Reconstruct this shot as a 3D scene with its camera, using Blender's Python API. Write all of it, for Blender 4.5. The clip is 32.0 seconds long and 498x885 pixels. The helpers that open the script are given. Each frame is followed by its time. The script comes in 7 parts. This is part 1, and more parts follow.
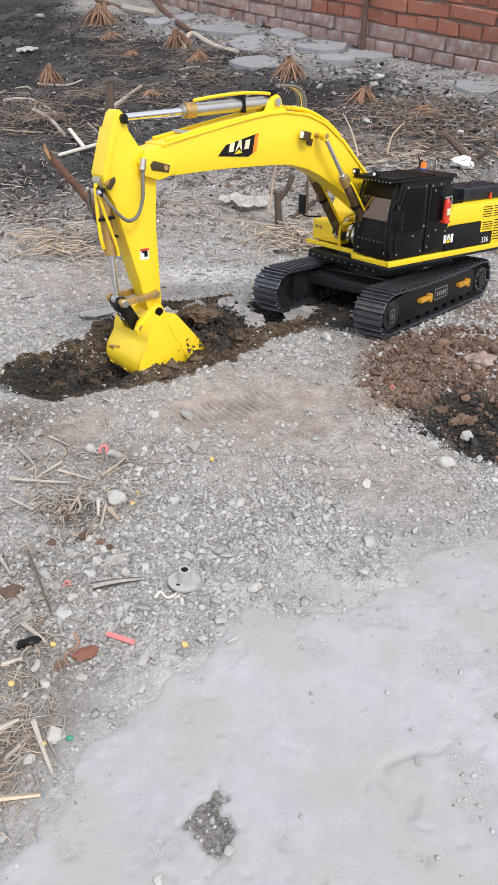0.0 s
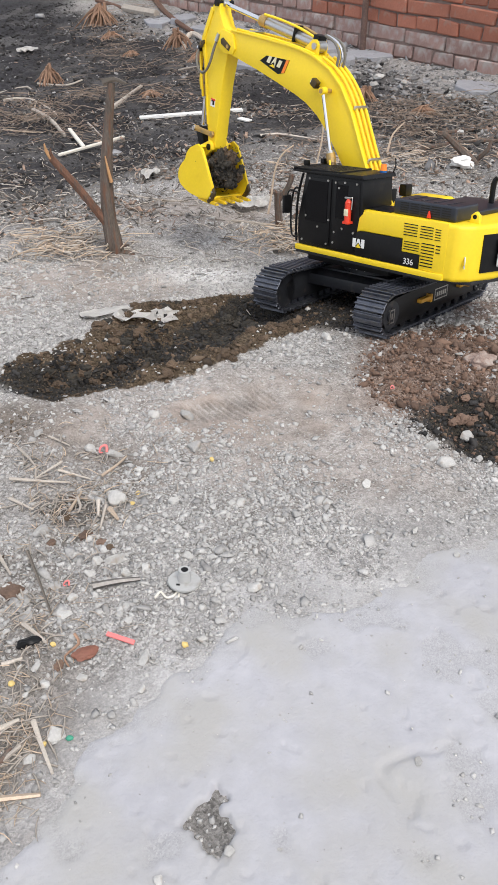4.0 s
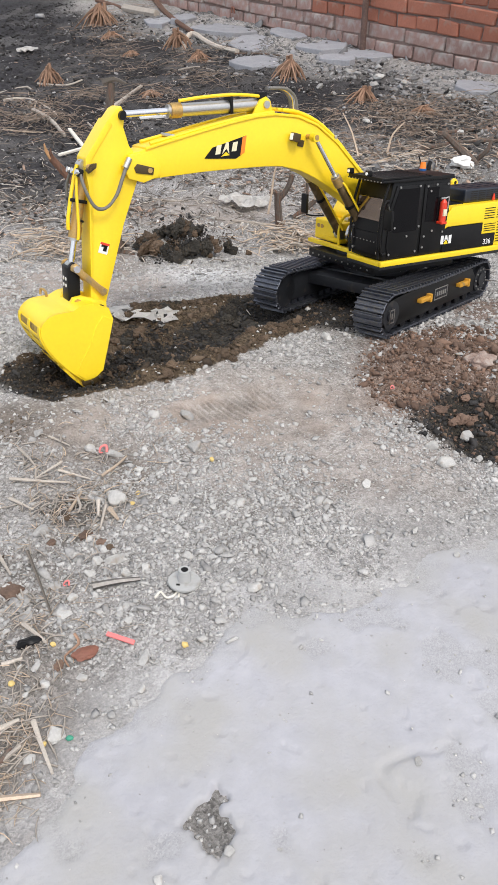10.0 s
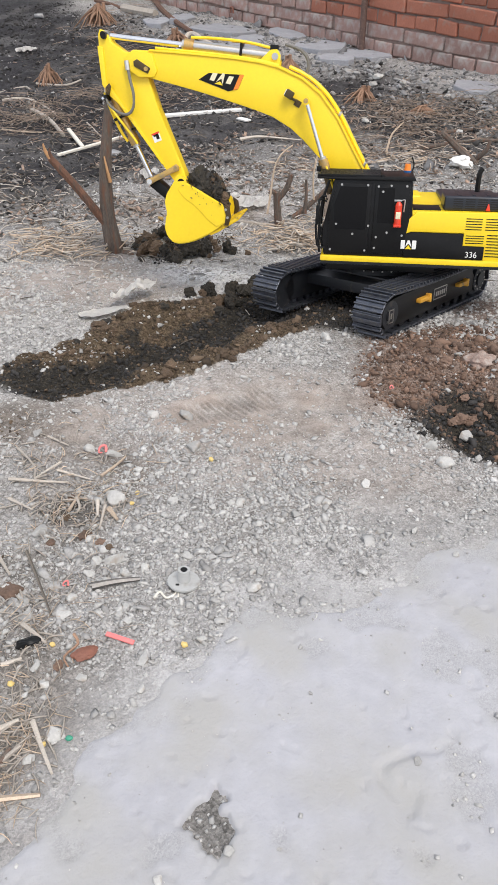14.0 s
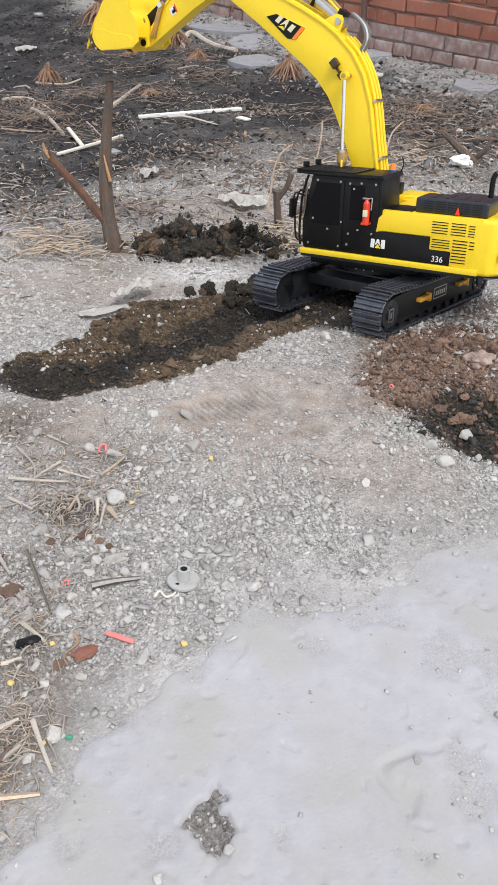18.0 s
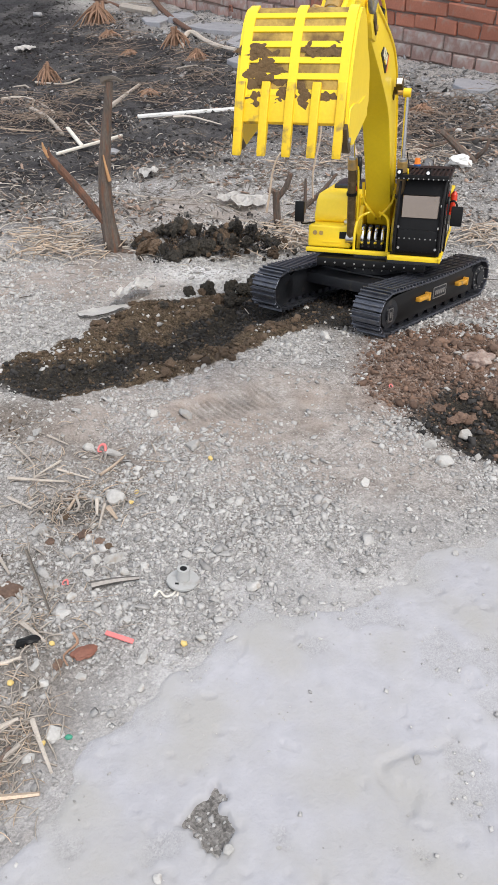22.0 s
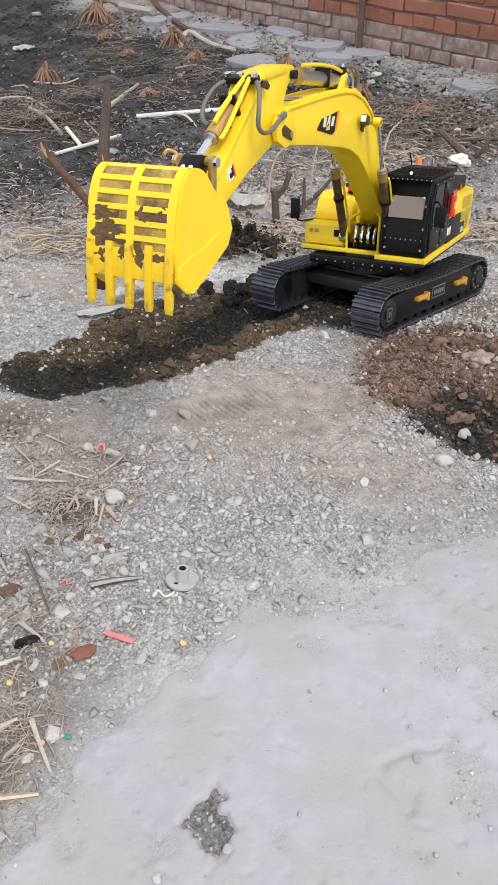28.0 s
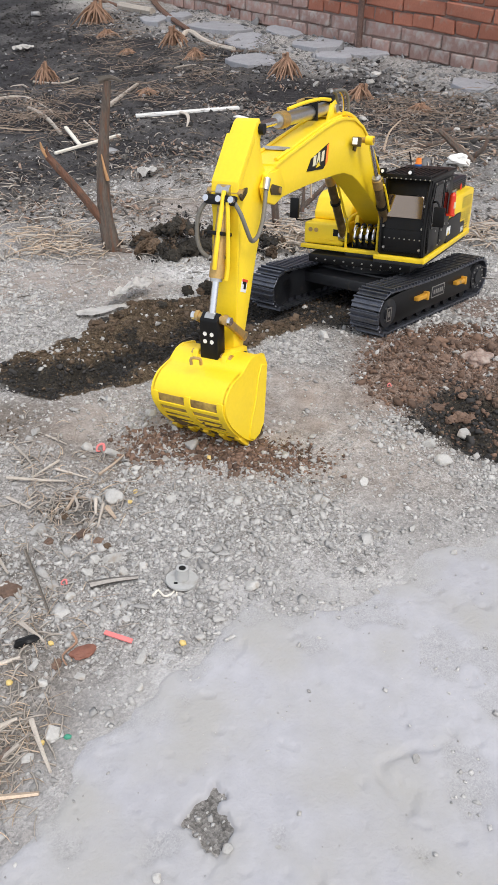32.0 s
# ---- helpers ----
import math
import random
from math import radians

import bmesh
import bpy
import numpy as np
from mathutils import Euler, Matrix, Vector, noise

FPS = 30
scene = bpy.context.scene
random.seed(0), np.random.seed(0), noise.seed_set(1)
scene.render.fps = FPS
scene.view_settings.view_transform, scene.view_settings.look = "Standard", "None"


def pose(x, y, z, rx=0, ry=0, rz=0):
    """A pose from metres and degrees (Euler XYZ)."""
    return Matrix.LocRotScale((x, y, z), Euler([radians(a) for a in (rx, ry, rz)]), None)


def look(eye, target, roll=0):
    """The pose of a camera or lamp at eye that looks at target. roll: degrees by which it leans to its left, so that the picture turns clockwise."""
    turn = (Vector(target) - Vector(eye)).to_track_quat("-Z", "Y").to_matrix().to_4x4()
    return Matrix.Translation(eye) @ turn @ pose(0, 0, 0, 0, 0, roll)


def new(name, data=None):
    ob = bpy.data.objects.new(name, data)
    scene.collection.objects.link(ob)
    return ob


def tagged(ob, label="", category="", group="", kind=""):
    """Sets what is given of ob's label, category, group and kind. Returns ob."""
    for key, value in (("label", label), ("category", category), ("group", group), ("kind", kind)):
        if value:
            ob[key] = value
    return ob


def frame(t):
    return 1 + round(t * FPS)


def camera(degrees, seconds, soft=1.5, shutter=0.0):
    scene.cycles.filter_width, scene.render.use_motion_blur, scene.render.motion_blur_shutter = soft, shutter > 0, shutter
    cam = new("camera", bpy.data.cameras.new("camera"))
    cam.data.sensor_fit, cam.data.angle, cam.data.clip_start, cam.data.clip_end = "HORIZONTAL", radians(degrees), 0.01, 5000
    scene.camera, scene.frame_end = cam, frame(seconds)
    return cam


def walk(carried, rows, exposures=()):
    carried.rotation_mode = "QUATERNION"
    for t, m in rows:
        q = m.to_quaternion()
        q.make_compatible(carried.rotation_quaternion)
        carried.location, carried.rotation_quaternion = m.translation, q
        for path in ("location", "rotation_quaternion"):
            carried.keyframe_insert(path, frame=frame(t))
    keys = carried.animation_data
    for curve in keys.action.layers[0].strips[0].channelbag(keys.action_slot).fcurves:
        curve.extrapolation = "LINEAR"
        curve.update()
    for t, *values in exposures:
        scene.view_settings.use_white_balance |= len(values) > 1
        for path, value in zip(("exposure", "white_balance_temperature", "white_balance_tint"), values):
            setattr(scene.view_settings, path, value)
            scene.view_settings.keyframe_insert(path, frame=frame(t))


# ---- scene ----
# ---------------------------------------------------------------- camera
EYE = (-0.2505, -1.3854, 0.6648)
PITCH, ROLL = 36.28, 0.553
cam = camera(36.79, 32.0, soft=1.4)
PATH = [  # seconds, degrees panned to the right, degrees tilted down
    (0.0, 0.0, 0.0), (11.0, 0.0, 0.0), (13.0, 0.064, 0.0), (18.0, 0.078, 0.065),
    (22.0, 0.13, 0.086), (24.0, 0.173, 0.095), (28.0, 0.216, 0.108), (32.0, 0.26, 0.13),
]
walk(cam, [(t, pose(*EYE, 90 - PITCH - down, 0, -pan) @ pose(0, 0, 0, 0, 0, ROLL)) for t, pan, down in PATH],
     exposures=[(0.0, 0.63), (22.0, 0.63), (24.5, 0.57), (32.0, 0.55)])

# ---------------------------------------------------------------- light
SUN_AZ, SUN_EL = 150.0, 58.0          # degrees; the sun stands behind a thin cloud cover
world = bpy.data.worlds.new("world")
scene.world = world
world.use_nodes = True
wn = world.node_tree.nodes
wl = world.node_tree.links
sky = wn.new("ShaderNodeTexSky")
sky.sky_type = "NISHITA"
sky.sun_disc = False
sky.sun_elevation, sky.sun_rotation = radians(SUN_EL), radians(SUN_AZ)
sky.air_density, sky.dust_density = 1.0, 4.0
haze = wn.new("ShaderNodeMixRGB")
haze.inputs[0].default_value = 0.6
haze.inputs[2].default_value = (6.6, 6.8, 7.2, 1)
wl.new(sky.outputs[0], haze.inputs[1])
wl.new(haze.outputs[0], wn["Background"].inputs[0])
wn["Background"].inputs[1].default_value = 0.125
sun = new("sun", bpy.data.lights.new("sun", "SUN"))
sun.data.energy, sun.data.angle, sun.data.color = 1.1, radians(18), (1.0, 0.97, 0.92)
sun.matrix_world = look((0, 0, 5), (-5 * math.sin(radians(SUN_AZ)) / math.tan(radians(SUN_EL)),
                                   -5 * math.cos(radians(SUN_AZ)) / math.tan(radians(SUN_EL)), 0))

# ---------------------------------------------------------------- materials


def material(name, color, rough=0.6, metal=0.0, vary=0.15, scale=40.0, bump=0.0, bump_scale=200.0, per_object=0.0, dirt=None,
             dirt_amount=0.3, spec=0.5, coat=0.0, emit=0.0, per_island=0.0, grain=1.0):
    """A principled material: colour varied at two scales, optional dust, bump and variation from piece to piece."""
    m = bpy.data.materials.new(name)
    m.use_nodes = True
    n, l = m.node_tree.nodes, m.node_tree.links
    b = n["Principled BSDF"]
    b.inputs["Roughness"].default_value, b.inputs["Metallic"].default_value = rough, metal
    b.inputs["Specular IOR Level"].default_value = spec
    b.inputs["Coat Weight"].default_value = coat
    co = n.new("ShaderNodeTexCoord")
    if grain != 1.0:        # fibres run along z
        where_ = co
        co = n.new("ShaderNodeMapping")
        co.inputs["Scale"].default_value = (1, 1, grain)
        l.new(where_.outputs["Object"], co.inputs["Vector"])
    at_ = co.outputs["Object"] if grain == 1.0 else co.outputs["Vector"]
    big, fine = n.new("ShaderNodeTexNoise"), n.new("ShaderNodeTexNoise")
    for node, sc, det in ((big, scale, 4), (fine, scale * 9, 3)):
        node.inputs["Scale"].default_value, node.inputs["Detail"].default_value = sc, det
        l.new(at_, node.inputs["Vector"])
    add = n.new("ShaderNodeMath")
    add.operation = "ADD"
    l.new(big.outputs["Fac"], add.inputs[0]), l.new(fine.outputs["Fac"], add.inputs[1])
    span = n.new("ShaderNodeMapRange")
    span.inputs["From Min"].default_value, span.inputs["From Max"].default_value = 0.55, 1.45
    span.inputs["To Min"].default_value, span.inputs["To Max"].default_value = 1 - vary, 1 + vary
    l.new(add.outputs[0], span.inputs["Value"])
    mul = n.new("ShaderNodeVectorMath")
    mul.operation = "SCALE"
    mul.inputs[0].default_value = color
    l.new(span.outputs[0], mul.inputs["Scale"])
    out = mul.outputs[0]
    if per_object or per_island:
        info = n.new("ShaderNodeObjectInfo") if per_object else n.new("ShaderNodeNewGeometry")
        r = n.new("ShaderNodeMapRange")
        k = per_object or per_island
        r.inputs["To Min"].default_value, r.inputs["To Max"].default_value = 1 - k, 1 + k
        l.new(info.outputs["Random" if per_object else "Random Per Island"], r.inputs["Value"])
        mul2 = n.new("ShaderNodeVectorMath")
        mul2.operation = "SCALE"
        l.new(out, mul2.inputs[0]), l.new(r.outputs[0], mul2.inputs["Scale"])
        out = mul2.outputs[0]
    if dirt:
        mask = n.new("ShaderNodeTexNoise")
        mask.inputs["Scale"].default_value, mask.inputs["Detail"].default_value = scale * 1.7, 6
        l.new(at_, mask.inputs["Vector"])
        ramp = n.new("ShaderNodeMapRange")
        ramp.inputs["From Min"].default_value, ramp.inputs["From Max"].default_value = 0.62 - dirt_amount * 0.5, 0.8 - dirt_amount * 0.4
        l.new(mask.outputs["Fac"], ramp.inputs["Value"])
        mix = n.new("ShaderNodeMixRGB")
        mix.inputs[2].default_value = (*dirt, 1)
        l.new(ramp.outputs[0], mix.inputs[0]), l.new(out, mix.inputs[1])
        out = mix.outputs[0]
    l.new(out, b.inputs["Base Color"])
    if emit:
        b.inputs["Emission Color"].default_value, b.inputs["Emission Strength"].default_value = (*color, 1), emit
    if bump:
        tex = n.new("ShaderNodeTexNoise")
        tex.inputs["Scale"].default_value, tex.inputs["Detail"].default_value = bump_scale, 5
        l.new(at_, tex.inputs["Vector"])
        bn = n.new("ShaderNodeBump")
        bn.inputs["Strength"].default_value, bn.inputs["Distance"].default_value = bump, 0.6 / bump_scale
        l.new(tex.outputs["Fac"], bn.inputs["Height"]), l.new(bn.outputs[0], b.inputs["Normal"])
    return m


YELLOW = material("yellow_paint", (0.93, 0.66, 0.018), 0.45, vary=0.05, scale=25, bump=0.03, bump_scale=90, coat=0.1)
SOILED = material("soil_crust", (0.46, 0.31, 0.075), 0.9, vary=0.25, scale=30, bump=0.5, dirt=(0.15, 0.09, 0.035), dirt_amount=0.42)
MUD = material("mud", (0.13, 0.08, 0.035), 0.95, vary=0.35, scale=60, bump=0.6, bump_scale=300)
WORN = material("worn_yellow_paint", (0.8, 0.53, 0.012), 0.55, vary=0.1, scale=40, dirt=(0.16, 0.11, 0.06), dirt_amount=0.08, bump=0.15)
BLACK = material("black_paint", (0.0075, 0.0075, 0.008), 0.38, vary=0.3, scale=30, dirt=(0.018, 0.016, 0.014), dirt_amount=0.02, spec=0.22)
BRONZE = material("dark_bronze", (0.075, 0.05, 0.02), 0.45, metal=0.3, vary=0.25, scale=60)
CREAM = material("cream_marking", (0.78, 0.72, 0.5), 0.5, vary=0.05)
FRAME = material("black_steel", (0.013, 0.014, 0.017), 0.5, vary=0.3, scale=30, dirt=(0.06, 0.05, 0.04), dirt_amount=0.08, bump=0.1)
SHOE = material("track_steel", (0.12, 0.127, 0.15), 0.33, metal=0.8, vary=0.35, scale=40, dirt=(0.17, 0.16, 0.15), dirt_amount=0.12, bump=0.2)
CHROME = material("chrome", (0.75, 0.75, 0.76), 0.16, metal=1.0, vary=0.05)
STEEL = material("bare_steel", (0.55, 0.54, 0.52), 0.35, metal=1.0, vary=0.15)
BRASS = material("dusty_brass", (0.55, 0.36, 0.13), 0.45, metal=0.7, vary=0.2, dirt=(0.3, 0.25, 0.17), dirt_amount=0.2)
BARREL = material("dusty_cylinder", (0.11, 0.075, 0.035), 0.4, metal=0.4, vary=0.3, dirt=(0.25, 0.17, 0.09), dirt_amount=0.2)
# metallic, with the tan of the ground's reflection put into its colour
SCREEN = material("tan_mirror_screen", (0.3, 0.24, 0.2), 0.07, metal=0.9, vary=0.08, scale=12)
GLASS = material("dark_glass", (0.004, 0.004, 0.005), 0.12, vary=0.05, spec=0.18)
RUBBER = material("hose_rubber", (0.16, 0.15, 0.13), 0.6, vary=0.25, scale=200, bump=0.2, bump_scale=2500)
WHITE = material("white_paint", (0.8, 0.8, 0.78), 0.5, vary=0.05)
RED = material("red_paint", (0.72, 0.05, 0.02), 0.35, vary=0.08)
ORANGE = material("orange_plastic", (0.85, 0.22, 0.02), 0.3, vary=0.06, emit=0.08)
BLUE = material("blue_plastic", (0.02, 0.12, 0.35), 0.35, vary=0.06)
LAMP = material("lamp_glass", (0.85, 0.87, 0.9), 0.1, vary=0.02, emit=0.1)
# near black for the shade inside the hood's open slots
SLOT_SHADE = material("slot_shade", (0.002, 0.002, 0.003), 0.6, vary=0.1)
HOOD = material("dark_hood", (0.014, 0.018, 0.028), 0.34, vary=0.2, scale=30, dirt=(0.04, 0.038, 0.038), dirt_amount=0.05)
GOLD = material("step_yellow", (0.6, 0.3, 0.03), 0.45, vary=0.12, dirt=(0.2, 0.15, 0.08), dirt_amount=0.12)

STONE = material("gravel_stone", (0.43, 0.42, 0.404), 0.9, vary=0.2, scale=60, bump=0.5, bump_scale=700, per_island=0.32)
STONE_MID = material("mid_stone", (0.38, 0.37, 0.355), 0.9, vary=0.2, scale=60, bump=0.5, bump_scale=500, per_island=0.28)
RUDDY_STONE = material("ruddy_stone", (0.165, 0.104, 0.074), 0.92, vary=0.25, scale=50, bump=0.6, bump_scale=300, per_island=0.55)
RUDDY_CLOD = material("ruddy_earth", (0.16, 0.104, 0.076), 0.95, vary=0.35, scale=45, bump=0.9, bump_scale=260, per_object=0.3)
STONE_ONE = material("grey_stone", (0.43, 0.42, 0.4), 0.88, vary=0.2, scale=45, bump=0.4, bump_scale=350, per_object=0.25, dirt=(0.3, 0.25, 0.2), dirt_amount=0.2)
BROWN_STONE = material("brown_stone", (0.1, 0.07, 0.046), 0.9, vary=0.25, scale=50, bump=0.5, bump_scale=300, per_island=0.6)
DARK_STONE = material("char_lump", (0.031, 0.029, 0.028), 0.9, vary=0.3, scale=50, bump=0.5, bump_scale=300, per_island=0.55)
BROWN_CLOD = material("brown_earth", (0.1, 0.068, 0.044), 0.95, vary=0.4, scale=45, bump=0.9, bump_scale=260, per_object=0.3)
CLOD = material("dug_earth", (0.034, 0.03, 0.024), 0.95, vary=0.5, scale=60, bump=1.0, bump_scale=260, per_object=0.3, dirt=(0.1, 0.07, 0.045), dirt_amount=0.08)
STRAW = material("dry_straw", (0.49, 0.385, 0.29), 0.75, vary=0.25, scale=60, per_island=0.35)
STALK = material("dry_stalk", (0.45, 0.4, 0.345), 0.75, vary=0.25, scale=60, per_object=0.3)
ASH_STRAW = material("ashen_straw", (0.17, 0.145, 0.12), 0.85, vary=0.3, scale=60, per_island=0.5)
BARK = material("grey_bark", (0.12, 0.098, 0.082), 0.88, vary=0.6, scale=80, bump=1.0, bump_scale=150, grain=0.14, dirt=(0.16, 0.085, 0.055), dirt_amount=0.3)
RED_BARK = material("brown_bark", (0.17, 0.085, 0.055), 0.85, vary=0.45, scale=80, bump=1.0, bump_scale=150, grain=0.2, dirt=(0.1, 0.07, 0.055), dirt_amount=0.3)
WOOD = material("split_wood", (0.52, 0.29, 0.14), 0.7, vary=0.25, scale=80)
PALE_WOOD = material("pale_wood", (0.72, 0.68, 0.6), 0.65, vary=0.12, scale=60)
ROOT_TAN = material("stubble_tan", (0.29, 0.175, 0.115), 0.8, vary=0.3, scale=80, per_island=0.35)
PLASTIC = material("grey_plastic", (0.42, 0.42, 0.41), 0.45, vary=0.06, scale=50, dirt=(0.3, 0.28, 0.25), dirt_amount=0.12)
FILM = material("dusty_film", (0.74, 0.72, 0.69), 0.5, vary=0.15, scale=60, bump=0.3, bump_scale=120)
MAIZE = material("maize_kernel", (0.68, 0.5, 0.18), 0.45, vary=0.12, scale=300)
PINK = material("pink_plastic", (0.72, 0.2, 0.19), 0.5, vary=0.1, scale=200)
DARK_PIPE = material("dark_pipe", (0.035, 0.036, 0.042), 0.5, vary=0.3, scale=40)
POLE = material("old_iron", (0.13, 0.08, 0.065), 0.7, vary=0.35, scale=40, bump=0.4, dirt=(0.2, 0.13, 0.1), dirt_amount=0.2)
RUST = material("rust_brown", (0.22, 0.09, 0.06), 0.7, vary=0.25, scale=150, bump=0.3)
BRICK = material("red_brick", (0.4, 0.155, 0.1), 0.85, vary=0.16, scale=14, bump=0.4, bump_scale=120, per_object=0.22, dirt=(0.36, 0.24, 0.19), dirt_amount=0.14)
BRICK_LOW = material("dusty_brick", (0.36, 0.235, 0.205), 0.9, vary=0.16, scale=14, bump=0.4, bump_scale=120, per_object=0.15, dirt=(0.43, 0.38, 0.35), dirt_amount=0.35)
MORTAR = material("mortar", (0.25, 0.185, 0.16), 0.95, vary=0.25, scale=30, bump=0.6, bump_scale=150)
CEMENT = material("cement_slab", (0.398, 0.396, 0.418), 0.85, vary=0.13, scale=7, bump=0.35, bump_scale=260, dirt=(0.372, 0.364, 0.35), dirt_amount=0.42)
FLAG = material("grey_flagstone", (0.33, 0.335, 0.358), 0.85, vary=0.2, scale=12, bump=0.4, bump_scale=90, per_object=0.12)
FLAG_BIT = material("cement_flake", (0.27, 0.27, 0.275), 0.88, vary=0.22, scale=25, bump=0.4, bump_scale=120, per_island=0.45)
RUBBLE = material("wall_rubble", (0.24, 0.235, 0.23), 0.9, vary=0.25, scale=40, bump=0.5, bump_scale=300, per_island=0.6)
TANGLE = material("dry_tangle", (0.235, 0.18, 0.14), 0.85, vary=0.3, scale=60, per_island=0.5)
LEAF_GREY = material("ashen_leaf", (0.225, 0.208, 0.19), 0.85, vary=0.3, scale=50, per_island=0.65)
LEAF_TAN = material("tan_leaf", (0.285, 0.2, 0.15), 0.8, vary=0.3, scale=50, per_island=0.5)
PALE_FLAKE = material("pale_flake", (0.6, 0.59, 0.57), 0.7, vary=0.15, scale=60, per_island=0.25)
CLOD_STONE = material("earthy_stone", (0.3, 0.22, 0.185), 0.92, vary=0.35, scale=45, bump=0.8, bump_scale=200, dirt=(0.4, 0.35, 0.31), dirt_amount=0.3)
CRUST = material("gravel_crust", (0.3, 0.29, 0.28), 0.95, vary=0.45, scale=55, bump=1.0, bump_scale=320, per_object=0.15)
GREEN = material("green_scrap", (0.05, 0.28, 0.18), 0.5, vary=0.1)

# ---------------------------------------------------------------- mesh helpers
U = 1 / 12          # the machine is a model at one twelfth: its parts are given in full-size metres times U


def finish(name, bm, mat, smooth=False):
    bmesh.ops.recalc_face_normals(bm, faces=bm.faces)
    me = bpy.data.meshes.new(name)
    bm.to_mesh(me)
    bm.free()
    me.materials.append(mat)
    if smooth:
        for p in me.polygons:
            p.use_smooth = True
        me.set_sharp_from_angle(angle=radians(38))
    return me


def part(name, bm, mat, parent, label="", smooth=True, m=None):
    """One mesh object under a thing or a part."""
    ob = new(name, finish(name, bm, mat, smooth))
    ob.parent = parent
    if m is not None:
        ob.matrix_basis = m
    if label:
        ob["label"] = label
    return ob


def thing(name, bm, mat, label, category, group="", kind="", smooth=True, m=None):
    ob = new(name, finish(name, bm, mat, smooth))
    if m is not None:
        ob.matrix_basis = m
    return tagged(ob, label, category, group, kind)


def bevel(bm, r, seg=2, geom=None):
    es = [e for e in (geom or bm.edges) if len(e.link_faces) == 2 and e.calc_face_angle(0) > 0.5]
    bmesh.ops.bevel(bm, geom=es, offset=r, segments=seg, affect="EDGES", profile=0.6, clamp_overlap=True)
    return bm


def box(x0, x1, y0, y1, z0, z1, r=0.0, seg=2, k=U, bm=None):
    own = bmesh.new()
    bmesh.ops.create_cube(own, size=1)
    for v in own.verts:
        v.co = ((x0 + x1) / 2 + v.co.x * (x1 - x0), (y0 + y1) / 2 + v.co.y * (y1 - y0), (z0 + z1) / 2 + v.co.z * (z1 - z0))
    if r:
        bevel(own, r, seg)
    bmesh.ops.scale(own, vec=(k, k, k), verts=own.verts)
    return merge(bm, own)


def merge(bm, own):
    if bm is None:
        return own
    me = bpy.data.meshes.new("tmp")
    own.to_mesh(me)
    own.free()
    bm.from_mesh(me)
    bpy.data.meshes.remove(me)
    return bm


def prism(profile, y0, y1, r=0.0, seg=2, k=U, bm=None):
    """A side profile in x, z given a width from y0 to y1."""
    own = bmesh.new()
    a = [own.verts.new((x, y0, z)) for x, z in profile]
    b = [own.verts.new((x, y1, z)) for x, z in profile]
    own.faces.new(a), own.faces.new(list(reversed(b)))
    for i in range(len(a)):
        j = (i + 1) % len(a)
        own.faces.new((a[j], a[i], b[i], b[j]))
    bmesh.ops.recalc_face_normals(own, faces=own.faces)
    if r:
        bevel(own, r, seg)
    bmesh.ops.scale(own, vec=(k, k, k), verts=own.verts)
    return merge(bm, own)


def plan(outline, z0, z1, r=0.0, seg=2, k=U, bm=None):
    """An outline in x, y given a height from z0 to z1."""
    own = bmesh.new()
    a = [own.verts.new((x, y, z0)) for x, y in outline]
    b = [own.verts.new((x, y, z1)) for x, y in outline]
    own.faces.new(list(reversed(a))), own.faces.new(b)
    for i in range(len(a)):
        j = (i + 1) % len(a)
        own.faces.new((a[i], a[j], b[j], b[i]))
    bmesh.ops.recalc_face_normals(own, faces=own.faces)
    if r:
        bevel(own, r, seg)
    bmesh.ops.scale(own, vec=(k, k, k), verts=own.verts)
    return merge(bm, own)


def rod(p, q, r, seg=14, r2=None, k=U, bm=None):
    """A round bar from p to q."""
    p, q = Vector(p), Vector(q)
    own = bmesh.new()
    m = Matrix.Translation((p + q) / 2) @ (q - p).to_track_quat("Z", "Y").to_matrix().to_4x4()
    bmesh.ops.create_cone(own, cap_ends=True, segments=seg, radius1=r, radius2=r if r2 is None else r2, depth=(q - p).length, matrix=m)
    bmesh.ops.scale(own, vec=(k, k, k), verts=own.verts)
    return merge(bm, own)


def tube(points, r, seg=8, k=U, bm=None, smooth=3, r_end=None):
    """A bent pipe through the points, rounded by a spline."""
    pts = [Vector(p) for p in points]
    if smooth > 1 and len(pts) > 2:
        fine = []
        for i in range(len(pts) - 1):
            a, b, c, d = pts[max(i - 1, 0)], pts[i], pts[i + 1], pts[min(i + 2, len(pts) - 1)]
            for s in range(smooth):
                t = s / smooth
                fine.append(0.5 * (2 * b + (c - a) * t + (2 * a - 5 * b + 4 * c - d) * t * t + (3 * b - a - 3 * c + d) * t ** 3))
        pts = fine + [pts[-1]]
    own = bmesh.new()
    rings = []
    side = None
    for i, p in enumerate(pts):
        way = (pts[min(i + 1, len(pts) - 1)] - pts[max(i - 1, 0)]).normalized()
        if side is None:
            side = way.orthogonal().normalized()
        side = (side - way * side.dot(way)).normalized()
        up = way.cross(side)
        rr = r if r_end is None else r + (r_end - r) * i / (len(pts) - 1)
        rings.append([own.verts.new(p + (side * math.cos(2 * math.pi * j / seg) + up * math.sin(2 * math.pi * j / seg)) * rr) for j in range(seg)])
    for a, b in zip(rings, rings[1:]):
        for j in range(seg):
            own.faces.new((a[j], a[(j + 1) % seg], b[(j + 1) % seg], b[j]))
    own.faces.new(list(reversed(rings[0]))), own.faces.new(rings[-1])
    bmesh.ops.scale(own, vec=(k, k, k), verts=own.verts)
    return merge(bm, own)


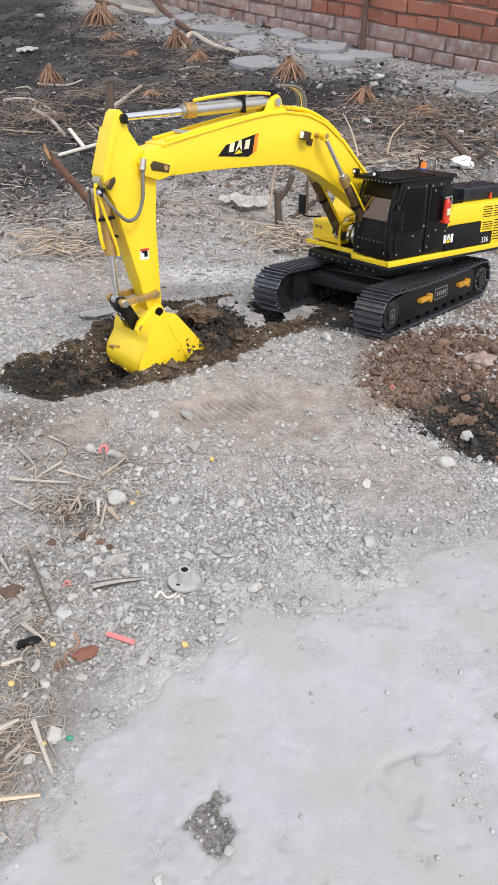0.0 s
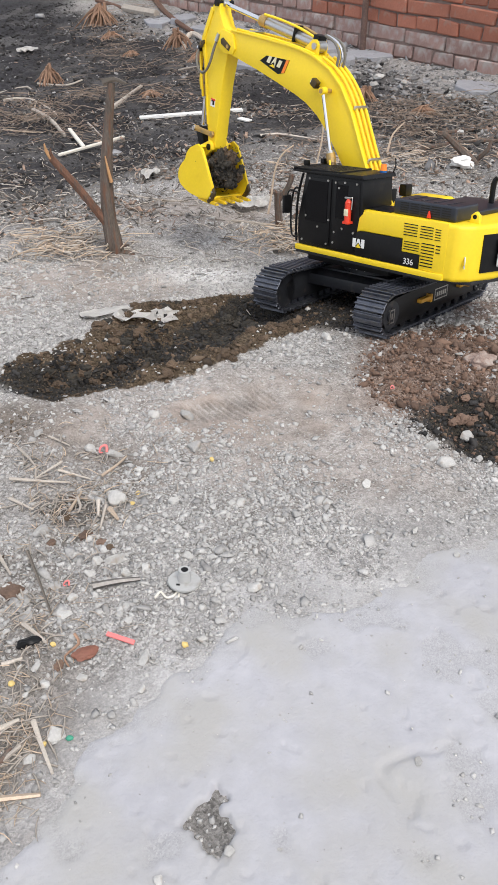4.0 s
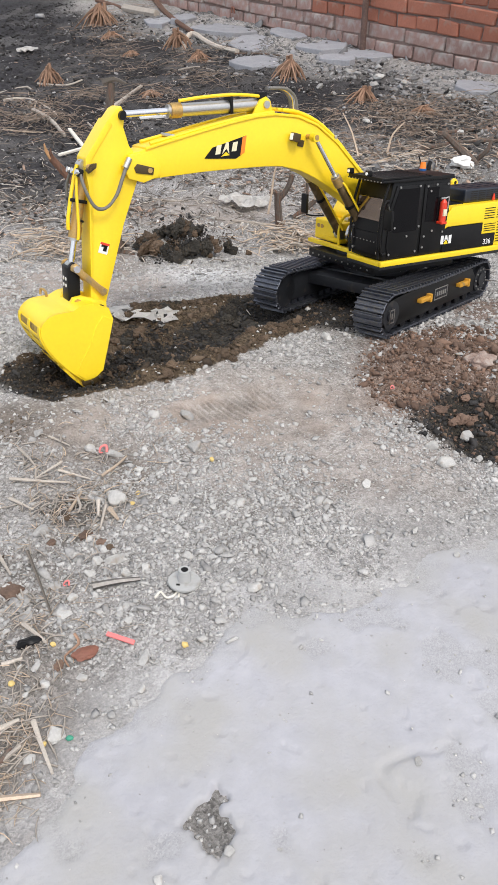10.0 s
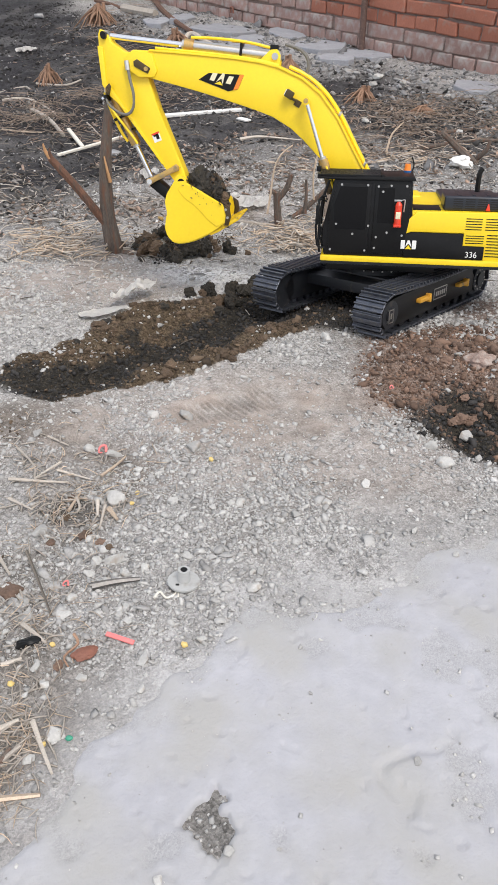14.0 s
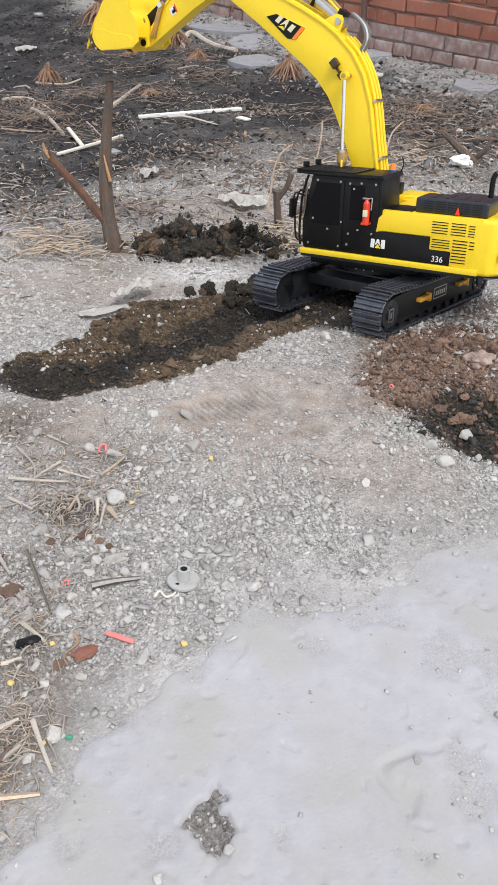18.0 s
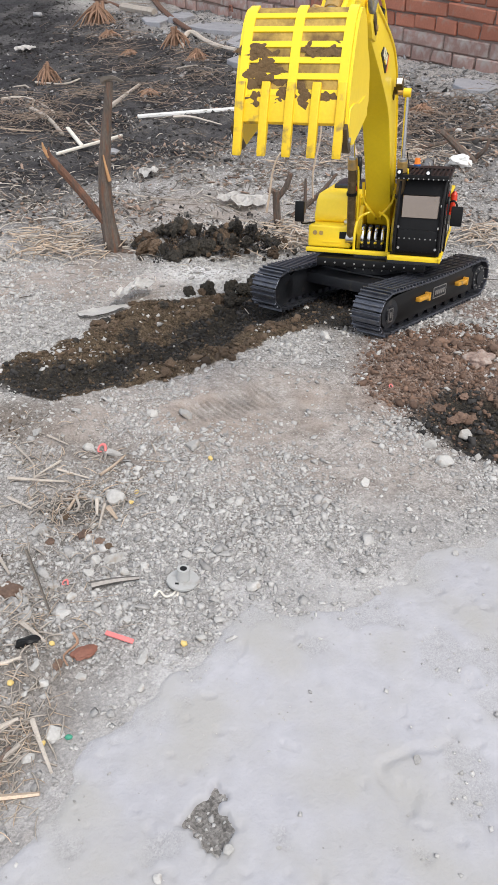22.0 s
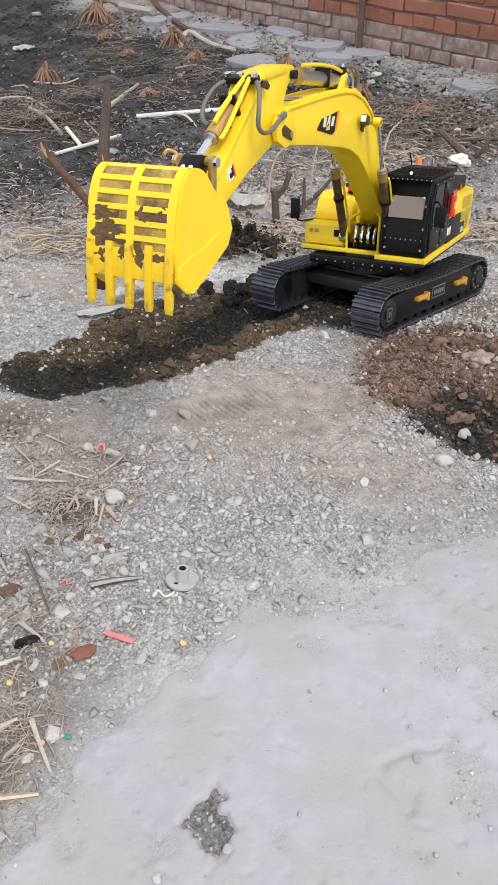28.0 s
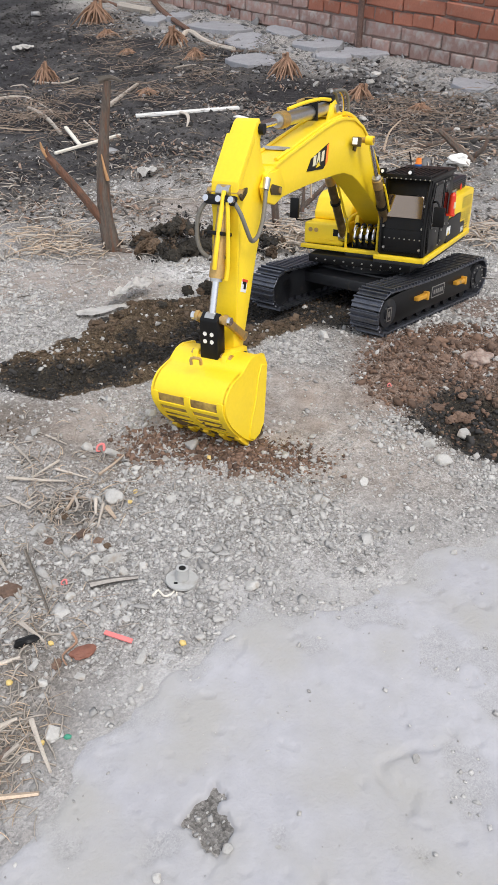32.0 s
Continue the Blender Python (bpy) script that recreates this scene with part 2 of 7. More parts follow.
def lump(r, rough=0.3, sub=2, seed=0, flat=(1, 1, 1)):
    """An uneven stone or clod."""
    bm = bmesh.new()
    bmesh.ops.create_icosphere(bm, subdivisions=sub, radius=1)
    off = Vector((seed * 7.31, seed * 3.17, seed * 1.7))
    for v in bm.verts:
        n1 = noise.noise(v.co * 1.1 + off) + 0.5 * noise.noise(v.co * 2.7 + off)
        v.co = Vector([c * f for c, f in zip(v.co * (1 + rough * n1), flat)]) * r
    return bm

# ---------------------------------------------------------------- the lie of the land
SLOPE = math.tan(radians(9.9))
WALL_A, WALL_WAY = np.array([0.806, 2.349]), np.array([-0.565, 0.825])
WALL_IN = np.array([-0.825, -0.565])        # from the wall towards the yard


def lattice(x, y, seed):
    """Smooth value noise in the plane, 0 to 1."""
    xi, yi = np.floor(x).astype(np.int64), np.floor(y).astype(np.int64)
    fx, fy = x - xi, y - yi
    fx, fy = fx * fx * (3 - 2 * fx), fy * fy * (3 - 2 * fy)

    def h(i, j):
        n = (i * 374761393 + j * 668265263 + seed * 974634777) & 0xFFFFFFFF
        n = ((n ^ (n >> 13)) * 1274126177) & 0xFFFFFFFF
        return ((n ^ (n >> 16)) & 0xFFFF) / 65535.0
    return (h(xi, yi) * (1 - fx) + h(xi + 1, yi) * fx) * (1 - fy) + (h(xi, yi + 1) * (1 - fx) + h(xi + 1, yi + 1) * fx) * fy


def fbm(x, y, size, seed=0, octaves=4):
    total, amp, norm = 0.0, 1.0, 0.0
    for o in range(octaves):
        total = total + amp * lattice(x / size * 2 ** o + 17.3 * o, y / size * 2 ** o - 9.1 * o, seed + o)
        norm += amp
        amp *= 0.5
    return total / norm - 0.5


def smooth(a, b, x):
    k = np.clip((x - a) / (b - a), 0, 1)
    return k * k * (3 - 2 * k)


def to_line(x, y, pts):
    """Distance to a line of points, and how far along it."""
    best, along = np.full(np.shape(x), 1e9), np.zeros(np.shape(x))
    for i, (a, b) in enumerate(zip(pts, pts[1:])):
        dx, dy = b[0] - a[0], b[1] - a[1]
        s = np.clip(((x - a[0]) * dx + (y - a[1]) * dy) / (dx * dx + dy * dy), 0, 1)
        dist = np.hypot(x - a[0] - s * dx, y - a[1] - s * dy)
        along = np.where(dist < best, (i + s) / (len(pts) - 1), along)
        best = np.minimum(best, dist)
    return best, along


TRENCH_FOOT, TRENCH_WAY = (-0.60, -0.42), (0.68, 0.733)
TRENCH_NEAR = ((-0.03, 0.0, 0.02, 0.07, 0.14, 0.2, 0.3, 0.38, 0.47, 0.54, 0.65), (0.02, -0.055, -0.078, -0.102, -0.137, -0.15, -0.168, -0.163, -0.159, -0.15, -0.12))
TRENCH_FAR = ((-0.02, 0.035, 0.09, 0.17, 0.25, 0.37, 0.42, 0.5, 0.58, 0.65), (0.05, 0.085, 0.083, 0.085, 0.115, 0.15, 0.135, 0.1, 0.07, 0.04))
TREAD_WAY, TREAD_MARK = (0.855, 0.519), (0.6, -0.79)
TREAD_DET = TREAD_WAY[0] * TREAD_MARK[1] - TREAD_WAY[1] * TREAD_MARK[0]
SLAB_EDGE = [(-0.696, -1.704), (-0.438, -1.125), (-0.418, -1.098), (-0.408, -1.06), (-0.392, -1.015), (-0.366, -0.992), (-0.339, -0.97), (-0.3, -0.935), (-0.272, -0.89),
             (-0.242, -0.864), (-0.2, -0.87), (-0.168, -0.862), (-0.114, -0.846), (-0.088, -0.82), (-0.071, -0.786), (-0.033, -0.768),
             (0.044, -0.741), (0.371, -0.657), (2.0, -0.3)]


def slab_inside(x, y):
    """Positive on the cement, falling to below zero past its ragged edge (metres)."""
    d, _ = to_line(x, y, SLAB_EDGE)
    ex, ey = np.array([p[0] for p in SLAB_EDGE]), np.array([p[1] for p in SLAB_EDGE])
    inside = y < np.interp(x, ex, ey)
    return np.where(inside, d, -d) + 0.035 * fbm(x, y, 0.05, 31, 5)


def trench_place(x, y):
    """How far along the trench, and across it: 0 at the edge by the slab, 1 at the far edge."""
    a, b = x - TRENCH_FOOT[0], y - TRENCH_FOOT[1]
    u, v = a * TRENCH_WAY[0] + b * TRENCH_WAY[1], -a * TRENCH_WAY[1] + b * TRENCH_WAY[0]
    v = v + 0.045 * fbm(x, y, 0.07, 5) + 0.02 * fbm(x, y, 0.02, 6)
    near, far_ = np.interp(u, *TRENCH_NEAR), np.interp(u, *TRENCH_FAR)
    return u, (v - near) / (far_ - near)


def trench_depth(x, y):
    """How deep it is dug, 0 to 1, and how far it reaches along its length."""
    u, w = trench_place(x, y)
    along = smooth(-0.035, 0.03, u) * smooth(0.68, 0.52, u)
    deep = np.interp(u, (-0.02, 0.06, 0.12, 0.38, 0.5, 0.62), (0.3, 0.75, 1.0, 1.0, 0.6, 0.2))
    return deep * along * smooth(0.13, 0.27, w) * smooth(1.0, 0.5, w), along * smooth(-0.06, 0.04, w) * smooth(1.08, 0.98, w)


def pit_depth(x, y):
    d = np.hypot((x - 0.148) / 0.178, (y + 0.498) / 0.14) + 0.25 * fbm(x, y, 0.09, 8)
    return smooth(1.0, 0.35, d), d


def level(x, y):
    """The ground's height without its small roughness."""
    x, y = np.asarray(x, float), np.asarray(y, float)
    q = (x - WALL_A[0]) * WALL_IN[0] + (y - WALL_A[1]) * WALL_IN[1]
    d = np.maximum(-0.2 - y, 0)           # it flattens out in front of the machine
    base = np.where(y < 0.2, -SLOPE * np.clip(y, -0.2, 0.2) + 0.03 * np.minimum(d, 3) + (SLOPE - 0.03) * 0.08 * (1 - np.exp(-d / 0.08)),
                    -SLOPE * (0.2 + 0.25 * (1 - np.exp(-(np.maximum(y, 0.2) - 0.2) / 0.25))))
    return base + 0.085 * smooth(1.9, 0.0, q)


def tread_place(x, y):
    """Along the marks that the crawler's shoes left, and along the single marks."""
    a, b = x - -0.276, y - -0.464
    return (a * TREAD_MARK[1] - b * TREAD_MARK[0]) / TREAD_DET, (TREAD_WAY[0] * b - TREAD_WAY[1] * a) / TREAD_DET


def height(x, y):
    x, y = np.asarray(x, float), np.asarray(y, float)
    z = level(x, y)
    under = np.hypot(x / 0.3, y / 0.27)                       # where the machine stands the ground is trodden flat
    rough = smooth(0.75, 1.15, under)
    s = slab_inside(x, y)
    flat = 1 - smooth(-0.07, 0.01, s)                         # and it evens out towards the cement
    z = z + rough * (0.022 * fbm(x, y, 0.5, 1, 2) + 0.022 * flat * fbm(x, y, 0.09, 2, 4)) * (0.7 + 0.9 * smooth(0.35, 0.75, y))
    td, tn = trench_depth(x, y)
    u, w = trench_place(x, y)
    lip = smooth(-0.06, 0.07, w) * smooth(0.2, 0.12, w) * smooth(0.08, 0.16, u) * smooth(0.6, 0.5, u) + 0.4 * smooth(1.12, 1.0, w) * smooth(0.88, 1.0, w) * smooth(0.0, 0.1, u) * smooth(0.6, 0.5, u)
    z = z - 0.04 * td + 0.011 * lip * rough + tn * (0.008 + 0.03 * td) * fbm(x, y, 0.05, 3, 5) + tn * 0.014 * fbm(x, y, 0.016, 7, 4) * smooth(0.7, 1.0, under)
    # marks of the crawler's shoes
    q, v = tread_place(x, y)
    z = z - 0.005 * (0.5 + 0.5 * np.sin(q * 620 + 3 * fbm(x, y, 0.03, 60))) ** 2.5 * smooth(0.085, 0.06, np.abs(q)) * smooth(0.04, 0.022, np.abs(v) + 0.02 * fbm(x, y, 0.03, 63))
    pd, pn = pit_depth(x, y)
    z = z - 0.036 * pd + 0.03 * pd * fbm(x, y, 0.05, 4, 5)
    z = z + 0.026 * fbm(x, y, 0.03, 10, 5) * smooth(1.25, 0.8, np.hypot((x - 0.112) / 0.172, (y + 0.4) / 0.24)) * smooth(0.95, 1.1, under)
    z = z + 0.02 * smooth(1.2, 0.4, np.hypot((x - 0.107) / 0.15, (y + 0.319) / 0.11)) * (0.3 + fbm(x, y, 0.05, 9, 5))
    return z - 0.004 * smooth(0.0, 0.04, s)


def ground_z(x, y):
    return float(height(np.array([x]), np.array([y]))[0])


def sheet(name, xs, ys, zf, mat, attrs=(), keep=None):
    gx, gy = np.meshgrid(xs, ys)
    gz = zf(gx, gy)
    nx, ny = len(xs), len(ys)
    co = np.stack([gx, gy, gz], -1).reshape(-1, 3)
    i = np.arange(nx * ny).reshape(ny, nx)
    quads = np.stack([i[:-1, :-1], i[:-1, 1:], i[1:, 1:], i[1:, :-1]], -1).reshape(-1, 4)
    if keep is not None:
        ok = keep(gx, gy).reshape(-1)
        quads = quads[ok[quads].any(1)]
        used = np.unique(quads)
        remap = np.full(nx * ny, -1)
        remap[used] = np.arange(len(used))
        co, quads = co[used], remap[quads]
    me = bpy.data.meshes.new(name)
    me.vertices.add(len(co)), me.loops.add(quads.size), me.polygons.add(len(quads))
    me.vertices.foreach_set("co", co.ravel())
    me.loops.foreach_set("vertex_index", quads.ravel())
    me.polygons.foreach_set("loop_start", np.arange(len(quads)) * 4)
    me.polygons.foreach_set("use_smooth", np.ones(len(quads), bool))
    me.update(calc_edges=True)
    for key, f in attrs:
        a = me.attributes.new(key, "FLOAT", "POINT")
        a.data.foreach_set("value", f(co[:, 0], co[:, 1]).astype(np.float32))
    me.materials.append(mat)
    return new(name, me)


# which kind of earth lies where, 0 to 1
def charred(x, y):
    """Burnt, blackened soil of the back of the yard."""
    edge = np.interp(x, [-2.0, -0.95, -0.66, -0.35, 0.1, 0.5, 0.9], [0.6, 0.76, 0.97, 1.12, 1.15, 1.1, 1.0])
    q = (x - WALL_A[0]) * WALL_IN[0] + (y - WALL_A[1]) * WALL_IN[1]
    k = smooth(-0.25, 0.45, y - edge + 0.9 * fbm(x, y, 0.5, 11)) * smooth(0.2, 0.75, q + 0.7 * fbm(x, y, 0.35, 12))
    return np.maximum(k * (0.95 + 0.5 * fbm(x, y, 0.16, 13)), 0) * smooth(-4.5, -2.6, x)


def fresh(x, y):
    """Brown earth turned up by digging."""
    _, tn = trench_depth(x, y)
    _, pn = pit_depth(x, y)
    a = smooth(0.3, 0.65, tn + 0.5 * fbm(x, y, 0.05, 14))
    b = 0.86 * smooth(1.35, 0.85, np.hypot((x - 0.112) / 0.172, (y + 0.36) / 0.2) + 0.6 * fbm(x, y, 0.12, 15))
    c = 0.9 * smooth(1.2, 0.6, np.hypot((x + 0.06) / 0.2, (y - 0.02) / 0.2) + 0.5 * fbm(x, y, 0.15, 16))
    e = 0.5 * smooth(1.3, 0.5, np.hypot((x + 0.63) / 0.11, (y + 0.532) / 0.075) + 0.5 * fbm(x, y, 0.15, 18))
    h = 0.35 * smooth(0.1, 0.3, fbm(x, y, 0.3, 19)) * smooth(1.0, 0.2, y)
    i = 0.42 * smooth(-0.12, 0.2, fbm(x, y, 0.09, 24)) * smooth(-0.33, -0.43, x) * smooth(-0.5, -0.62, y)
    f = 0.75 * smooth(1.2, 0.7, np.hypot((x - 0.24) / 0.13, (y + 0.06) / 0.1) + 0.5 * fbm(x, y, 0.09, 58))
    near_by = smooth(2.2, 1.4, np.abs(x)) * smooth(-1.6, -1.3, y)
    return np.clip(np.maximum.reduce([a, b, c, e, f, h * near_by, i * near_by]), 0, 1)


def ruddy(x, y):
    """Drier, reddish earth heaped beside the pit and behind the crawler."""
    a = smooth(1.25, 0.85, np.hypot((x - 0.1) / 0.21, (y + 0.34) / 0.2) + 0.4 * fbm(x, y, 0.09, 57))
    b = smooth(1.2, 0.7, np.hypot((x - 0.24) / 0.13, (y + 0.06) / 0.1) + 0.5 * fbm(x, y, 0.09, 58))
    return np.clip(np.maximum(a, b), 0, 1)


def scar(x, y):
    """The sooty hole broken through the cement."""
    return smooth(1.1, 0.7, np.hypot((x + 0.278 + 0.3 * (y + 1.085)) / 0.018, (y + 1.085) / 0.029) + 1.7 * fbm(x, y, 0.013, 51))


def damp_shade(x, y):
    """Damp earth plus painted shade in trench and pit bottoms; darkens scar and under machine too."""
    u, w = trench_place(x, y)
    along = smooth(-0.04, 0.01, u) * smooth(0.66, 0.58, u)
    top = np.interp(u, (-0.05, 0.06, 0.14, 0.22, 0.38, 0.46, 0.54, 0.7), (1.0, 0.95, 0.8, 0.68, 0.64, 0.72, 0.95, 1.0))
    low = np.interp(u, (-0.05, 0.1, 0.16), (0.0, 0.03, 0.17))
    a = smooth(low - 0.05, low + 0.04, w + 0.12 * fbm(x, y, 0.04, 22)) * smooth(top + 0.06, top - 0.06, w + 0.35 * fbm(x, y, 0.05, 25)) * along
    a = np.maximum(a, 0.9 * along * smooth(0.5, 0.6, w) * smooth(0.98, 0.9, w) * smooth(0.06, 0.16, fbm(x, y, 0.09, 26)))
    d = np.hypot((x - 0.115) / 0.165, (y + 0.505) / 0.12) + 0.4 * fbm(x, y, 0.07, 20)
    e = np.hypot((x + 0.08) / 0.14, (y - 0.02) / 0.2) + 0.4 * fbm(x, y, 0.07, 21)
    return np.clip(np.maximum.reduce([a, smooth(1.0, 0.7, d), 0.45 * scar(x, y), 0.6 * smooth(1.1, 0.5, np.hypot((x + 0.46) / 0.05, (y + 0.715) / 0.03) + 0.8 * fbm(x, y, 0.03, 27)), 0.85 * smooth(1.1, 0.7, e)]), 0, 1)


def powder(x, y):
    """Pale lime dust."""
    a = 0.82 * smooth(1.15, 0.35, np.hypot((x + 0.34) / 0.2, (y - 0.2) / 0.13) + 0.6 * fbm(x, y, 0.13, 23))
    return np.clip(a, 0, 1)


def clay(x, y):
    """Tan dust trodden flat in front of the trench."""
    a = 0.85 * smooth(1.35, 0.3, np.hypot((x + 0.26) / 0.23, (y + 0.49) / 0.14) + 0.9 * fbm(x, y, 0.1, 17))
    b = 0.6 * smooth(1.2, 0.5, np.hypot((x + 0.52) / 0.13, (y + 0.52) / 0.07) + 0.6 * fbm(x, y, 0.12, 28))
    q, v = tread_place(x, y)
    a = np.maximum(a, 0.95 * smooth(0.1, 0.07, np.abs(q)) * smooth(0.05, 0.035, np.abs(v)))
    c = 0.75 * smooth(1.3, 0.5, np.hypot((x + 0.72) / 0.3, (y - 0.14) / 0.3) + 0.8 * fbm(x, y, 0.15, 30))
    e = 0.6 * smooth(1.2, 0.4, np.hypot((x + 0.4) / 0.35, (y - 0.72) / 0.16) + 0.7 * fbm(x, y, 0.15, 39))
    g = 0.5 * smooth(1.3, 0.6, np.hypot((x + 0.2) / 0.36, (y + 0.53) / 0.17) + 0.5 * fbm(x, y, 0.12, 59))
    return np.clip(np.maximum.reduce([a, b, c, e, g]) * (0.8 + 1.3 * fbm(x, y, 0.04, 29)), 0, 1)


def dust(x, y):
    """Cement dust spread past the ragged edge of the slab."""
    return smooth(-0.1, -0.01, slab_inside(x, y) + 0.16 * fbm(x, y, 0.1, 47)) * (0.7 + 0.8 * fbm(x, y, 0.03, 48)) * smooth(0.03, 0.01, slab_inside(x, y))


def earth_material():
    m = bpy.data.materials.new("earth")
    m.use_nodes = True
    n, l = m.node_tree.nodes, m.node_tree.links
    b = n["Principled BSDF"]
    b.inputs["Roughness"].default_value = 0.95
    b.inputs["Specular IOR Level"].default_value = 0.25
    co = n.new("ShaderNodeTexCoord")

    def tex(scale, det=5):
        t = n.new("ShaderNodeTexNoise")
        t.inputs["Scale"].default_value, t.inputs["Detail"].default_value = scale, det
        l.new(co.outputs["Object"], t.inputs["Vector"])
        return t.outputs["Fac"]

    def ramp(fac, stops):
        r = n.new("ShaderNodeValToRGB")
        while len(r.color_ramp.elements) < len(stops):
            r.color_ramp.elements.new(0.5)
        for e, (p, c) in zip(r.color_ramp.elements, stops):
            e.position, e.color = p, (*c, 1)
        l.new(fac, r.inputs[0])
        return r.outputs[0]

    def mix(key, a, c):
        at = n.new("ShaderNodeAttribute")
        at.attribute_name = key
        x = n.new("ShaderNodeMixRGB")
        l.new(at.outputs["Fac"], x.inputs[0]), l.new(a, x.inputs[1]), l.new(c, x.inputs[2])
        return x.outputs[0]
    def chips(scale):
        v = n.new("ShaderNodeTexVoronoi")
        v.inputs["Scale"].default_value, v.inputs["Randomness"].default_value = scale, 1.0
        warp = n.new("ShaderNodeVectorMath")
        warp.operation = "MULTIPLY_ADD"
        w = n.new("ShaderNodeTexNoise")
        w.inputs["Scale"].default_value = scale * 0.8
        l.new(co.outputs["Object"], w.inputs["Vector"]), l.new(w.outputs["Color"], warp.inputs[0]), l.new(co.outputs["Object"], warp.inputs[2])
        warp.inputs[1].default_value = (0.6 / scale,) * 3
        l.new(warp.outputs[0], v.inputs["Vector"])
        grey_ = n.new("ShaderNodeSeparateColor")
        l.new(v.outputs["Color"], grey_.inputs[0])
        return grey_.outputs[0], v.outputs["Distance"]

    def blend(a, b_, k):
        m_ = n.new("ShaderNodeMix")
        m_.inputs[0].default_value = k
        l.new(a, m_.inputs[2]), l.new(b_, m_.inputs[3])
        return m_.outputs[0]
    (cell, edge), (cell2, edge2) = chips(260), chips(640)
    broad, mid, speck = tex(7, 5), tex(38, 6), tex(420, 4)
    grit = blend(blend(cell, cell2, 0.5), blend(mid, speck, 0.4), 0.55)
    grey = ramp(grit, [(0.25, (0.125, 0.12, 0.113)), (0.5, (0.315, 0.305, 0.292)), (0.75, (0.56, 0.55, 0.54))])
    brown = ramp(grit, [(0.28, (0.024, 0.018, 0.011)), (0.5, (0.075, 0.055, 0.035)), (0.75, (0.19, 0.145, 0.1))])
    ruddy_ = ramp(grit, [(0.28, (0.05, 0.031, 0.022)), (0.5, (0.15, 0.097, 0.07)), (0.75, (0.3, 0.215, 0.165))])
    black = ramp(grit, [(0.3, (0.012, 0.0115, 0.0125)), (0.52, (0.029, 0.028, 0.031)), (0.75, (0.085, 0.081, 0.083))])
    # near black: damp soil, with the shade down in the diggings coloured in
    wet_shade = ramp(grit, [(0.3, (0.011, 0.0105, 0.0095)), (0.55, (0.03, 0.027, 0.022)), (0.8, (0.085, 0.07, 0.052))])
    lime = ramp(grit, [(0.3, (0.5, 0.5, 0.5)), (0.7, (0.8, 0.8, 0.8))])
    tint = ramp(broad, [(0.35, (0.85, 0.83, 0.81)), (0.5, (1.0, 0.99, 0.98)), (0.65, (1.1, 1.09, 1.09))])
    tan_ = ramp(blend(mid, speck, 0.45), [(0.3, (0.19, 0.155, 0.13)), (0.5, (0.335, 0.285, 0.248)), (0.7, (0.46, 0.41, 0.37))])
    ashy = ramp(blend(mid, speck, 0.45), [(0.3, (0.27, 0.266, 0.263)), (0.5, (0.38, 0.376, 0.373)), (0.7, (0.48, 0.476, 0.474))])
    c = mix("charred", mix("clay", mix("dust", mix("powder", grey, lime), ashy), tan_), black)
    c = mix("damp_shade", mix("fresh", c, mix("ruddy", brown, ruddy_)), wet_shade)
    x = n.new("ShaderNodeMixRGB")
    x.blend_type, x.inputs[0].default_value = "MULTIPLY", 1
    l.new(c, x.inputs[1]), l.new(tint, x.inputs[2]), l.new(x.outputs[0], b.inputs["Base Color"])
    bump = n.new("ShaderNodeBump")
    bump.inputs["Strength"].default_value, bump.inputs["Distance"].default_value = 0.8, 0.004
    l.new(blend(blend(edge, edge2, 0.4), blend(mid, speck, 0.4), 0.55), bump.inputs["Height"]), l.new(bump.outputs[0], b.inputs["Normal"])
    return m


far = [3.0, 5.0, 9.0, 16.0, 30.0, 60.0]
xs = np.r_[[-v for v in reversed(far)], np.arange(-2.4, -1.05, 0.02), np.arange(-1.05, -0.72, 0.0075), np.arange(-0.72, -0.38, 0.0042), np.arange(-0.38, -0.18, 0.0013), np.arange(-0.18, 0.3, 0.0042), np.arange(0.3, 0.75, 0.0075), np.arange(0.75, 1.6, 0.02), [1.8, 2.2], far]
ys = np.r_[[-v for v in reversed(far)], [-2.2, -1.7], np.arange(-1.4, -0.72, 0.0075), np.arange(-0.72, -0.54, 0.0042), np.arange(-0.54, -0.4, 0.0013), np.arange(-0.4, 0.25, 0.0042), np.arange(0.25, 0.75, 0.0075), np.arange(0.75, 2.0, 0.013), np.arange(2.0, 4.9, 0.03), far[1:]]
ground = sheet("ground", xs, ys, height, earth_material(), [("charred", charred), ("fresh", fresh), ("ruddy", ruddy), ("damp_shade", damp_shade), ("powder", powder), ("clay", clay), ("dust", lambda x, y: np.clip(dust(x, y), 0, 1))])
tagged(ground, "grey gravelly yard earth with dug and burnt patches", "ground", kind="structure")


def slab_z(x, y):
    s = slab_inside(x, y)
    z = level(x, y) + 0.022 * fbm(x, y, 0.5, 1, 2) * 0.7
    hole = scar(x, y)
    worn = slab_worn(x, y)
    crack = smooth(0.014, 0.002, np.abs(fbm(x, y, 0.22, 36, 4))) * smooth(0.0, 0.1, fbm(x, y, 0.16, 37, 2))
    return z - 0.005 + 0.006 * smooth(-0.005, 0.005, s) + 0.003 * smooth(0.0, 0.08, s) * (fbm(x, y, 0.12, 33) + 0.6 * fbm(x, y, 0.03, 34)) - 0.011 * hole \
        + 0.0009 * smooth(0.06, 0.064, fbm(x, y, 0.24, 61, 6)) - 0.001 * smooth(0.1, 0.104, fbm(x, y, 0.2, 62, 6)) - 0.0018 * smooth(0.27, 0.32, fbm(x, y, 0.012, 64, 2)) \
        - 0.0022 * worn * (0.6 + 0.6 * fbm(x, y, 0.02, 38)) - 0.003 * crack


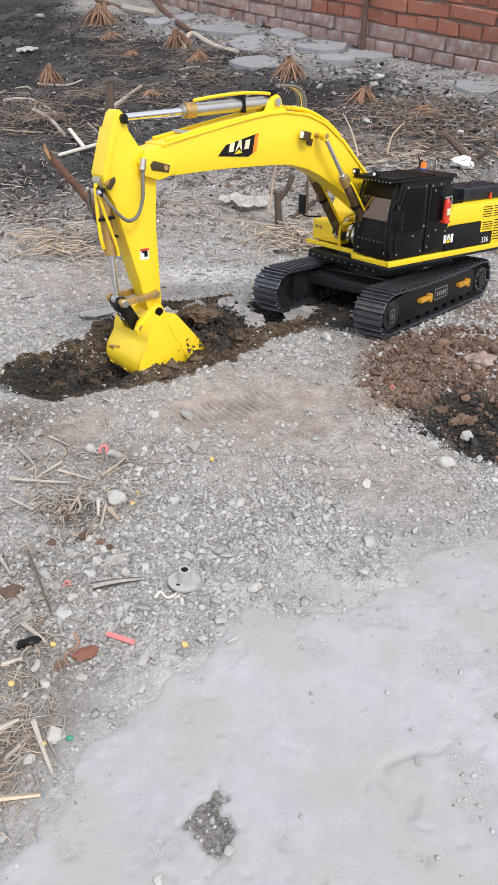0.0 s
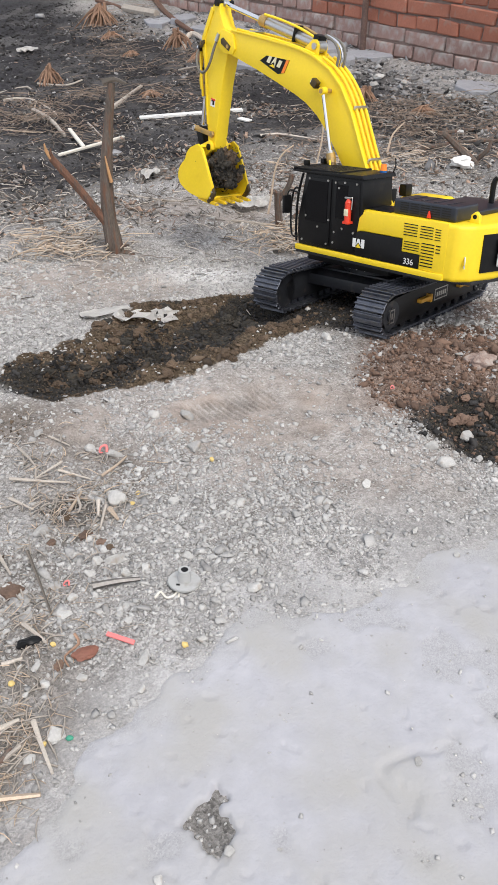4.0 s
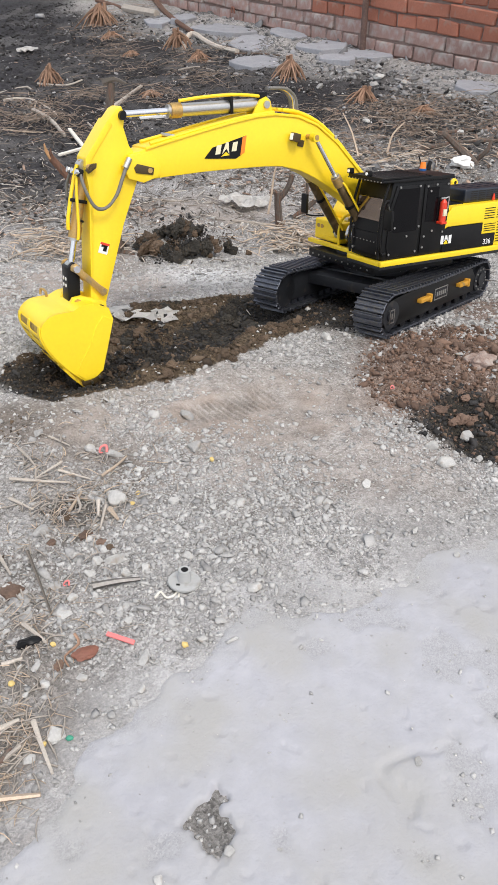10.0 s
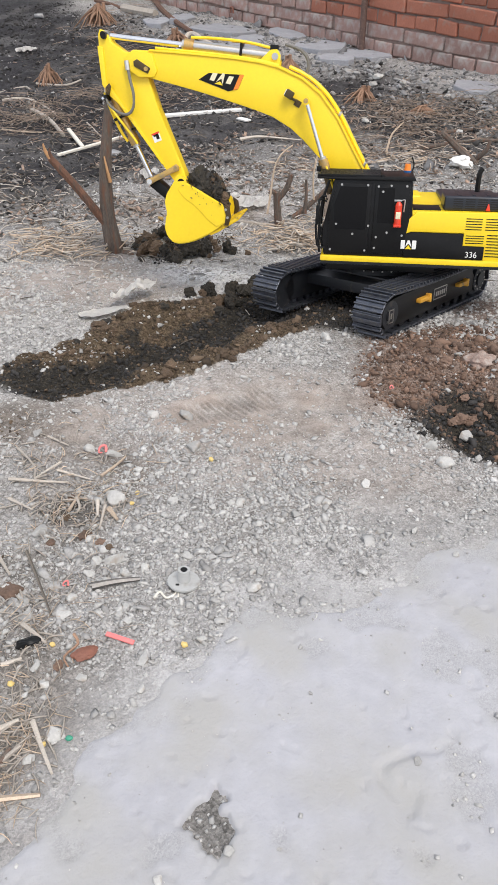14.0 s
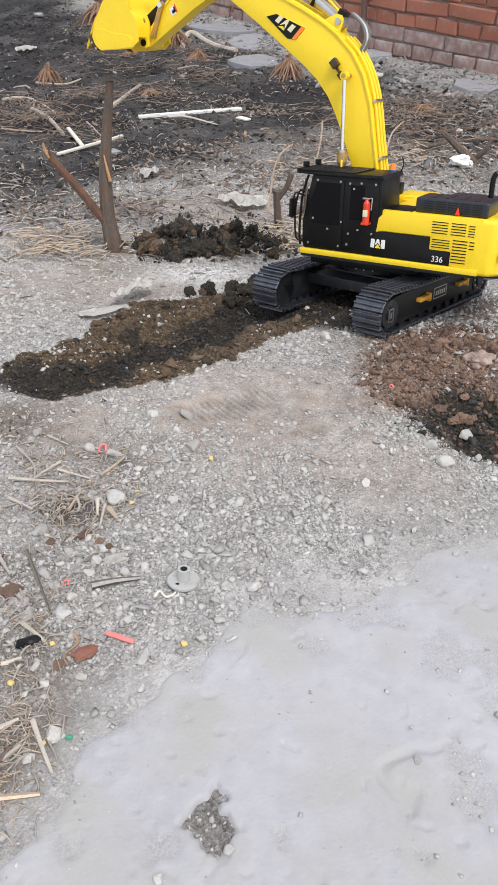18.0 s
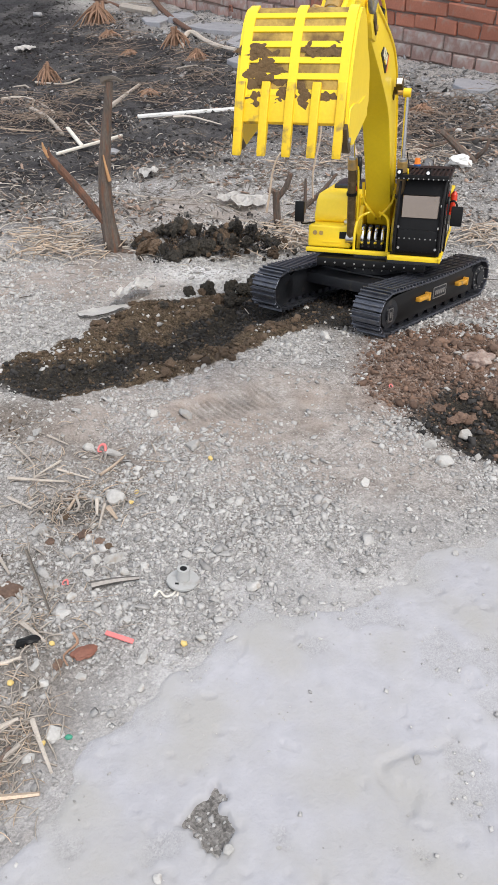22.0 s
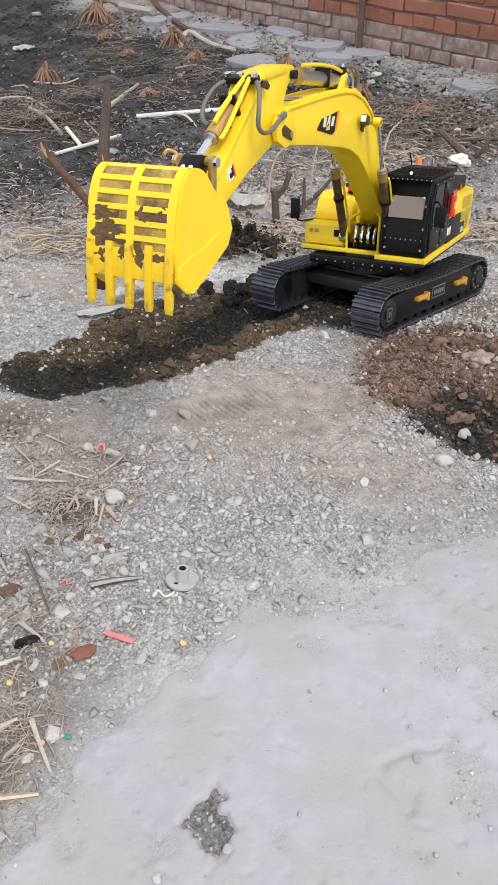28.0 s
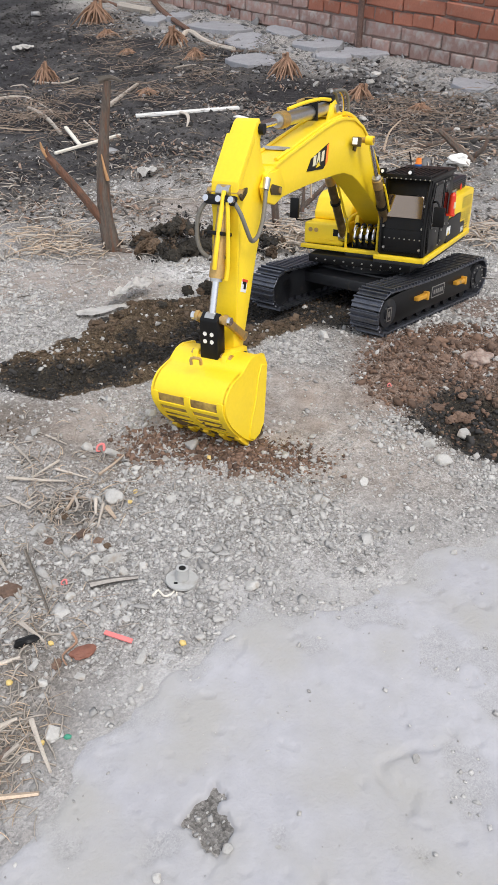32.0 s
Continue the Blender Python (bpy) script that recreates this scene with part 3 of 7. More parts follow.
SLAB_SCARS = [(-0.391, -1.081, 0.022), (-0.358, -0.982, 0.02), (-0.314, -1.104, 0.018), (-0.085, -0.802, 0.05), (-0.131, -0.866, 0.04), (-0.182, -0.919, 0.02), (-0.22, -1.097, 0.012),
              (-0.04, -0.925, 0.03), (-0.055, -1.062, 0.03), (-0.002, -0.982, 0.03), (-0.134, -1.109, 0.02)]


def slab_worn(x, y):
    """Where the cement skin has crumbled."""
    k = np.zeros(np.shape(x))
    for a, b_, r in SLAB_SCARS:
        k = np.maximum(k, smooth(1.0, 0.5, np.hypot(x - a, y - b_) / r + 3.2 * fbm(x, y, 0.035, 53)))
    return np.maximum(k, smooth(0.03, 0.0, slab_inside(x, y) + 0.07 * fbm(x, y, 0.02, 54)))


def cement_material():
    """Pale cement with broad blotches, fine sand and crumbled, darker scars."""
    m = CEMENT
    n, l = m.node_tree.nodes, m.node_tree.links
    b = n["Principled BSDF"]
    base = b.inputs["Base Color"].links[0].from_socket
    at = n.new("ShaderNodeAttribute")
    at.attribute_name = "worn"
    co = n.new("ShaderNodeTexCoord")
    v = n.new("ShaderNodeTexVoronoi")
    v.inputs["Scale"].default_value = 800
    l.new(co.outputs["Object"], v.inputs["Vector"])
    r = n.new("ShaderNodeValToRGB")
    r.color_ramp.elements[0].color, r.color_ramp.elements[1].color = (0.2, 0.197, 0.193, 1), (0.44, 0.435, 0.43, 1)
    l.new(v.outputs["Color"], r.inputs[0])
    x = n.new("ShaderNodeMixRGB")
    half = n.new("ShaderNodeMath")
    half.operation, half.inputs[1].default_value = "MULTIPLY", 0.45
    l.new(at.outputs["Fac"], half.inputs[0])
    l.new(half.outputs[0], x.inputs[0]), l.new(base, x.inputs[1]), l.new(r.outputs[0], x.inputs[2])
    l.new(x.outputs[0], b.inputs["Base Color"])
    return m


sx = np.r_[np.arange(-0.6, -0.47, 0.01), np.arange(-0.47, 0.16, 0.0027), np.arange(0.16, 1.2, 0.03)]
sy = np.r_[np.arange(-2.0, -1.3, 0.03), np.arange(-1.3, -1.17, 0.01), np.arange(-1.17, -0.7, 0.0027), np.arange(-0.7, -0.2, 0.02)]
slab = sheet("pavement", sx, sy, slab_z, cement_material(), [("worn", slab_worn)], keep=lambda x, y: slab_inside(x, y) > -0.02)
tagged(slab, "pale grey cement slab with a ragged broken edge", "pavement", kind="structure")


# ---------------------------------------------------------------- loose stones
def scatter(n, x0, x1, y0, y1, seed, weight):
    rng = np.random.default_rng(seed)
    x, y = rng.uniform(x0, x1, n), rng.uniform(y0, y1, n)
    ok = rng.uniform(0, 1, n) < weight(x, y)
    return x[ok], y[ok], rng


def pebbles(name, x, y, size, rng, mat, label, category, sink=0.25, flat=(0.25, 0.6), long=(0.75, 1.5), ragged=0.5, round_=False):
    """Many small stones as one mesh."""
    v = np.array([(-1, -1, -1), (1, -1, -1), (1, 1, -1), (-1, 1, -1), (-1, -1, 1), (1, -1, 1), (1, 1, 1), (-1, 1, 1)]) * 0.62
    f = np.array([(0, 2, 1), (0, 3, 2), (4, 5, 6), (4, 6, 7), (0, 1, 5), (0, 5, 4), (1, 2, 6), (1, 6, 5), (2, 3, 7), (2, 7, 6), (3, 0, 4), (3, 4, 7)])
    if round_:
        g_ = (1 + 5 ** 0.5) / 2
        v = np.array([(-1, g_, 0), (1, g_, 0), (-1, -g_, 0), (1, -g_, 0), (0, -1, g_), (0, 1, g_), (0, -1, -g_), (0, 1, -g_), (g_, 0, -1), (g_, 0, 1), (-g_, 0, -1), (-g_, 0, 1)]) * 0.5
        f = np.array([(0, 11, 5), (0, 5, 1), (0, 1, 7), (0, 7, 10), (0, 10, 11), (1, 5, 9), (5, 11, 4), (11, 10, 2), (10, 7, 6), (7, 1, 8), (3, 9, 4), (3, 4, 2), (3, 2, 6), (3, 6, 8), (3, 8, 9), (4, 9, 5), (2, 4, 11), (6, 2, 10), (8, 6, 7), (9, 8, 1)])
    m_ = len(v)
    n = len(x)
    p = v[None] * (1 + rng.uniform(-ragged, 0.35, (n, m_, 3)))
    p = p * np.stack([rng.uniform(*long, n), rng.uniform(0.65, 1.1, n), rng.uniform(*flat, n)], -1)[:, None]
    for ax, most in ((0, 0.7), (1, 0.7), (2, 3.14)):
        a = rng.uniform(-most, most, n)
        c, s = np.cos(a)[:, None], np.sin(a)[:, None]
        i, j = [k for k in range(3) if k != ax]
        turned = p.copy()
        turned[..., i], turned[..., j] = p[..., i] * c - p[..., j] * s, p[..., i] * s + p[..., j] * c
        p = turned
    p = p * size[:, None, None]
    z = np.where(slab_inside(x, y) > -0.015, np.maximum(height(x, y), slab_z(x, y)), height(x, y))
    co = p + np.stack([x, y, z + size * (0.4 - sink)], -1)[:, None]
    faces = (f[None] + np.arange(n)[:, None, None] * m_).reshape(-1, 3)
    me = bpy.data.meshes.new(name)
    me.vertices.add(n * m_), me.loops.add(faces.size), me.polygons.add(len(faces))
    me.vertices.foreach_set("co", co.ravel())
    me.loops.foreach_set("vertex_index", faces.ravel())
    me.polygons.foreach_set("loop_start", np.arange(len(faces)) * 3)
    me.update(calc_edges=True)
    me.materials.append(mat)
    return tagged(new(name, me), label, category, kind="stuff")


def gravel_weight(x, y):
    s = slab_inside(x, y)
    k = 1 - 0.998 * smooth(-0.02, 0.015, s + 0.06 * fbm(x, y, 0.03, 44))
    k = np.maximum(k, 0.05 * slab_worn(x, y) * smooth(-0.02, 0.0, s))
    k = k * (1 - 0.9 * fresh(x, y)) * (1 - 0.97 * damp_shade(x, y)) * (1 - 0.97 * np.minimum(1.3 * charred(x, y), 1))
    k = k * (1 - 0.6 * clay(x, y)) * (1 - 0.35 * np.clip(dust(x, y), 0, 1) * (s < 0))
    k = np.maximum(k, 0.7 * scar(x, y))
    k = k * (0.16 + 1.3 * smooth(-0.12, 0.2, fbm(x, y, 0.17, 41))) * (1 - 0.5 * smooth(1.25, 0.5, np.hypot((x + 0.19) / 0.19, (y + 0.44) / 0.15) + 0.5 * fbm(x, y, 0.08, 45)))
    q, v = tread_place(x, y)
    k = k * (1 - 0.98 * smooth(0.1, 0.08, np.abs(q)) * smooth(0.05, 0.035, np.abs(v)))
    return k * np.where(np.hypot(x / 0.28, y / 0.25) < 0.9, 0.5, 1)


def strew(n, area, seed, weight, mean, least, name, mat, label, category, shape=1.4, most=7, **form):
    px_, py_, r = scatter(n, *area, seed, weight)
    pebbles(name, px_, py_, np.minimum(r.gamma(shape, mean, len(px_)) + least, least + most * mean), r, mat, label, category, **form)


strew(90000, (-0.64, 0.26, -1.17, -0.4), 1, gravel_weight, 0.00075, 0.0008, "gravel", STONE, "small pale grey stones strewn over the yard", "gravel")
strew(9500, (-0.64, 0.26, -1.17, -0.28), 8, lambda x, y: gravel_weight(x, y) * (slab_inside(x, y) < 0), 0.0011, 0.0022, "gravel", STONE_MID, "grey angular stones among the fine gravel", "gravel", round_=True, ragged=0.75)
strew(330, (-0.64, 0.26, -1.12, -0.42), 28, lambda x, y: gravel_weight(x, y) * (slab_inside(x, y) < 0), 0.0011, 0.0042, "gravel", STONE_MID, "flat angular grey stones on the gravel", "gravel", round_=True, ragged=0.85, flat=(0.25, 0.5), long=(0.9, 1.5))
strew(2600, (-0.46, 0.15, -1.16, -0.72), 18, lambda x, y: smooth(0.0, 0.02, slab_inside(x, y)) * (0.1 + 0.9 * smooth(0.1, 0.3, fbm(x, y, 0.07, 55))), 0.00032, 0.00045, "slab_grit", STONE, "loose grit on the cement slab", "grit")
strew(86000, (-0.95, 0.45, -0.4, 0.35), 2, gravel_weight, 0.00105, 0.0011, "gravel", STONE, "pale grey stones round the machine", "gravel")
strew(5000, (-0.95, 0.45, -0.4, 0.4), 12, gravel_weight, 0.0014, 0.0026, "gravel", STONE_MID, "coarser grey stones round the machine", "gravel", round_=True)
strew(30000, (-1.3, 0.9, 0.35, 1.4), 7, gravel_weight, 0.0013, 0.0016, "gravel", STONE, "pale grey stones behind the machine", "gravel")


def by_wall(x, y):
    """Thick along the foot of the wall, thin on the burnt soil."""
    q = (x - WALL_A[0]) * WALL_IN[0] + (y - WALL_A[1]) * WALL_IN[1]
    return np.clip(0.03 + 1.1 * smooth(0.85, 0.25, q + 0.6 * fbm(x, y, 0.35, 12)), 0, 1) * (0.35 + 1.3 * smooth(-0.1, 0.2, fbm(x, y, 0.2, 71)))


def littered(x, y):
    """Leaf litter lies in drifts over the burnt ground and the strip before it."""
    q = (x - WALL_A[0]) * WALL_IN[0] + (y - WALL_A[1]) * WALL_IN[1]
    return smooth(0.4, 0.75, y) * smooth(-0.06, 0.22, fbm(x, y, 0.32, 72) + 0.5 * fbm(x, y, 0.09, 73) + np.where(y < 1.9, 0.06, -0.05)) * smooth(0.1, 0.4, q) * (0.12 + 0.88 * smooth(2.6, 1.9, y))


strew(30000, (-1.7, 1.1, 1.0, 4.4), 3, by_wall, 0.0032, 0.0022, "rubble", RUBBLE, "grey rubble along the foot of the wall", "rubble", ragged=0.65, round_=True)
strew(2200, (-1.7, 1.1, 1.0, 4.4), 13, by_wall, 0.006, 0.005, "rubble", FLAG_BIT, "broken grey cement flakes along the wall", "rubble", flat=(0.2, 0.45))
strew(60000, (-0.75, 0.4, -0.8, 0.3), 4, lambda x, y: np.clip(1.6 * fresh(x, y) - 0.6, 0, 1) * (1 - 0.75 * damp_shade(x, y)) * 0.8 * (1 - ruddy(x, y)), 0.0011, 0.0009, "earth_crumbs", BROWN_STONE, "crumbs of brown earth round the diggings", "earth", 1.0, flat=(0.55, 0.95), ragged=0.75)
strew(3200, (-0.7, 0.4, -0.75, 0.25), 14, lambda x, y: np.clip(fresh(x, y) * 1.6 - 0.8, 0, 1) * (1 - 0.85 * damp_shade(x, y)) * (1 - ruddy(x, y)), 0.0016, 0.0026, "earth_crumbs", BROWN_STONE, "coarse lumps of brown earth round the diggings", "earth", flat=(0.55, 0.95), ragged=0.7, round_=True)
strew(26000, (-0.2, 0.45, -0.62, -0.13), 24, lambda x, y: np.clip(1.6 * fresh(x, y) - 0.5, 0, 1) * (1 - 0.7 * damp_shade(x, y)) * ruddy(x, y), 0.0011, 0.0009, "earth_crumbs", RUDDY_STONE, "reddish crumbs of dry earth beside the pit", "earth", 1.0, flat=(0.55, 0.95), ragged=0.75)
strew(1500, (-0.2, 0.4, -0.62, -0.13), 25, lambda x, y: np.clip(1.6 * fresh(x, y) - 0.6, 0, 1) * (1 - 0.7 * damp_shade(x, y)) * ruddy(x, y), 0.0018, 0.0026, "earth_crumbs", RUDDY_STONE, "coarse reddish lumps of earth beside the pit", "earth", flat=(0.55, 0.95), ragged=0.8, round_=True)
strew(34000, (-2.5, 1.0, 0.6, 5.0), 5, lambda x, y: np.clip(charred(x, y), 0, 1) * 0.7, 0.0024, 0.0018, "char_crumbs", DARK_STONE, "black lumps of burnt soil", "earth", flat=(0.4, 0.9), ragged=0.7)
strew(60000, (-0.7, 0.35, -0.75, 0.3), 6, lambda x, y: damp_shade(x, y) * 0.85 * (y > -0.66), 0.0012, 0.0009, "damp_crumbs", DARK_STONE, "dark damp clods in the trench and the pit", "earth", 1.0, flat=(0.55, 0.95), ragged=0.75)
strew(2200, (-0.7, 0.35, -0.75, 0.3), 16, lambda x, y: damp_shade(x, y) * 0.8 * (y > -0.66), 0.0012, 0.0026, "damp_crumbs", DARK_STONE, "coarse dark clods in the trench and the pit", "earth", flat=(0.55, 0.95), ragged=0.8)
strew(70, (-0.7, 0.35, -0.75, 0.3), 19, lambda x, y: np.clip(fresh(x, y) * 1.6 - 0.8, 0, 1), 0.0012, 0.002, "gravel", STONE, "pale stones mixed into the turned earth", "gravel")
strew(30000, (-1.9, 0.95, 0.4, 3.2), 21, littered, 0.0021, 0.002, "leaf_litter", LEAF_GREY, "grey flakes of dead leaf and husk", "litter", flat=(0.1, 0.3), long=(1.2, 3.0), sink=0.1, most=3)
strew(20000, (-1.9, 0.95, 0.4, 3.6), 22, littered, 0.0021, 0.002, "leaf_litter", LEAF_TAN, "tan flakes of dead leaf and husk", "litter", flat=(0.1, 0.3), long=(1.4, 3.4), sink=0.1, most=2.8)
strew(1500, (-1.7, 0.95, 0.5, 3.6), 23, lambda x, y: 0.2 + littered(x, y), 0.0011, 0.0016, "ash_flakes", PALE_FLAKE, "small white flakes of ash and paper", "litter", flat=(0.15, 0.5), sink=0.1)


def rock(r, seed, flat):
    """An angular stone: the hull of scattered points, with softened edges."""
    rg = random.Random(seed * 31 + 7)
    bm = bmesh.new()
    for _ in range(15):
        q = Vector([rg.gauss(0, 1) for _ in range(3)]).normalized() * rg.uniform(0.8, 1.08)
        bm.verts.new([c * f_ * r for c, f_ in zip(q, flat)])
    hull = bmesh.ops.convex_hull(bm, input=bm.verts)
    bmesh.ops.delete(bm, geom=[e for e in hull["geom_interior"] if isinstance(e, bmesh.types.BMVert)], context="VERTS")
    bmesh.ops.bevel(bm, geom=bm.edges, offset=r * 0.07, segments=1, affect="EDGES", clamp_overlap=True)
    return bm


def stone_at(x, y, r, seed, flat=(1, 0.8, 0.6), mat=None, label="pale grey stone lying on the gravel", group="loose stones"):
    r = r * (1.15 if y < -0.45 else 1.0)
    bm = rock(r, seed, flat)
    return thing("stone", bm, mat or STONE_ONE, label, "stone", group, smooth=False,
                 m=pose(x, y, ground_z(x, y) + r * flat[2] * 0.45, seed * 13 % 25 - 12, seed * 7 % 25 - 12, seed * 47 % 360))


for i, (x, y, r) in enumerate([(-0.324, -0.58, 0.012), (-0.411, -0.69, 0.0165), (0.009, -0.607, 0.012), (-0.001, -0.564, 0.011),
                               (0.072, -0.488, 0.013), (-0.118, -0.231, 0.015), (-0.34, -0.503, 0.012), (-0.398, -0.794, 0.011),
                               (-0.161, -0.327, 0.009), (-0.101, -0.653, 0.008), (-0.465, -0.576, 0.009), (-0.429, -0.588, 0.011), (0.059, -0.584, 0.007)]):
    stone_at(x, y, r, i + 1, (1, 0.78, 0.62), label="large pale stone on the gravel" if r > 0.011 else "pale grey stone lying on the gravel")
rng = np.random.default_rng(77)
k = 0
while k < 170:
    x, y = rng.uniform(-0.7, 0.3), rng.uniform(-1.12, 0.4)
    if rng.uniform() < gravel_weight(np.array([x]), np.array([y]))[0]:
        stone_at(x, y, 0.0037 + rng.gamma(1.3, 0.0014), k + 20, (1, rng.uniform(0.6, 0.95), rng.uniform(0.45, 0.75)))
        k += 1

# ---------------------------------------------------------------- the model excavator
excavator = tagged(new("excavator"), "yellow and black model excavator standing on the gravel", "excavator")
excavator.matrix_basis = pose(0, 0, 0, -9.9, 0, 0)
TRACK_YAW = 229.3
BOOM_FOOT, BOOM_LEN = (0.0, 2.05), 6.32
STICK_BACK = 0.77                   # how flat the stick's raised back is
STICK_LEN, STICK_TOP = 2.60, (-0.754, 0.546)
BOOM_PIN = (2.73, 1.22)             # the boom cylinders' pin, along and across the boom
BOOM_BASE = (0.78, 1.62)
STICK_BASE = (3.77, 1.60)
BUCKET_BASE = (0.25, 1.02)
IDLER_PIN, IDLER_LEN, LINK_LEN, EAR = (2.28, 0.02), 0.68, 0.615, (-0.07, 0.46)


def bolt_row(points, r=0.025, deep=0.03, axis="y", k=U):
    bm = None
    for p in points:
        q = Vector(p)
        q["xyz".index(axis)] += deep
        bm = rod(p, q, r, 8, k=k, bm=bm)
    return bm


def track(side):
    """One crawler: frame, wheels and its belt of shoes."""
    g = 1.372 * side
    base = pose(0, 0, 0, 0, 0, TRACK_YAW) @ Matrix.Diagonal((1.035, 1.0, 1.0, 1.0))
    body = prism([(-2.0, 0.28), (-1.75, 0.2), (1.75, 0.2), (2.0, 0.28), (2.0, 0.62), (1.55, 0.84), (-1.55, 0.84), (-2.0, 0.62)], g - 0.2, g + 0.2, 0.03)
    t = part("track", body, FRAME, excavator, "black steel crawler track with dusty shoes", m=base)
    out = g + 0.2 * side
    part("side_plate", prism([(-1.7, 0.26), (2.1, 0.2), (2.33, 0.36), (2.36, 0.6), (2.18, 0.78), (1.5, 0.84), (-1.5, 0.84), (-1.72, 0.62)], out, out + 0.09 * side, 0.02), BLACK, t)
    for x in (-2.0, 2.0):
        w = rod((x, g - 0.2, 0.49), (x, g + 0.2, 0.49), 0.4, 28)
        rod((x, out - 0.01 * side, 0.49), (x, out + 0.1 * side, 0.49), 0.3, 24, bm=w)
        rod((x, out + 0.05 * side, 0.49), (x, out + 0.14 * side, 0.49), 0.16, 18, bm=w)
        part("sprocket" if x < 0 else "idler", w, FRAME, t)
        if x < 0:
            part("bolt_ring", bolt_row([(x + 0.24 * math.cos(a * 0.628), out + 0.09 * side, 0.49 + 0.24 * math.sin(a * 0.628)) for a in range(10)], 0.022, 0.03 * side), STEEL, t)
    for i in range(8):
        x = -1.4 + i * 0.4
        part("roller", rod((x, g - 0.2, 0.2), (x, g + 0.24 * side, 0.2), 0.11, 14), BLACK, t)
    for x in (-1.0, 0.75):
        s = box(x - 0.22, x + 0.22, out + 0.08 * side, out + 0.2 * side, 0.53, 0.62, 0.02)
        box(x - 0.24, x - 0.17, out + 0.06 * side, out + 0.21 * side, 0.48, 0.66, 0.01, bm=s)
        part("step", s, GOLD, t, "small dusty yellow step on the track frame")
    part("plate", box(-0.34, 0.2, out + 0.085 * side, out + 0.1 * side, 0.44, 0.66, 0.005), FRAME, t)
    rim = box(-0.36, 0.22, out + 0.09 * side, out + 0.098 * side, 0.655, 0.68)
    for b in ((-0.36, 0.22, 0.42, 0.445), (-0.36, -0.335, 0.42, 0.68), (0.195, 0.22, 0.42, 0.68)):
        box(b[0], b[1], out + 0.09 * side, out + 0.1 * side, b[2], b[3], bm=rim)
    for i in range(5):
        box(-0.28 + i * 0.09, -0.22 + i * 0.09, out + 0.1 * side, out + 0.106 * side, 0.5, 0.6, bm=rim)
    part("plate_border", rim, STEEL, t)
    badge = None
    for b in ((1.94, 2.12, 0.33, 0.355), (1.94, 2.12, 0.6, 0.625), (1.94, 1.965, 0.33, 0.625), (2.095, 2.12, 0.33, 0.625), (2.0, 2.06, 0.42, 0.54)):
        badge = box(b[0], b[1], out + 0.1 * side, out + 0.145 * side, b[2], b[3], bm=badge)
    part("badge", badge, STEEL, t)
    # shoes along the belt
    shoe = box(-0.125, 0.125, -0.345, 0.345, -0.01, 0.03, 0.008, 1)
    for x in (-0.09, 0.02):
        box(x - 0.018, x + 0.018, -0.345, 0.345, 0.03, 0.085, 0.006, 1, bm=shoe)
    box(-0.08, 0.08, -0.16, 0.16, -0.1, 0.0, bm=shoe)
    me = finish("track_shoe", shoe, SHOE)
    r, half, n = 0.40, 2.0, 40
    line, arc = 2 * half, math.pi * r
    total = 2 * line + 2 * arc
    for i in range(n):
        s = (i + 0.5) * total / n
        if s < line:
            x, z, a = half - s, 0.49 + r, 180.0
            z -= 0.05 * math.sin(s / line * math.pi) - 0.02
        elif s < line + arc:
            w = (s - line) / r
            x, z, a = -half - r * math.sin(w), 0.49 + r * math.cos(w), 180.0 + math.degrees(w)
        elif s < 2 * line + arc:
            x, z, a = -half + (s - line - arc), 0.49 - r, 0.0
        else:
            w = (s - 2 * line - arc) / r
            x, z, a = half + r * math.sin(w), 0.49 - r * math.cos(w), math.degrees(w)
        ob = new("track_shoe", me)
        ob.parent = t
        # local z points out of the belt
        ob.matrix_basis = pose(x * U, g * U, z * U, 0, 180 - a, 0)
    return t


for side in (1, -1):
    track(side)
frame_bm = box(-0.75, 0.75, -1.2, 1.2, 0.45, 0.85, 0.08)
for sx_ in (-1, 1):
    prism([(0.3 * sx_, 0.5), (1.15 * sx_, 0.5), (1.15 * sx_, 0.75), (0.3 * sx_, 0.85)], -1.2, 1.2, 0.03, bm=frame_bm)
part("car_body", frame_bm, FRAME, excavator, "black steel undercarriage frame", m=pose(0, 0, 0, 0, 0, TRACK_YAW))
ring_bm = rod((0, 0, 0.85), (0, 0, 1.02), 0.8, 40)
rod((0, 0, 1.0), (0, 0, 1.26), 0.7, 40, bm=ring_bm)
part("slew_ring", ring_bm, FRAME, excavator)
part("ring_bolts", bolt_row([(0.81 * math.cos(a * 0.2618), 0.81 * math.sin(a * 0.2618), 0.93) for a in range(24)], 0.018, 0.03, "z"), STEEL, excavator)

# ---- upper structure: it slews
plate = plan([(1.27, 1.48), (1.27, 0.38), (0.95, 0.3), (0.95, -0.4), (0.76, -0.45), (0.76, -1.52), (-2.5, -1.52), (-3.2, -1.15), (-3.35, -0.4),
              (-3.35, 0.4), (-3.2, 1.15), (-2.5, 1.48)], 1.24, 1.32, 0.01)
upper = part("upper_structure", plate, FRAME, excavator, "yellow and black slewing upper body with cab")
part("apron", box(-1.2, 1.15, -1.2, 1.2, 1.05, 1.24, 0.03), BLACK, upper)
part("apron_bolts", bolt_row([(1.16, -1.0 + i * 0.22, 1.14) for i in range(10)], 0.02, 0.02, "x"), STEEL, upper)
rail = box(-2.75, 1.28, 1.42, 1.52, 1.31, 1.43, 0.02)
box(1.18, 1.28, 0.38, 1.5, 1.31, 1.42, 0.02, bm=rail)
part("base_rail", rail, YELLOW, upper, "yellow skirt rail along the body")
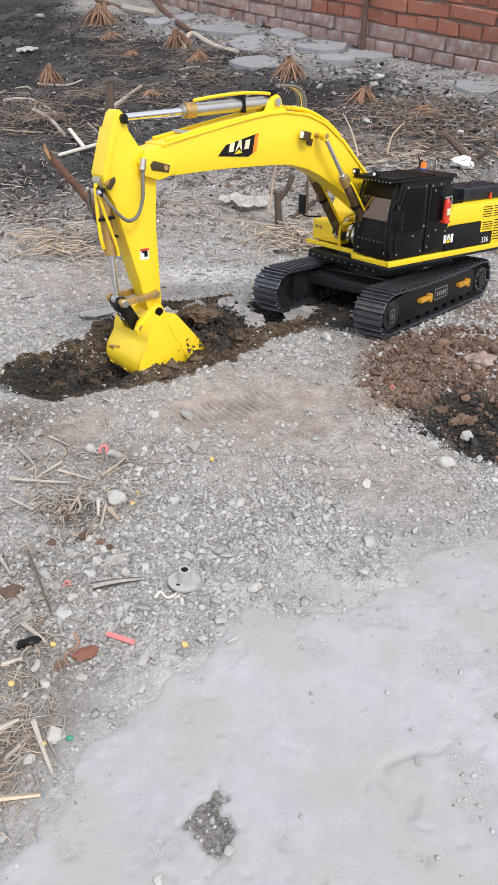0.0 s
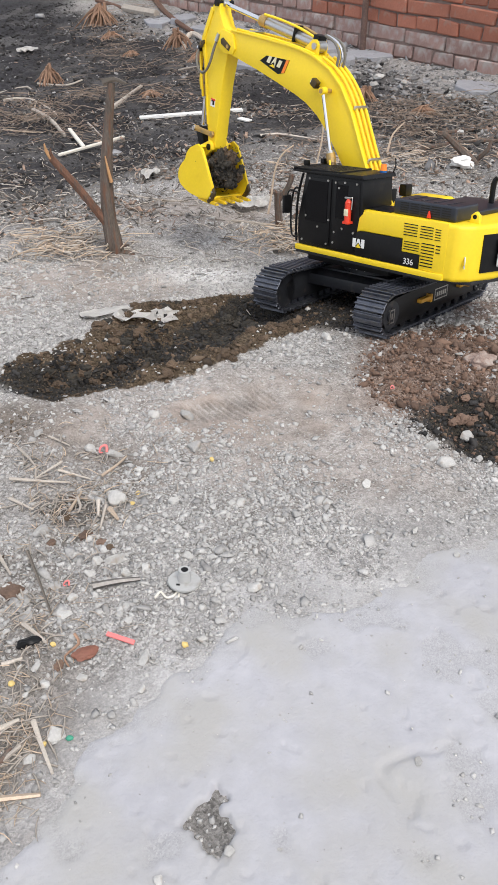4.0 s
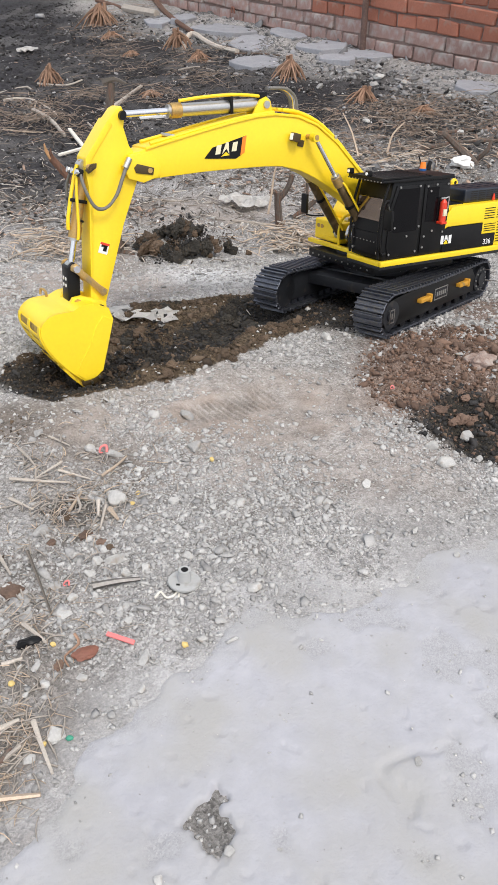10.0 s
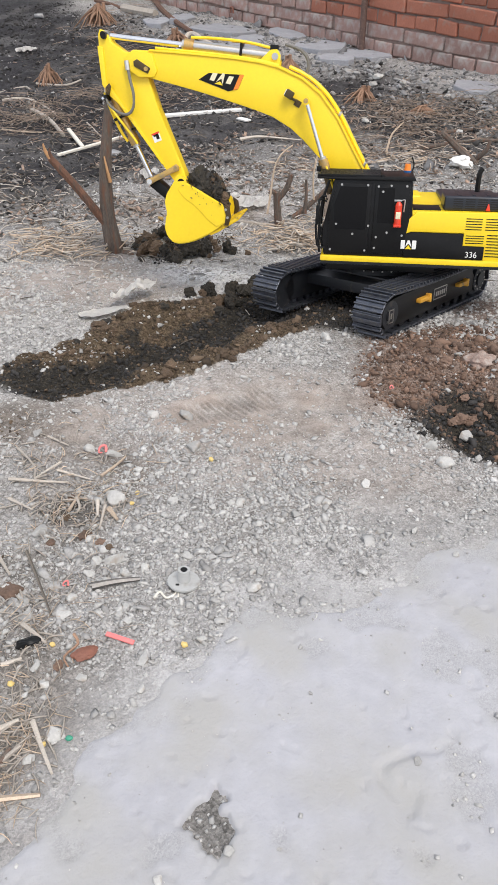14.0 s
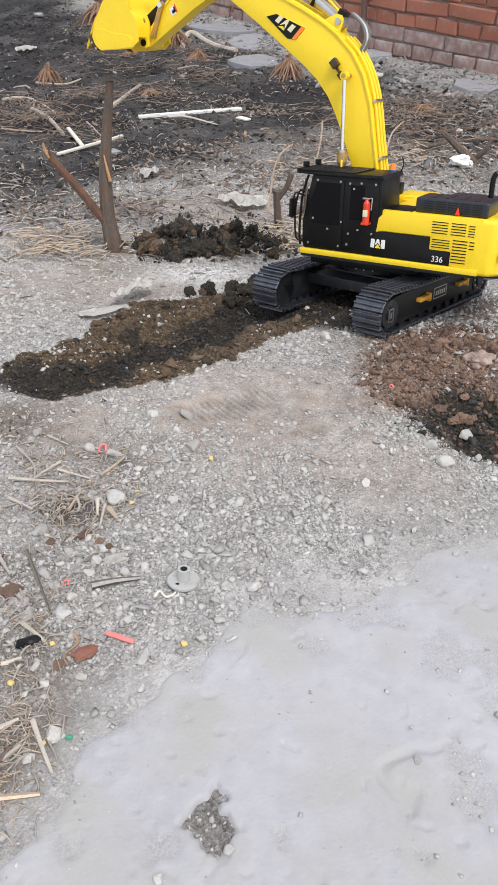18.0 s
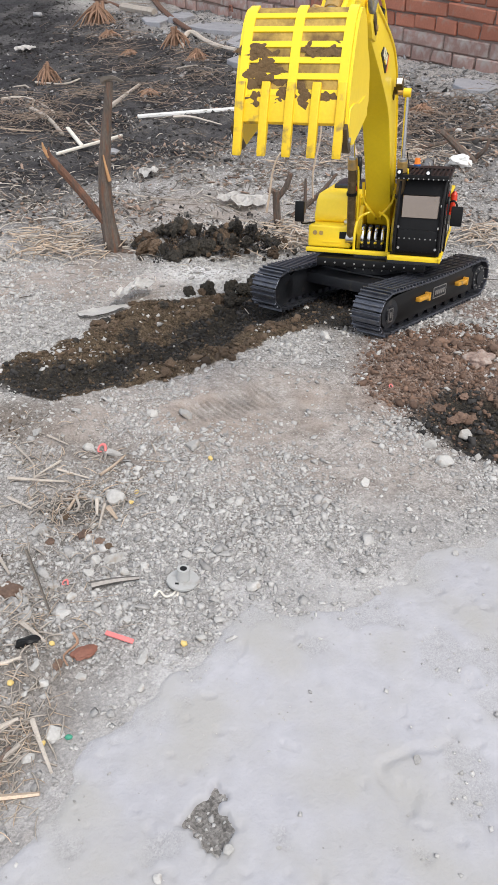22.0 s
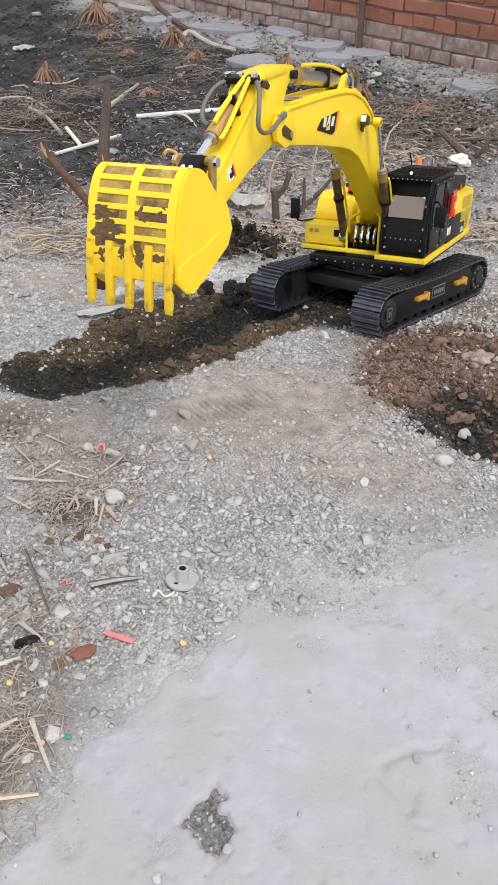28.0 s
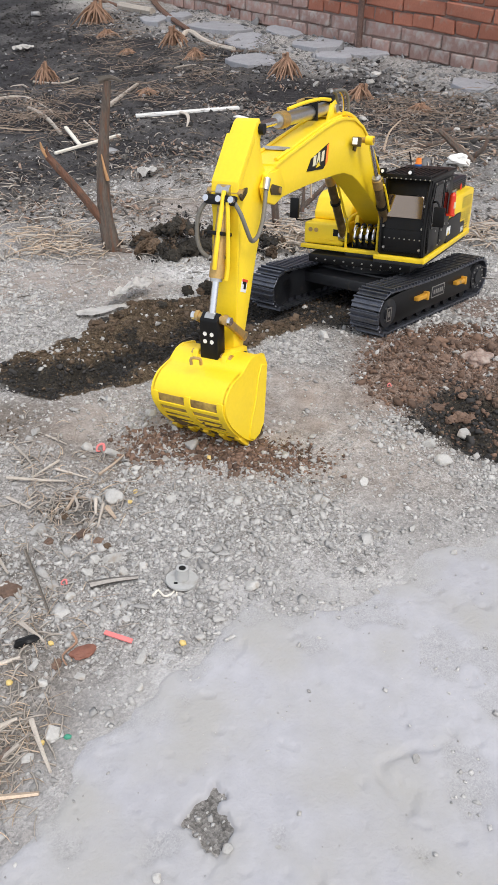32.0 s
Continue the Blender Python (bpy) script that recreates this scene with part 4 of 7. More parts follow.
part("front_rail", box(0.86, 0.97, -1.5, 0.4, 1.31, 1.4, 0.015), YELLOW, upper)
# cab
cab = prism([(1.22, 1.43), (1.26, 1.7), (1.26, 2.02), (1.16, 2.5), (1.06, 3.0), (-0.55, 3.01), (-0.62, 2.2), (-0.5, 1.43)], 0.46, 1.47, 0.035)
part("cab_shell", cab, BLACK, upper, "black riveted cab with dark windows")
part("door_panel", prism([(1.1, 1.5), (1.15, 1.75), (1.12, 2.5), (0.98, 2.93), (0.28, 2.93), (0.28, 1.5)], 1.47, 1.5, 0.015), BLACK, upper)
part("door_window", prism([(1.0, 2.0), (1.04, 2.5), (0.92, 2.86), (0.36, 2.86), (0.36, 2.0)], 1.5, 1.512), GLASS, upper, "dark side window of the cab")
part("rear_panel", prism([(0.2, 1.5), (0.2, 2.93), (-0.5, 2.93), (-0.55, 2.2), (-0.45, 1.5)], 1.47, 1.495, 0.012), BLACK, upper)
part("rear_window", prism([(0.12, 2.15), (0.12, 2.85), (-0.2, 2.85), (-0.2, 2.15)], 1.495, 1.505), GLASS, upper)
for x, z in [(1.08, 1.56), (0.34, 1.56), (0.9, 2.9), (0.36, 2.9), (0.14, 2.88), (-0.12, 2.9), (-0.44, 2.9), (0.04, 2.78), (0.14, 1.62), (0.3, 2.08), (0.98, 2.1),
             (-0.1, 1.95), (-0.42, 1.9), (0.12, 1.85), (0.62, 1.9)]:
    part("rivet", bolt_row([(x, 1.5, z)], 0.024, 0.02), STEEL, upper)
wind = prism([(1.262, 2.22), (1.228, 2.68), (1.1, 2.68), (1.15, 2.22)], 0.6, 1.36, 0.012, 1)
part("windscreen", wind, SCREEN, upper, "glossy dark windscreen")
part("lower_screen", box(1.262, 1.285, 0.56, 1.4, 1.52, 1.98, 0.01), BLACK, upper)
part("screen_rivets", bolt_row([(1.285, 0.6 + i * 0.11, 1.8) for i in range(8)], 0.014, 0.012, "x"), STEEL, upper)
for y, z in ((0.56, 2.04), (1.4, 2.04), (0.6, 1.6), (1.38, 1.6), (1.42, 2.5)):
    part("rivet", bolt_row([(1.285, y, z)], 0.028, 0.03, "x"), STEEL, upper)
for y in (0.52, 1.44):
    part("pillar", tube([(1.31, y, 1.48), (1.34, y, 1.8), (1.3, y, 2.5), (1.16, y, 2.98)], 0.028), BLACK, upper)
part("grab_rail", tube([(1.2, 1.53, 1.6), (1.36, 1.56, 1.65), (1.4, 1.56, 2.2), (1.33, 1.55, 2.62), (1.2, 1.53, 2.66)], 0.022), BLACK, upper)
roof = prism([(1.42, 3.01), (1.42, 3.045), (-0.58, 3.085), (-0.62, 3.0), (1.0, 3.0)], 0.42, 1.52, 0.015)
part("roof", roof, BLACK, upper, "black roof plate of the cab")
for i in range(11):
    y = 0.5 + i * 0.095
    part("roof_bar", box(0.1, 1.38, y - 0.02, y + 0.02, 3.055, 3.1, 0.008, 1), BLACK, upper)
part("roof_rail", box(1.36, 1.42, 0.44, 1.5, 3.04, 3.105, 0.01), BLACK, upper)
part("roof_rail", box(0.04, 0.1, 0.44, 1.5, 3.04, 3.105, 0.01), BLACK, upper)
for y in (0.5, 1.08):
    lamp_bm = box(1.36, 1.47, y - 0.06, y + 0.06, 3.1, 3.21, 0.02)
    lamp = part("roof_lamp", lamp_bm, BLACK, upper, "small white work lamp on the cab roof")
    part("roof_lens", rod((1.47, y, 3.155), (1.48, y, 3.155), 0.034, 14), LAMP, upper)
part("roof_bolts", bolt_row([(1.43, 0.5 + i * 0.1, 3.028) for i in range(11)], 0.014, 0.015, "x"), STEEL, upper)
beacon = rod((-0.46, 0.68, 3.07), (-0.46, 0.68, 3.12), 0.08, 18)
part("beacon_base", beacon, BLUE, upper)
part("beacon", rod((-0.46, 0.68, 3.12), (-0.46, 0.68, 3.25), 0.072, 18, 0.056), ORANGE, upper, "orange warning beacon on the roof")
part("aerial", tube([(-0.55, 0.5, 3.03), (-0.6, 0.45, 3.2), (-0.55, 0.42, 3.36)], 0.015), BLACK, upper)
mir = tube([(1.2, 1.5, 2.55), (1.34, 1.66, 2.62), (1.36, 1.74, 2.5)], 0.02)
part("mirror_arm", mir, BLACK, upper)
part("mirror", box(1.33, 1.4, 1.62, 1.86, 2.12, 2.52, 0.03), BLACK, upper, "black wing mirror")
part("far_mirror_arm", tube([(0.6, -1.4, 1.9), (0.95, -1.62, 1.92), (0.98, -1.66, 2.2)], 0.02), BLACK, upper)
part("far_mirror", box(0.95, 1.02, -1.78, -1.56, 1.95, 2.4, 0.03), BLACK, upper)
# fire extinguisher on the cab's side
ext = rod((-0.3, 1.58, 2.14), (-0.3, 1.58, 2.53), 0.074, 18)
rod((-0.3, 1.58, 2.53), (-0.3, 1.58, 2.6), 0.074, 18, 0.03, bm=ext)
part("extinguisher", ext, RED, upper, "small red fire extinguisher strapped to the cab")
part("extinguisher_label", box(-0.35, -0.25, 1.63, 1.657, 2.26, 2.4, 0.004), CREAM, upper)
noz = box(-0.36, -0.2, 1.56, 1.6, 2.6, 2.64, 0.01)
tube([(-0.3, 1.58, 2.6), (-0.4, 1.6, 2.64), (-0.42, 1.6, 2.6), (-0.41, 1.6, 2.4)], 0.014, bm=noz)
part("nozzle", noz, STEEL, upper)
part("extinguisher_foot", box(-0.38, -0.22, 1.49, 1.66, 2.09, 2.14, 0.01), RED, upper)
# left flank: black graphic panel, yellow shoulder
part("flank_core", box(-2.6, -0.5, 0.5, 1.44, 1.4, 2.36, 0.03), YELLOW, upper)
part("black_panel", prism([(-0.5, 1.44), (-0.42, 1.9), (-0.62, 1.97), (-1.7, 1.97), (-1.7, 1.72), (-2.15, 1.72), (-2.15, 1.44)], 1.44, 1.494, 0.008), BLACK, upper, "black side panel with white lettering shapes")
part("shoulder", prism([(-0.42, 1.9), (-0.5, 2.2), (-0.7, 2.4), (-2.75, 2.42), (-2.75, 1.43), (-2.15, 1.43), (-2.15, 1.72), (-1.7, 1.72), (-1.7, 1.98), (-0.62, 1.98)],
                       1.38, 1.49, 0.03), YELLOW, upper, "yellow side cover with vent slots")


def vent(x0, x1, z0, z1, n, y, parent, name="vent_slats"):
    bm = None
    for i in range(n):
        z = z0 + (z1 - z0) * (i + 0.2) / n
        bm = box(x0, x1, y, y + 0.008, z, z + (z1 - z0) / n * 0.32, bm=bm)
    part(name, bm, BLACK, parent)


for x0, x1, z0, z1, n in ((-2.05, -1.72, 2.05, 2.32, 5), (-2.42, -2.12, 2.05, 2.32, 5), (-2.6, -2.47, 2.05, 2.3, 5), (-2.12, -1.75, 1.77, 1.97, 4),
                          (-2.48, -2.18, 1.5, 2.0, 8), (-2.62, -2.52, 1.8, 2.0, 3)):
    vent(x0, x1, z0, z1, n, 1.488, upper)


def emblem(parent, x, z, s, y, flip=1):
    """Plain pale shapes where a badge sits, with a yellow wedge."""
    bm = None
    for i, wd in enumerate((0.2, 0.22, 0.2)):
        cx = x - flip * (i - 1) * 0.27 * s
        if i == 1:
            continue
        bm = box(cx - wd * s / 2, cx + wd * s / 2, y, y + 0.01, z, z + 0.42 * s, 0.03 * s, 1, bm=bm)
    part("badge_shape", bm, WHITE, parent)
    part("badge_wedge", prism([(x - 0.14 * s, z), (x, z + 0.2 * s), (x + 0.14 * s, z)], y, y + 0.012), YELLOW, parent)
    part("badge_peak", prism([(x - 0.15 * s, z + 0.1 * s), (x - 0.05 * s, z + 0.42 * s), (x + 0.05 * s, z + 0.42 * s), (x + 0.15 * s, z + 0.1 * s), (x, z + 0.26 * s)], y, y + 0.01), WHITE, parent)


emblem(upper, -0.58, 1.62, 0.44, 1.496)
txt = bpy.data.curves.new("number", "FONT")
txt.body, txt.size, txt.extrude = "336", 0.17 * U, 0.004 * U
tmp = new("tmp_text", txt)
me = bpy.data.meshes.new_from_object(tmp.evaluated_get(bpy.context.evaluated_depsgraph_get()))
bpy.data.objects.remove(tmp)
me.materials.append(WHITE)
num = new("number", me)
num.parent = upper
num.matrix_basis = pose(-1.77 * U, 1.499 * U, 1.49 * U, 90, 0, 180)
# counterweight
cw = plan([(-2.55, 1.5), (-2.95, 1.46), (-3.2, 1.2), (-3.36, 0.6), (-3.4, 0), (-3.36, -0.6), (-3.2, -1.2), (-2.95, -1.46), (-2.55, -1.5)], 1.3, 2.4, 0.09, 3)
part("counterweight", cw, YELLOW, upper, "rounded yellow counterweight")
part("rear_plate", plan([(-3.27, 1.02), (-3.4, 0.55), (-3.44, 0), (-3.4, -0.55), (-3.27, -1.02), (-3.2, -1.0), (-3.2, 1.0)], 1.48, 2.22), BLACK, upper, "black plate with pale lettering shapes")
for y, wd in ((0.52, 0.36), (-0.52, 0.36)):
    part("badge_shape", box(-3.47, -3.4, y - wd / 2, y + wd / 2, 1.58, 2.12, 0.03, 1), WHITE, upper)
peak = bmesh.new()
vs = [peak.verts.new((-3.47, y, z)) for y, z in ((-0.28, 1.6), (-0.1, 2.12), (0.1, 2.12), (0.28, 1.6), (0.0, 1.86))]
peak.faces.new(vs)
bmesh.ops.solidify(peak, geom=peak.faces, thickness=0.03)
bmesh.ops.scale(peak, vec=(U, U, U), verts=peak.verts)
part("badge_peak", peak, WHITE, upper, smooth=False)
for y in (0.95, -0.75):
    eye = prism([(-3.1, 2.36), (-3.08, 2.55), (-2.99, 2.62), (-2.9, 2.55), (-2.88, 2.36)], y - 0.05, y + 0.05, 0.02)
    part("lifting_eye", eye, YELLOW, upper)
    # black plug paints the dark of the hole; the eye itself is solid
    part("eye_hole", rod((-2.99, y - 0.052, 2.52), (-2.99, y + 0.052, 2.52), 0.045, 14), BLACK, upper)
part("warning_sign", box(-0.09, 0.09, -0.006, 0.006, 0, 0.22, 0.004), WHITE, upper, "small white and yellow warning label", m=pose(-3.1 * U, 1.345 * U, 1.6 * U, 0, 0, -48))
part("warning_mark", prism([(-0.06, 0.06), (0, 0.17), (0.06, 0.06)], 0.006, 0.014), YELLOW, upper, m=pose(-3.1 * U, 1.345 * U, 1.6 * U, 0, 0, -48))
# engine deck
part("deck", box(-2.6, -0.55, -1.5, 1.42, 2.3, 2.4, 0.03), YELLOW, upper)
part("deck_mat", box(-1.2, -0.62, 0.65, 1.3, 2.4, 2.42, 0.008), BLACK, upper)
hood = box(-2.75, -1.25, 0.5, 1.28, 2.4, 2.7, 0.05, 3)
part("engine_hood", hood, HOOD, upper, "dark glossy engine hood with vents")
# the hood is closed: near-black flats paint the shade of its slots
for i in range(5):
    for j in range(5):
        part("hood_slot", box(-2.63 + j * 0.25, -2.43 + j * 0.25, 1.276, 1.286, 2.45 + i * 0.045, 2.472 + i * 0.045), SLOT_SHADE, upper)
for i in range(4):
    part("hood_rib", box(-2.5 + i * 0.3, -2.42 + i * 0.3, 0.6, 1.15, 2.7, 2.712, 0.005, 1), HOOD, upper)
part("rear_hood", box(-2.6, -1.3, -1.35, 0.3, 2.38, 2.5, 0.04, 3), HOOD, upper)
part("exhaust", tube([(-2.2, -0.9, 2.48), (-2.2, -0.9, 2.9), (-2.26, -0.92, 3.02)], 0.06), BLACK, upper)
part("red_marker", prism([(-2.2, 2.42), (-2.16, 2.56), (-2.14, 2.56), (-2.1, 2.42)], 1.29, 1.32, 0.01), RED, upper, "small red marker cone beside the hood")
# right front: tool box and tanks
part("right_flank", box(-2.6, -0.3, -1.5, -0.5, 1.4, 2.36, 0.05), YELLOW, upper)
part("tool_box", box(0.0, 0.78, -1.5, -0.52, 1.38, 1.86, 0.05, 3), YELLOW, upper, "yellow tool box beside the boom")
part("tank", prism([(0.3, 1.86), (0.3, 2.02), (0.1, 2.34), (-0.1, 2.44), (-0.9, 2.44), (-0.9, 1.8)], -1.48, -0.55, 0.06, 3), YELLOW, upper, "rounded yellow tank")
for y in (-1.34, -1.2):
    part("box_lamp", rod((0.78, y, 1.7), (0.795, y, 1.7), 0.05, 14), BRASS, upper)
part("box_label", box(0.782, 0.79, -0.78, -0.62, 1.6, 1.75), BLACK, upper)
part("box_grip", box(0.782, 0.8, -1.15, -0.75, 1.5, 1.53, 0.008), YELLOW, upper)
part("lamp_housing", box(-0.2, 0.0, -0.8, -0.56, 2.44, 2.7, 0.03), BLACK, upper)
part("red_lamp", box(0.0, 0.02, -0.78, -0.58, 2.5, 2.64, 0.008), RED, upper)
part("valve_lid", box(0.32, 0.5, -0.75, -0.6, 1.86, 1.95, 0.02), STEEL, upper)
# boom seat, hoses and pipes
for y in (0.36, -0.4):
    part("boom_bracket", prism([(-0.4, 1.32), (0.4, 1.32), (0.3, 2.0), (0.12, 2.25), (-0.15, 2.2)], y - 0.05, y + 0.05, 0.02), YELLOW, upper)
part("valve_block", box(0.3, 0.7, -0.32, 0.28, 1.36, 1.6, 0.03), BLACK, upper)
for i in range(4):
    y = -0.26 + i * 0.15
    part("hose_end", tube([(0.62, y, 1.86), (0.74, y, 1.8), (0.8, y, 1.62), (0.72, y, 1.46)], 0.042), CHROME, upper, "chrome hydraulic hose end")
    part("hose_nut", rod((0.56, y, 1.86), (0.66, y, 1.88), 0.05, 8), BLACK, upper)
for y in (0.32, -0.42):
    s = 1 if y > 0 else -1
    part("guard_pipe", tube([(0.88, y, 1.4), (0.9, y, 1.75), (0.82, y - 0.02 * s, 2.0), (0.62, y - 0.1 * s, 2.1), (0.5, y - 0.28 * s, 2.18)], 0.03), YELLOW, upper)
    part("feed_pipe", tube([(0.3, 0.06 * s, 2.0), (0.5, 0.08 * s, 2.12), (0.55, 0.3 * s, 2.4), (0.5, 0.36 * s, 2.8)], 0.03), YELLOW, upper)

# ---- boom
boom_profile = [(6.5, 0.2), (6.2, 0.35), (5.66, 0.61), (5.1, 0.87), (4.5, 1.14), (4.0, 1.34), (3.6, 1.46), (3.05, 1.53), (2.55, 1.47), (1.97, 1.25), (1.24, 0.83),
                (0.5, 0.42), (0.0, 0.25), (-0.2, 0.1), (-0.22, -0.12), (0.0, -0.25), (0.35, -0.18), (1.2, 0.14), (1.92, 0.37), (2.4, 0.5), (2.75, 0.56), (3.2, 0.56),
                (3.6, 0.49), (4.28, 0.33), (4.92, 0.17), (5.52, 0.0), (6.0, -0.14), (6.25, -0.2)]
bm = prism(boom_profile, -0.27, 0.27, 0.035)
boom = part("boom", bm, YELLOW, excavator, "yellow curved boom")
top_cover = [(x, z + 0.03) for x, z in boom_profile[1:12]] + [(x, z - 0.02) for x, z in reversed(boom_profile[1:12])]
part("top_flange", prism(top_cover, -0.3, 0.3, 0.01), YELLOW, boom)
for y in (0.27, -0.27):
    part("tip_cheek", prism([(5.85, 0.1), (6.1, 0.33), (6.5, 0.2), (6.6, 0.0), (6.45, -0.2), (6.15, -0.22), (5.85, -0.05)], y - 0.045, y + 0.045, 0.02), YELLOW, boom)
    part("pin_lock", prism([(6.0, -0.06), (6.0, 0.07), (6.34, 0.08), (6.39, 0.0), (6.34, -0.08)], y - 0.075 if y < 0 else y + 0.04, y - 0.04 if y < 0 else y + 0.07, 0.02), BRONZE, boom)
    part("pin_cap", rod((6.08, y, 0.01), (6.08, y + (0.085 if y > 0 else -0.085), 0.01), 0.045, 16), BRASS, boom)
    s = 1 if y > 0 else -1
    part("decal", prism([(4.98, 0.4), (4.85, 0.62), (4.16, 0.97), (4.14, 0.66), (4.3, 0.52)], 0.27 * s, 0.282 * s), BLACK, boom, "black swept decal with pale shapes")
    part("decal_tip", prism([(4.16, 0.97), (4.14, 0.66), (4.22, 0.6), (4.24, 0.92)], 0.279 * s, 0.287 * s), ORANGE, boom)
    for i, dx in enumerate((0, 0.17, 0.34)):
        x = 4.72 - dx
        z = 0.53 + dx * 0.35
        if i == 1:
            part("badge_peak", prism([(x - 0.075, z - 0.01), (x - 0.02, z + 0.19), (x + 0.03, z + 0.18), (x + 0.075, z - 0.04), (x, z + 0.07)], 0.28 * s, 0.29 * s), CREAM, boom, smooth=False)
        else:
            part("badge_shape", prism([(x - 0.05, z + 0.01), (x - 0.05, z + 0.18), (x + 0.05, z + 0.14), (x + 0.05, z - 0.02)], 0.28 * s, 0.29 * s), CREAM, boom, smooth=False)
    part("decal_wedge", prism([(4.64, 0.5), (4.55, 0.6), (4.46, 0.56)], 0.285 * s, 0.295 * s), YELLOW, boom)
part("pin", rod((BOOM_PIN[0], -0.6, BOOM_PIN[1]), (BOOM_PIN[0], 0.6, BOOM_PIN[1]), 0.05, 18), BRASS, boom)
for y in (0.52, -0.52):
    part("pin_collar", rod((BOOM_PIN[0], y - 0.07, BOOM_PIN[1]), (BOOM_PIN[0], y + 0.07, BOOM_PIN[1]), 0.085, 20), YELLOW, boom)
lamp_bm = box(3.02, 3.2, 0.33, 0.47, 1.06, 1.22, 0.02)
boom_lamp = part("boom_lamp", lamp_bm, BRONZE, boom, "square bronze work lamp on the boom")
part("lens", box(3.2, 3.212, 0.35, 0.45, 1.08, 1.2, 0.01), LAMP, boom_lamp)
part("bracket", box(2.9, 3.06, 0.29, 0.36, 1.07, 1.12, 0.01, bm=box(2.8, 2.94, 0.268, 0.3, 1.0, 1.13, 0.01)), BRONZE, boom_lamp)
lug = prism([(3.55, 1.42), (3.68, 1.68), (3.8, 1.74), (3.92, 1.66), (4.05, 1.3)], -0.16, -0.1, 0.015)
prism([(3.55, 1.42), (3.68, 1.68), (3.8, 1.74), (3.92, 1.66), (4.05, 1.3)], 0.1, 0.16, 0.015, bm=lug)
part("cylinder_lug", lug, YELLOW, boom)
part("lug_pin", rod((3.77, -0.2, 1.6), (3.77, 0.2, 1.6), 0.07, 14), STEEL, boom)
for y in (0.16, 0.0, -0.16):
    part("boom_pipe", tube([(0.7, y, 0.62), (1.24, y, 0.92), (1.97, y, 1.34), (2.5, y, 1.55), (3.0, y, 1.62), (3.4, y * 1.2, 1.58)], 0.035), YELLOW, boom)
for y in (0.22, -0.22):
    part("boom_pipe", tube([(3.6, y, 1.5), (4.2, y, 1.3), (5.0, y, 0.96), (5.7, y, 0.64), (6.1, y, 0.46)], 0.03), YELLOW, boom)
for i, y in enumerate((-0.1, 0.02, 0.12)):
    part("hose", tube([(3.0, y, 1.62), (3.1, y, 1.86), (3.35, y, 1.97), (3.7, y * 0.6, 1.9)], 0.03), CHROME if i == 1 else RUBBER, boom, "braided hydraulic hose")
part("pipe_clamp", box(1.94, 2.0, -0.22, 0.22, 1.3, 1.39, 0.015), STEEL, boom)
part("pipe_clamp", box(0.92, 0.98, -0.22, 0.22, 0.7, 0.81, 0.015), STEEL, boom)
part("pipe_clamp", box(5.64, 5.7, -0.24, 0.24, 0.64, 0.7, 0.012), STEEL, boom)

# ---- stick
stick_profile = [(-0.9, 0.6), (-0.82, 0.7), (-0.62, 0.8), (0.12, 1.1), (0.36, 1.02), (0.6, 0.85), (2.1, 0.3), (2.55, 0.17), (2.72, 0.06), (2.72, -0.08), (2.6, -0.14), (1.0, -0.08),
                 (0.2, -0.12), (-0.05, -0.18), (-0.2, 0.0), (-0.32, 0.2), (-0.58, 0.42), (-0.8, 0.48)]
stick = part("stick", prism(stick_profile, -0.2, 0.2, 0.03), YELLOW, excavator, "yellow stick arm")
part("stick_web", prism([(-0.55, 0.7), (0.12, 0.98), (0.5, 0.8), (2.1, 0.25), (2.1, 0.3), (0.6, 0.87), (0.36, 1.04), (0.12, 1.12), (-0.62, 0.83)], -0.225, 0.225, 0.015), YELLOW, stick)
part("top_pin", rod((STICK_TOP[0], -0.28, STICK_TOP[1]), (STICK_TOP[0], 0.28, STICK_TOP[1]), 0.08, 16), BLACK, stick)
part("upper_pin", rod((BUCKET_BASE[0], -0.3, BUCKET_BASE[1]), (BUCKET_BASE[0], 0.3, BUCKET_BASE[1]), 0.055, 16), BRASS, stick)
for s in (1, -1):
    part("pin_lock", prism([(0.14, 0.88), (0.2, 1.04), (0.32, 1.1), (0.36, 1.0), (0.22, 0.86)], 0.26 * s, 0.3 * s, 0.015), BRONZE, stick)
part("idler_pin", rod((IDLER_PIN[0], -0.29, IDLER_PIN[1]), (IDLER_PIN[0], 0.29, IDLER_PIN[1]), 0.05, 16), BRASS, stick)
part("bucket_pin", rod((STICK_LEN, -0.33, 0), (STICK_LEN, 0.33, 0), 0.08, 16), BLACK, stick)
part("sticker", box(1.42, 1.62, 0.2, 0.206, 0.1, 0.28), WHITE, stick, "small white, red and black sticker")
part("sticker_mark", box(1.46, 1.57, 0.206, 0.211, 0.13, 0.2, bm=box(1.44, 1.5, 0.206, 0.211, 0.13, 0.25)), BLACK, stick)
part("sticker_edge", box(1.42, 1.46, 0.206, 0.212, 0.1, 0.28), RED, stick)
part("stick_hose", tube([(0.39, 0.21, 1.16), (0.56, 0.34, 1.09), (0.8, 0.41, 0.84), (0.87, 0.4, 0.62), (0.78, 0.4, 0.42), (0.55, 0.39, 0.29), (0.25, 0.36, 0.25), (-0.07, 0.3, 0.2)], 0.034, 10), RUBBER, stick, "grey braided hose looped beside the stick")
part("hose_collar", rod((-0.12, 0.3, 0.19), (0.06, 0.32, 0.23), 0.058, 10), STEEL, stick)
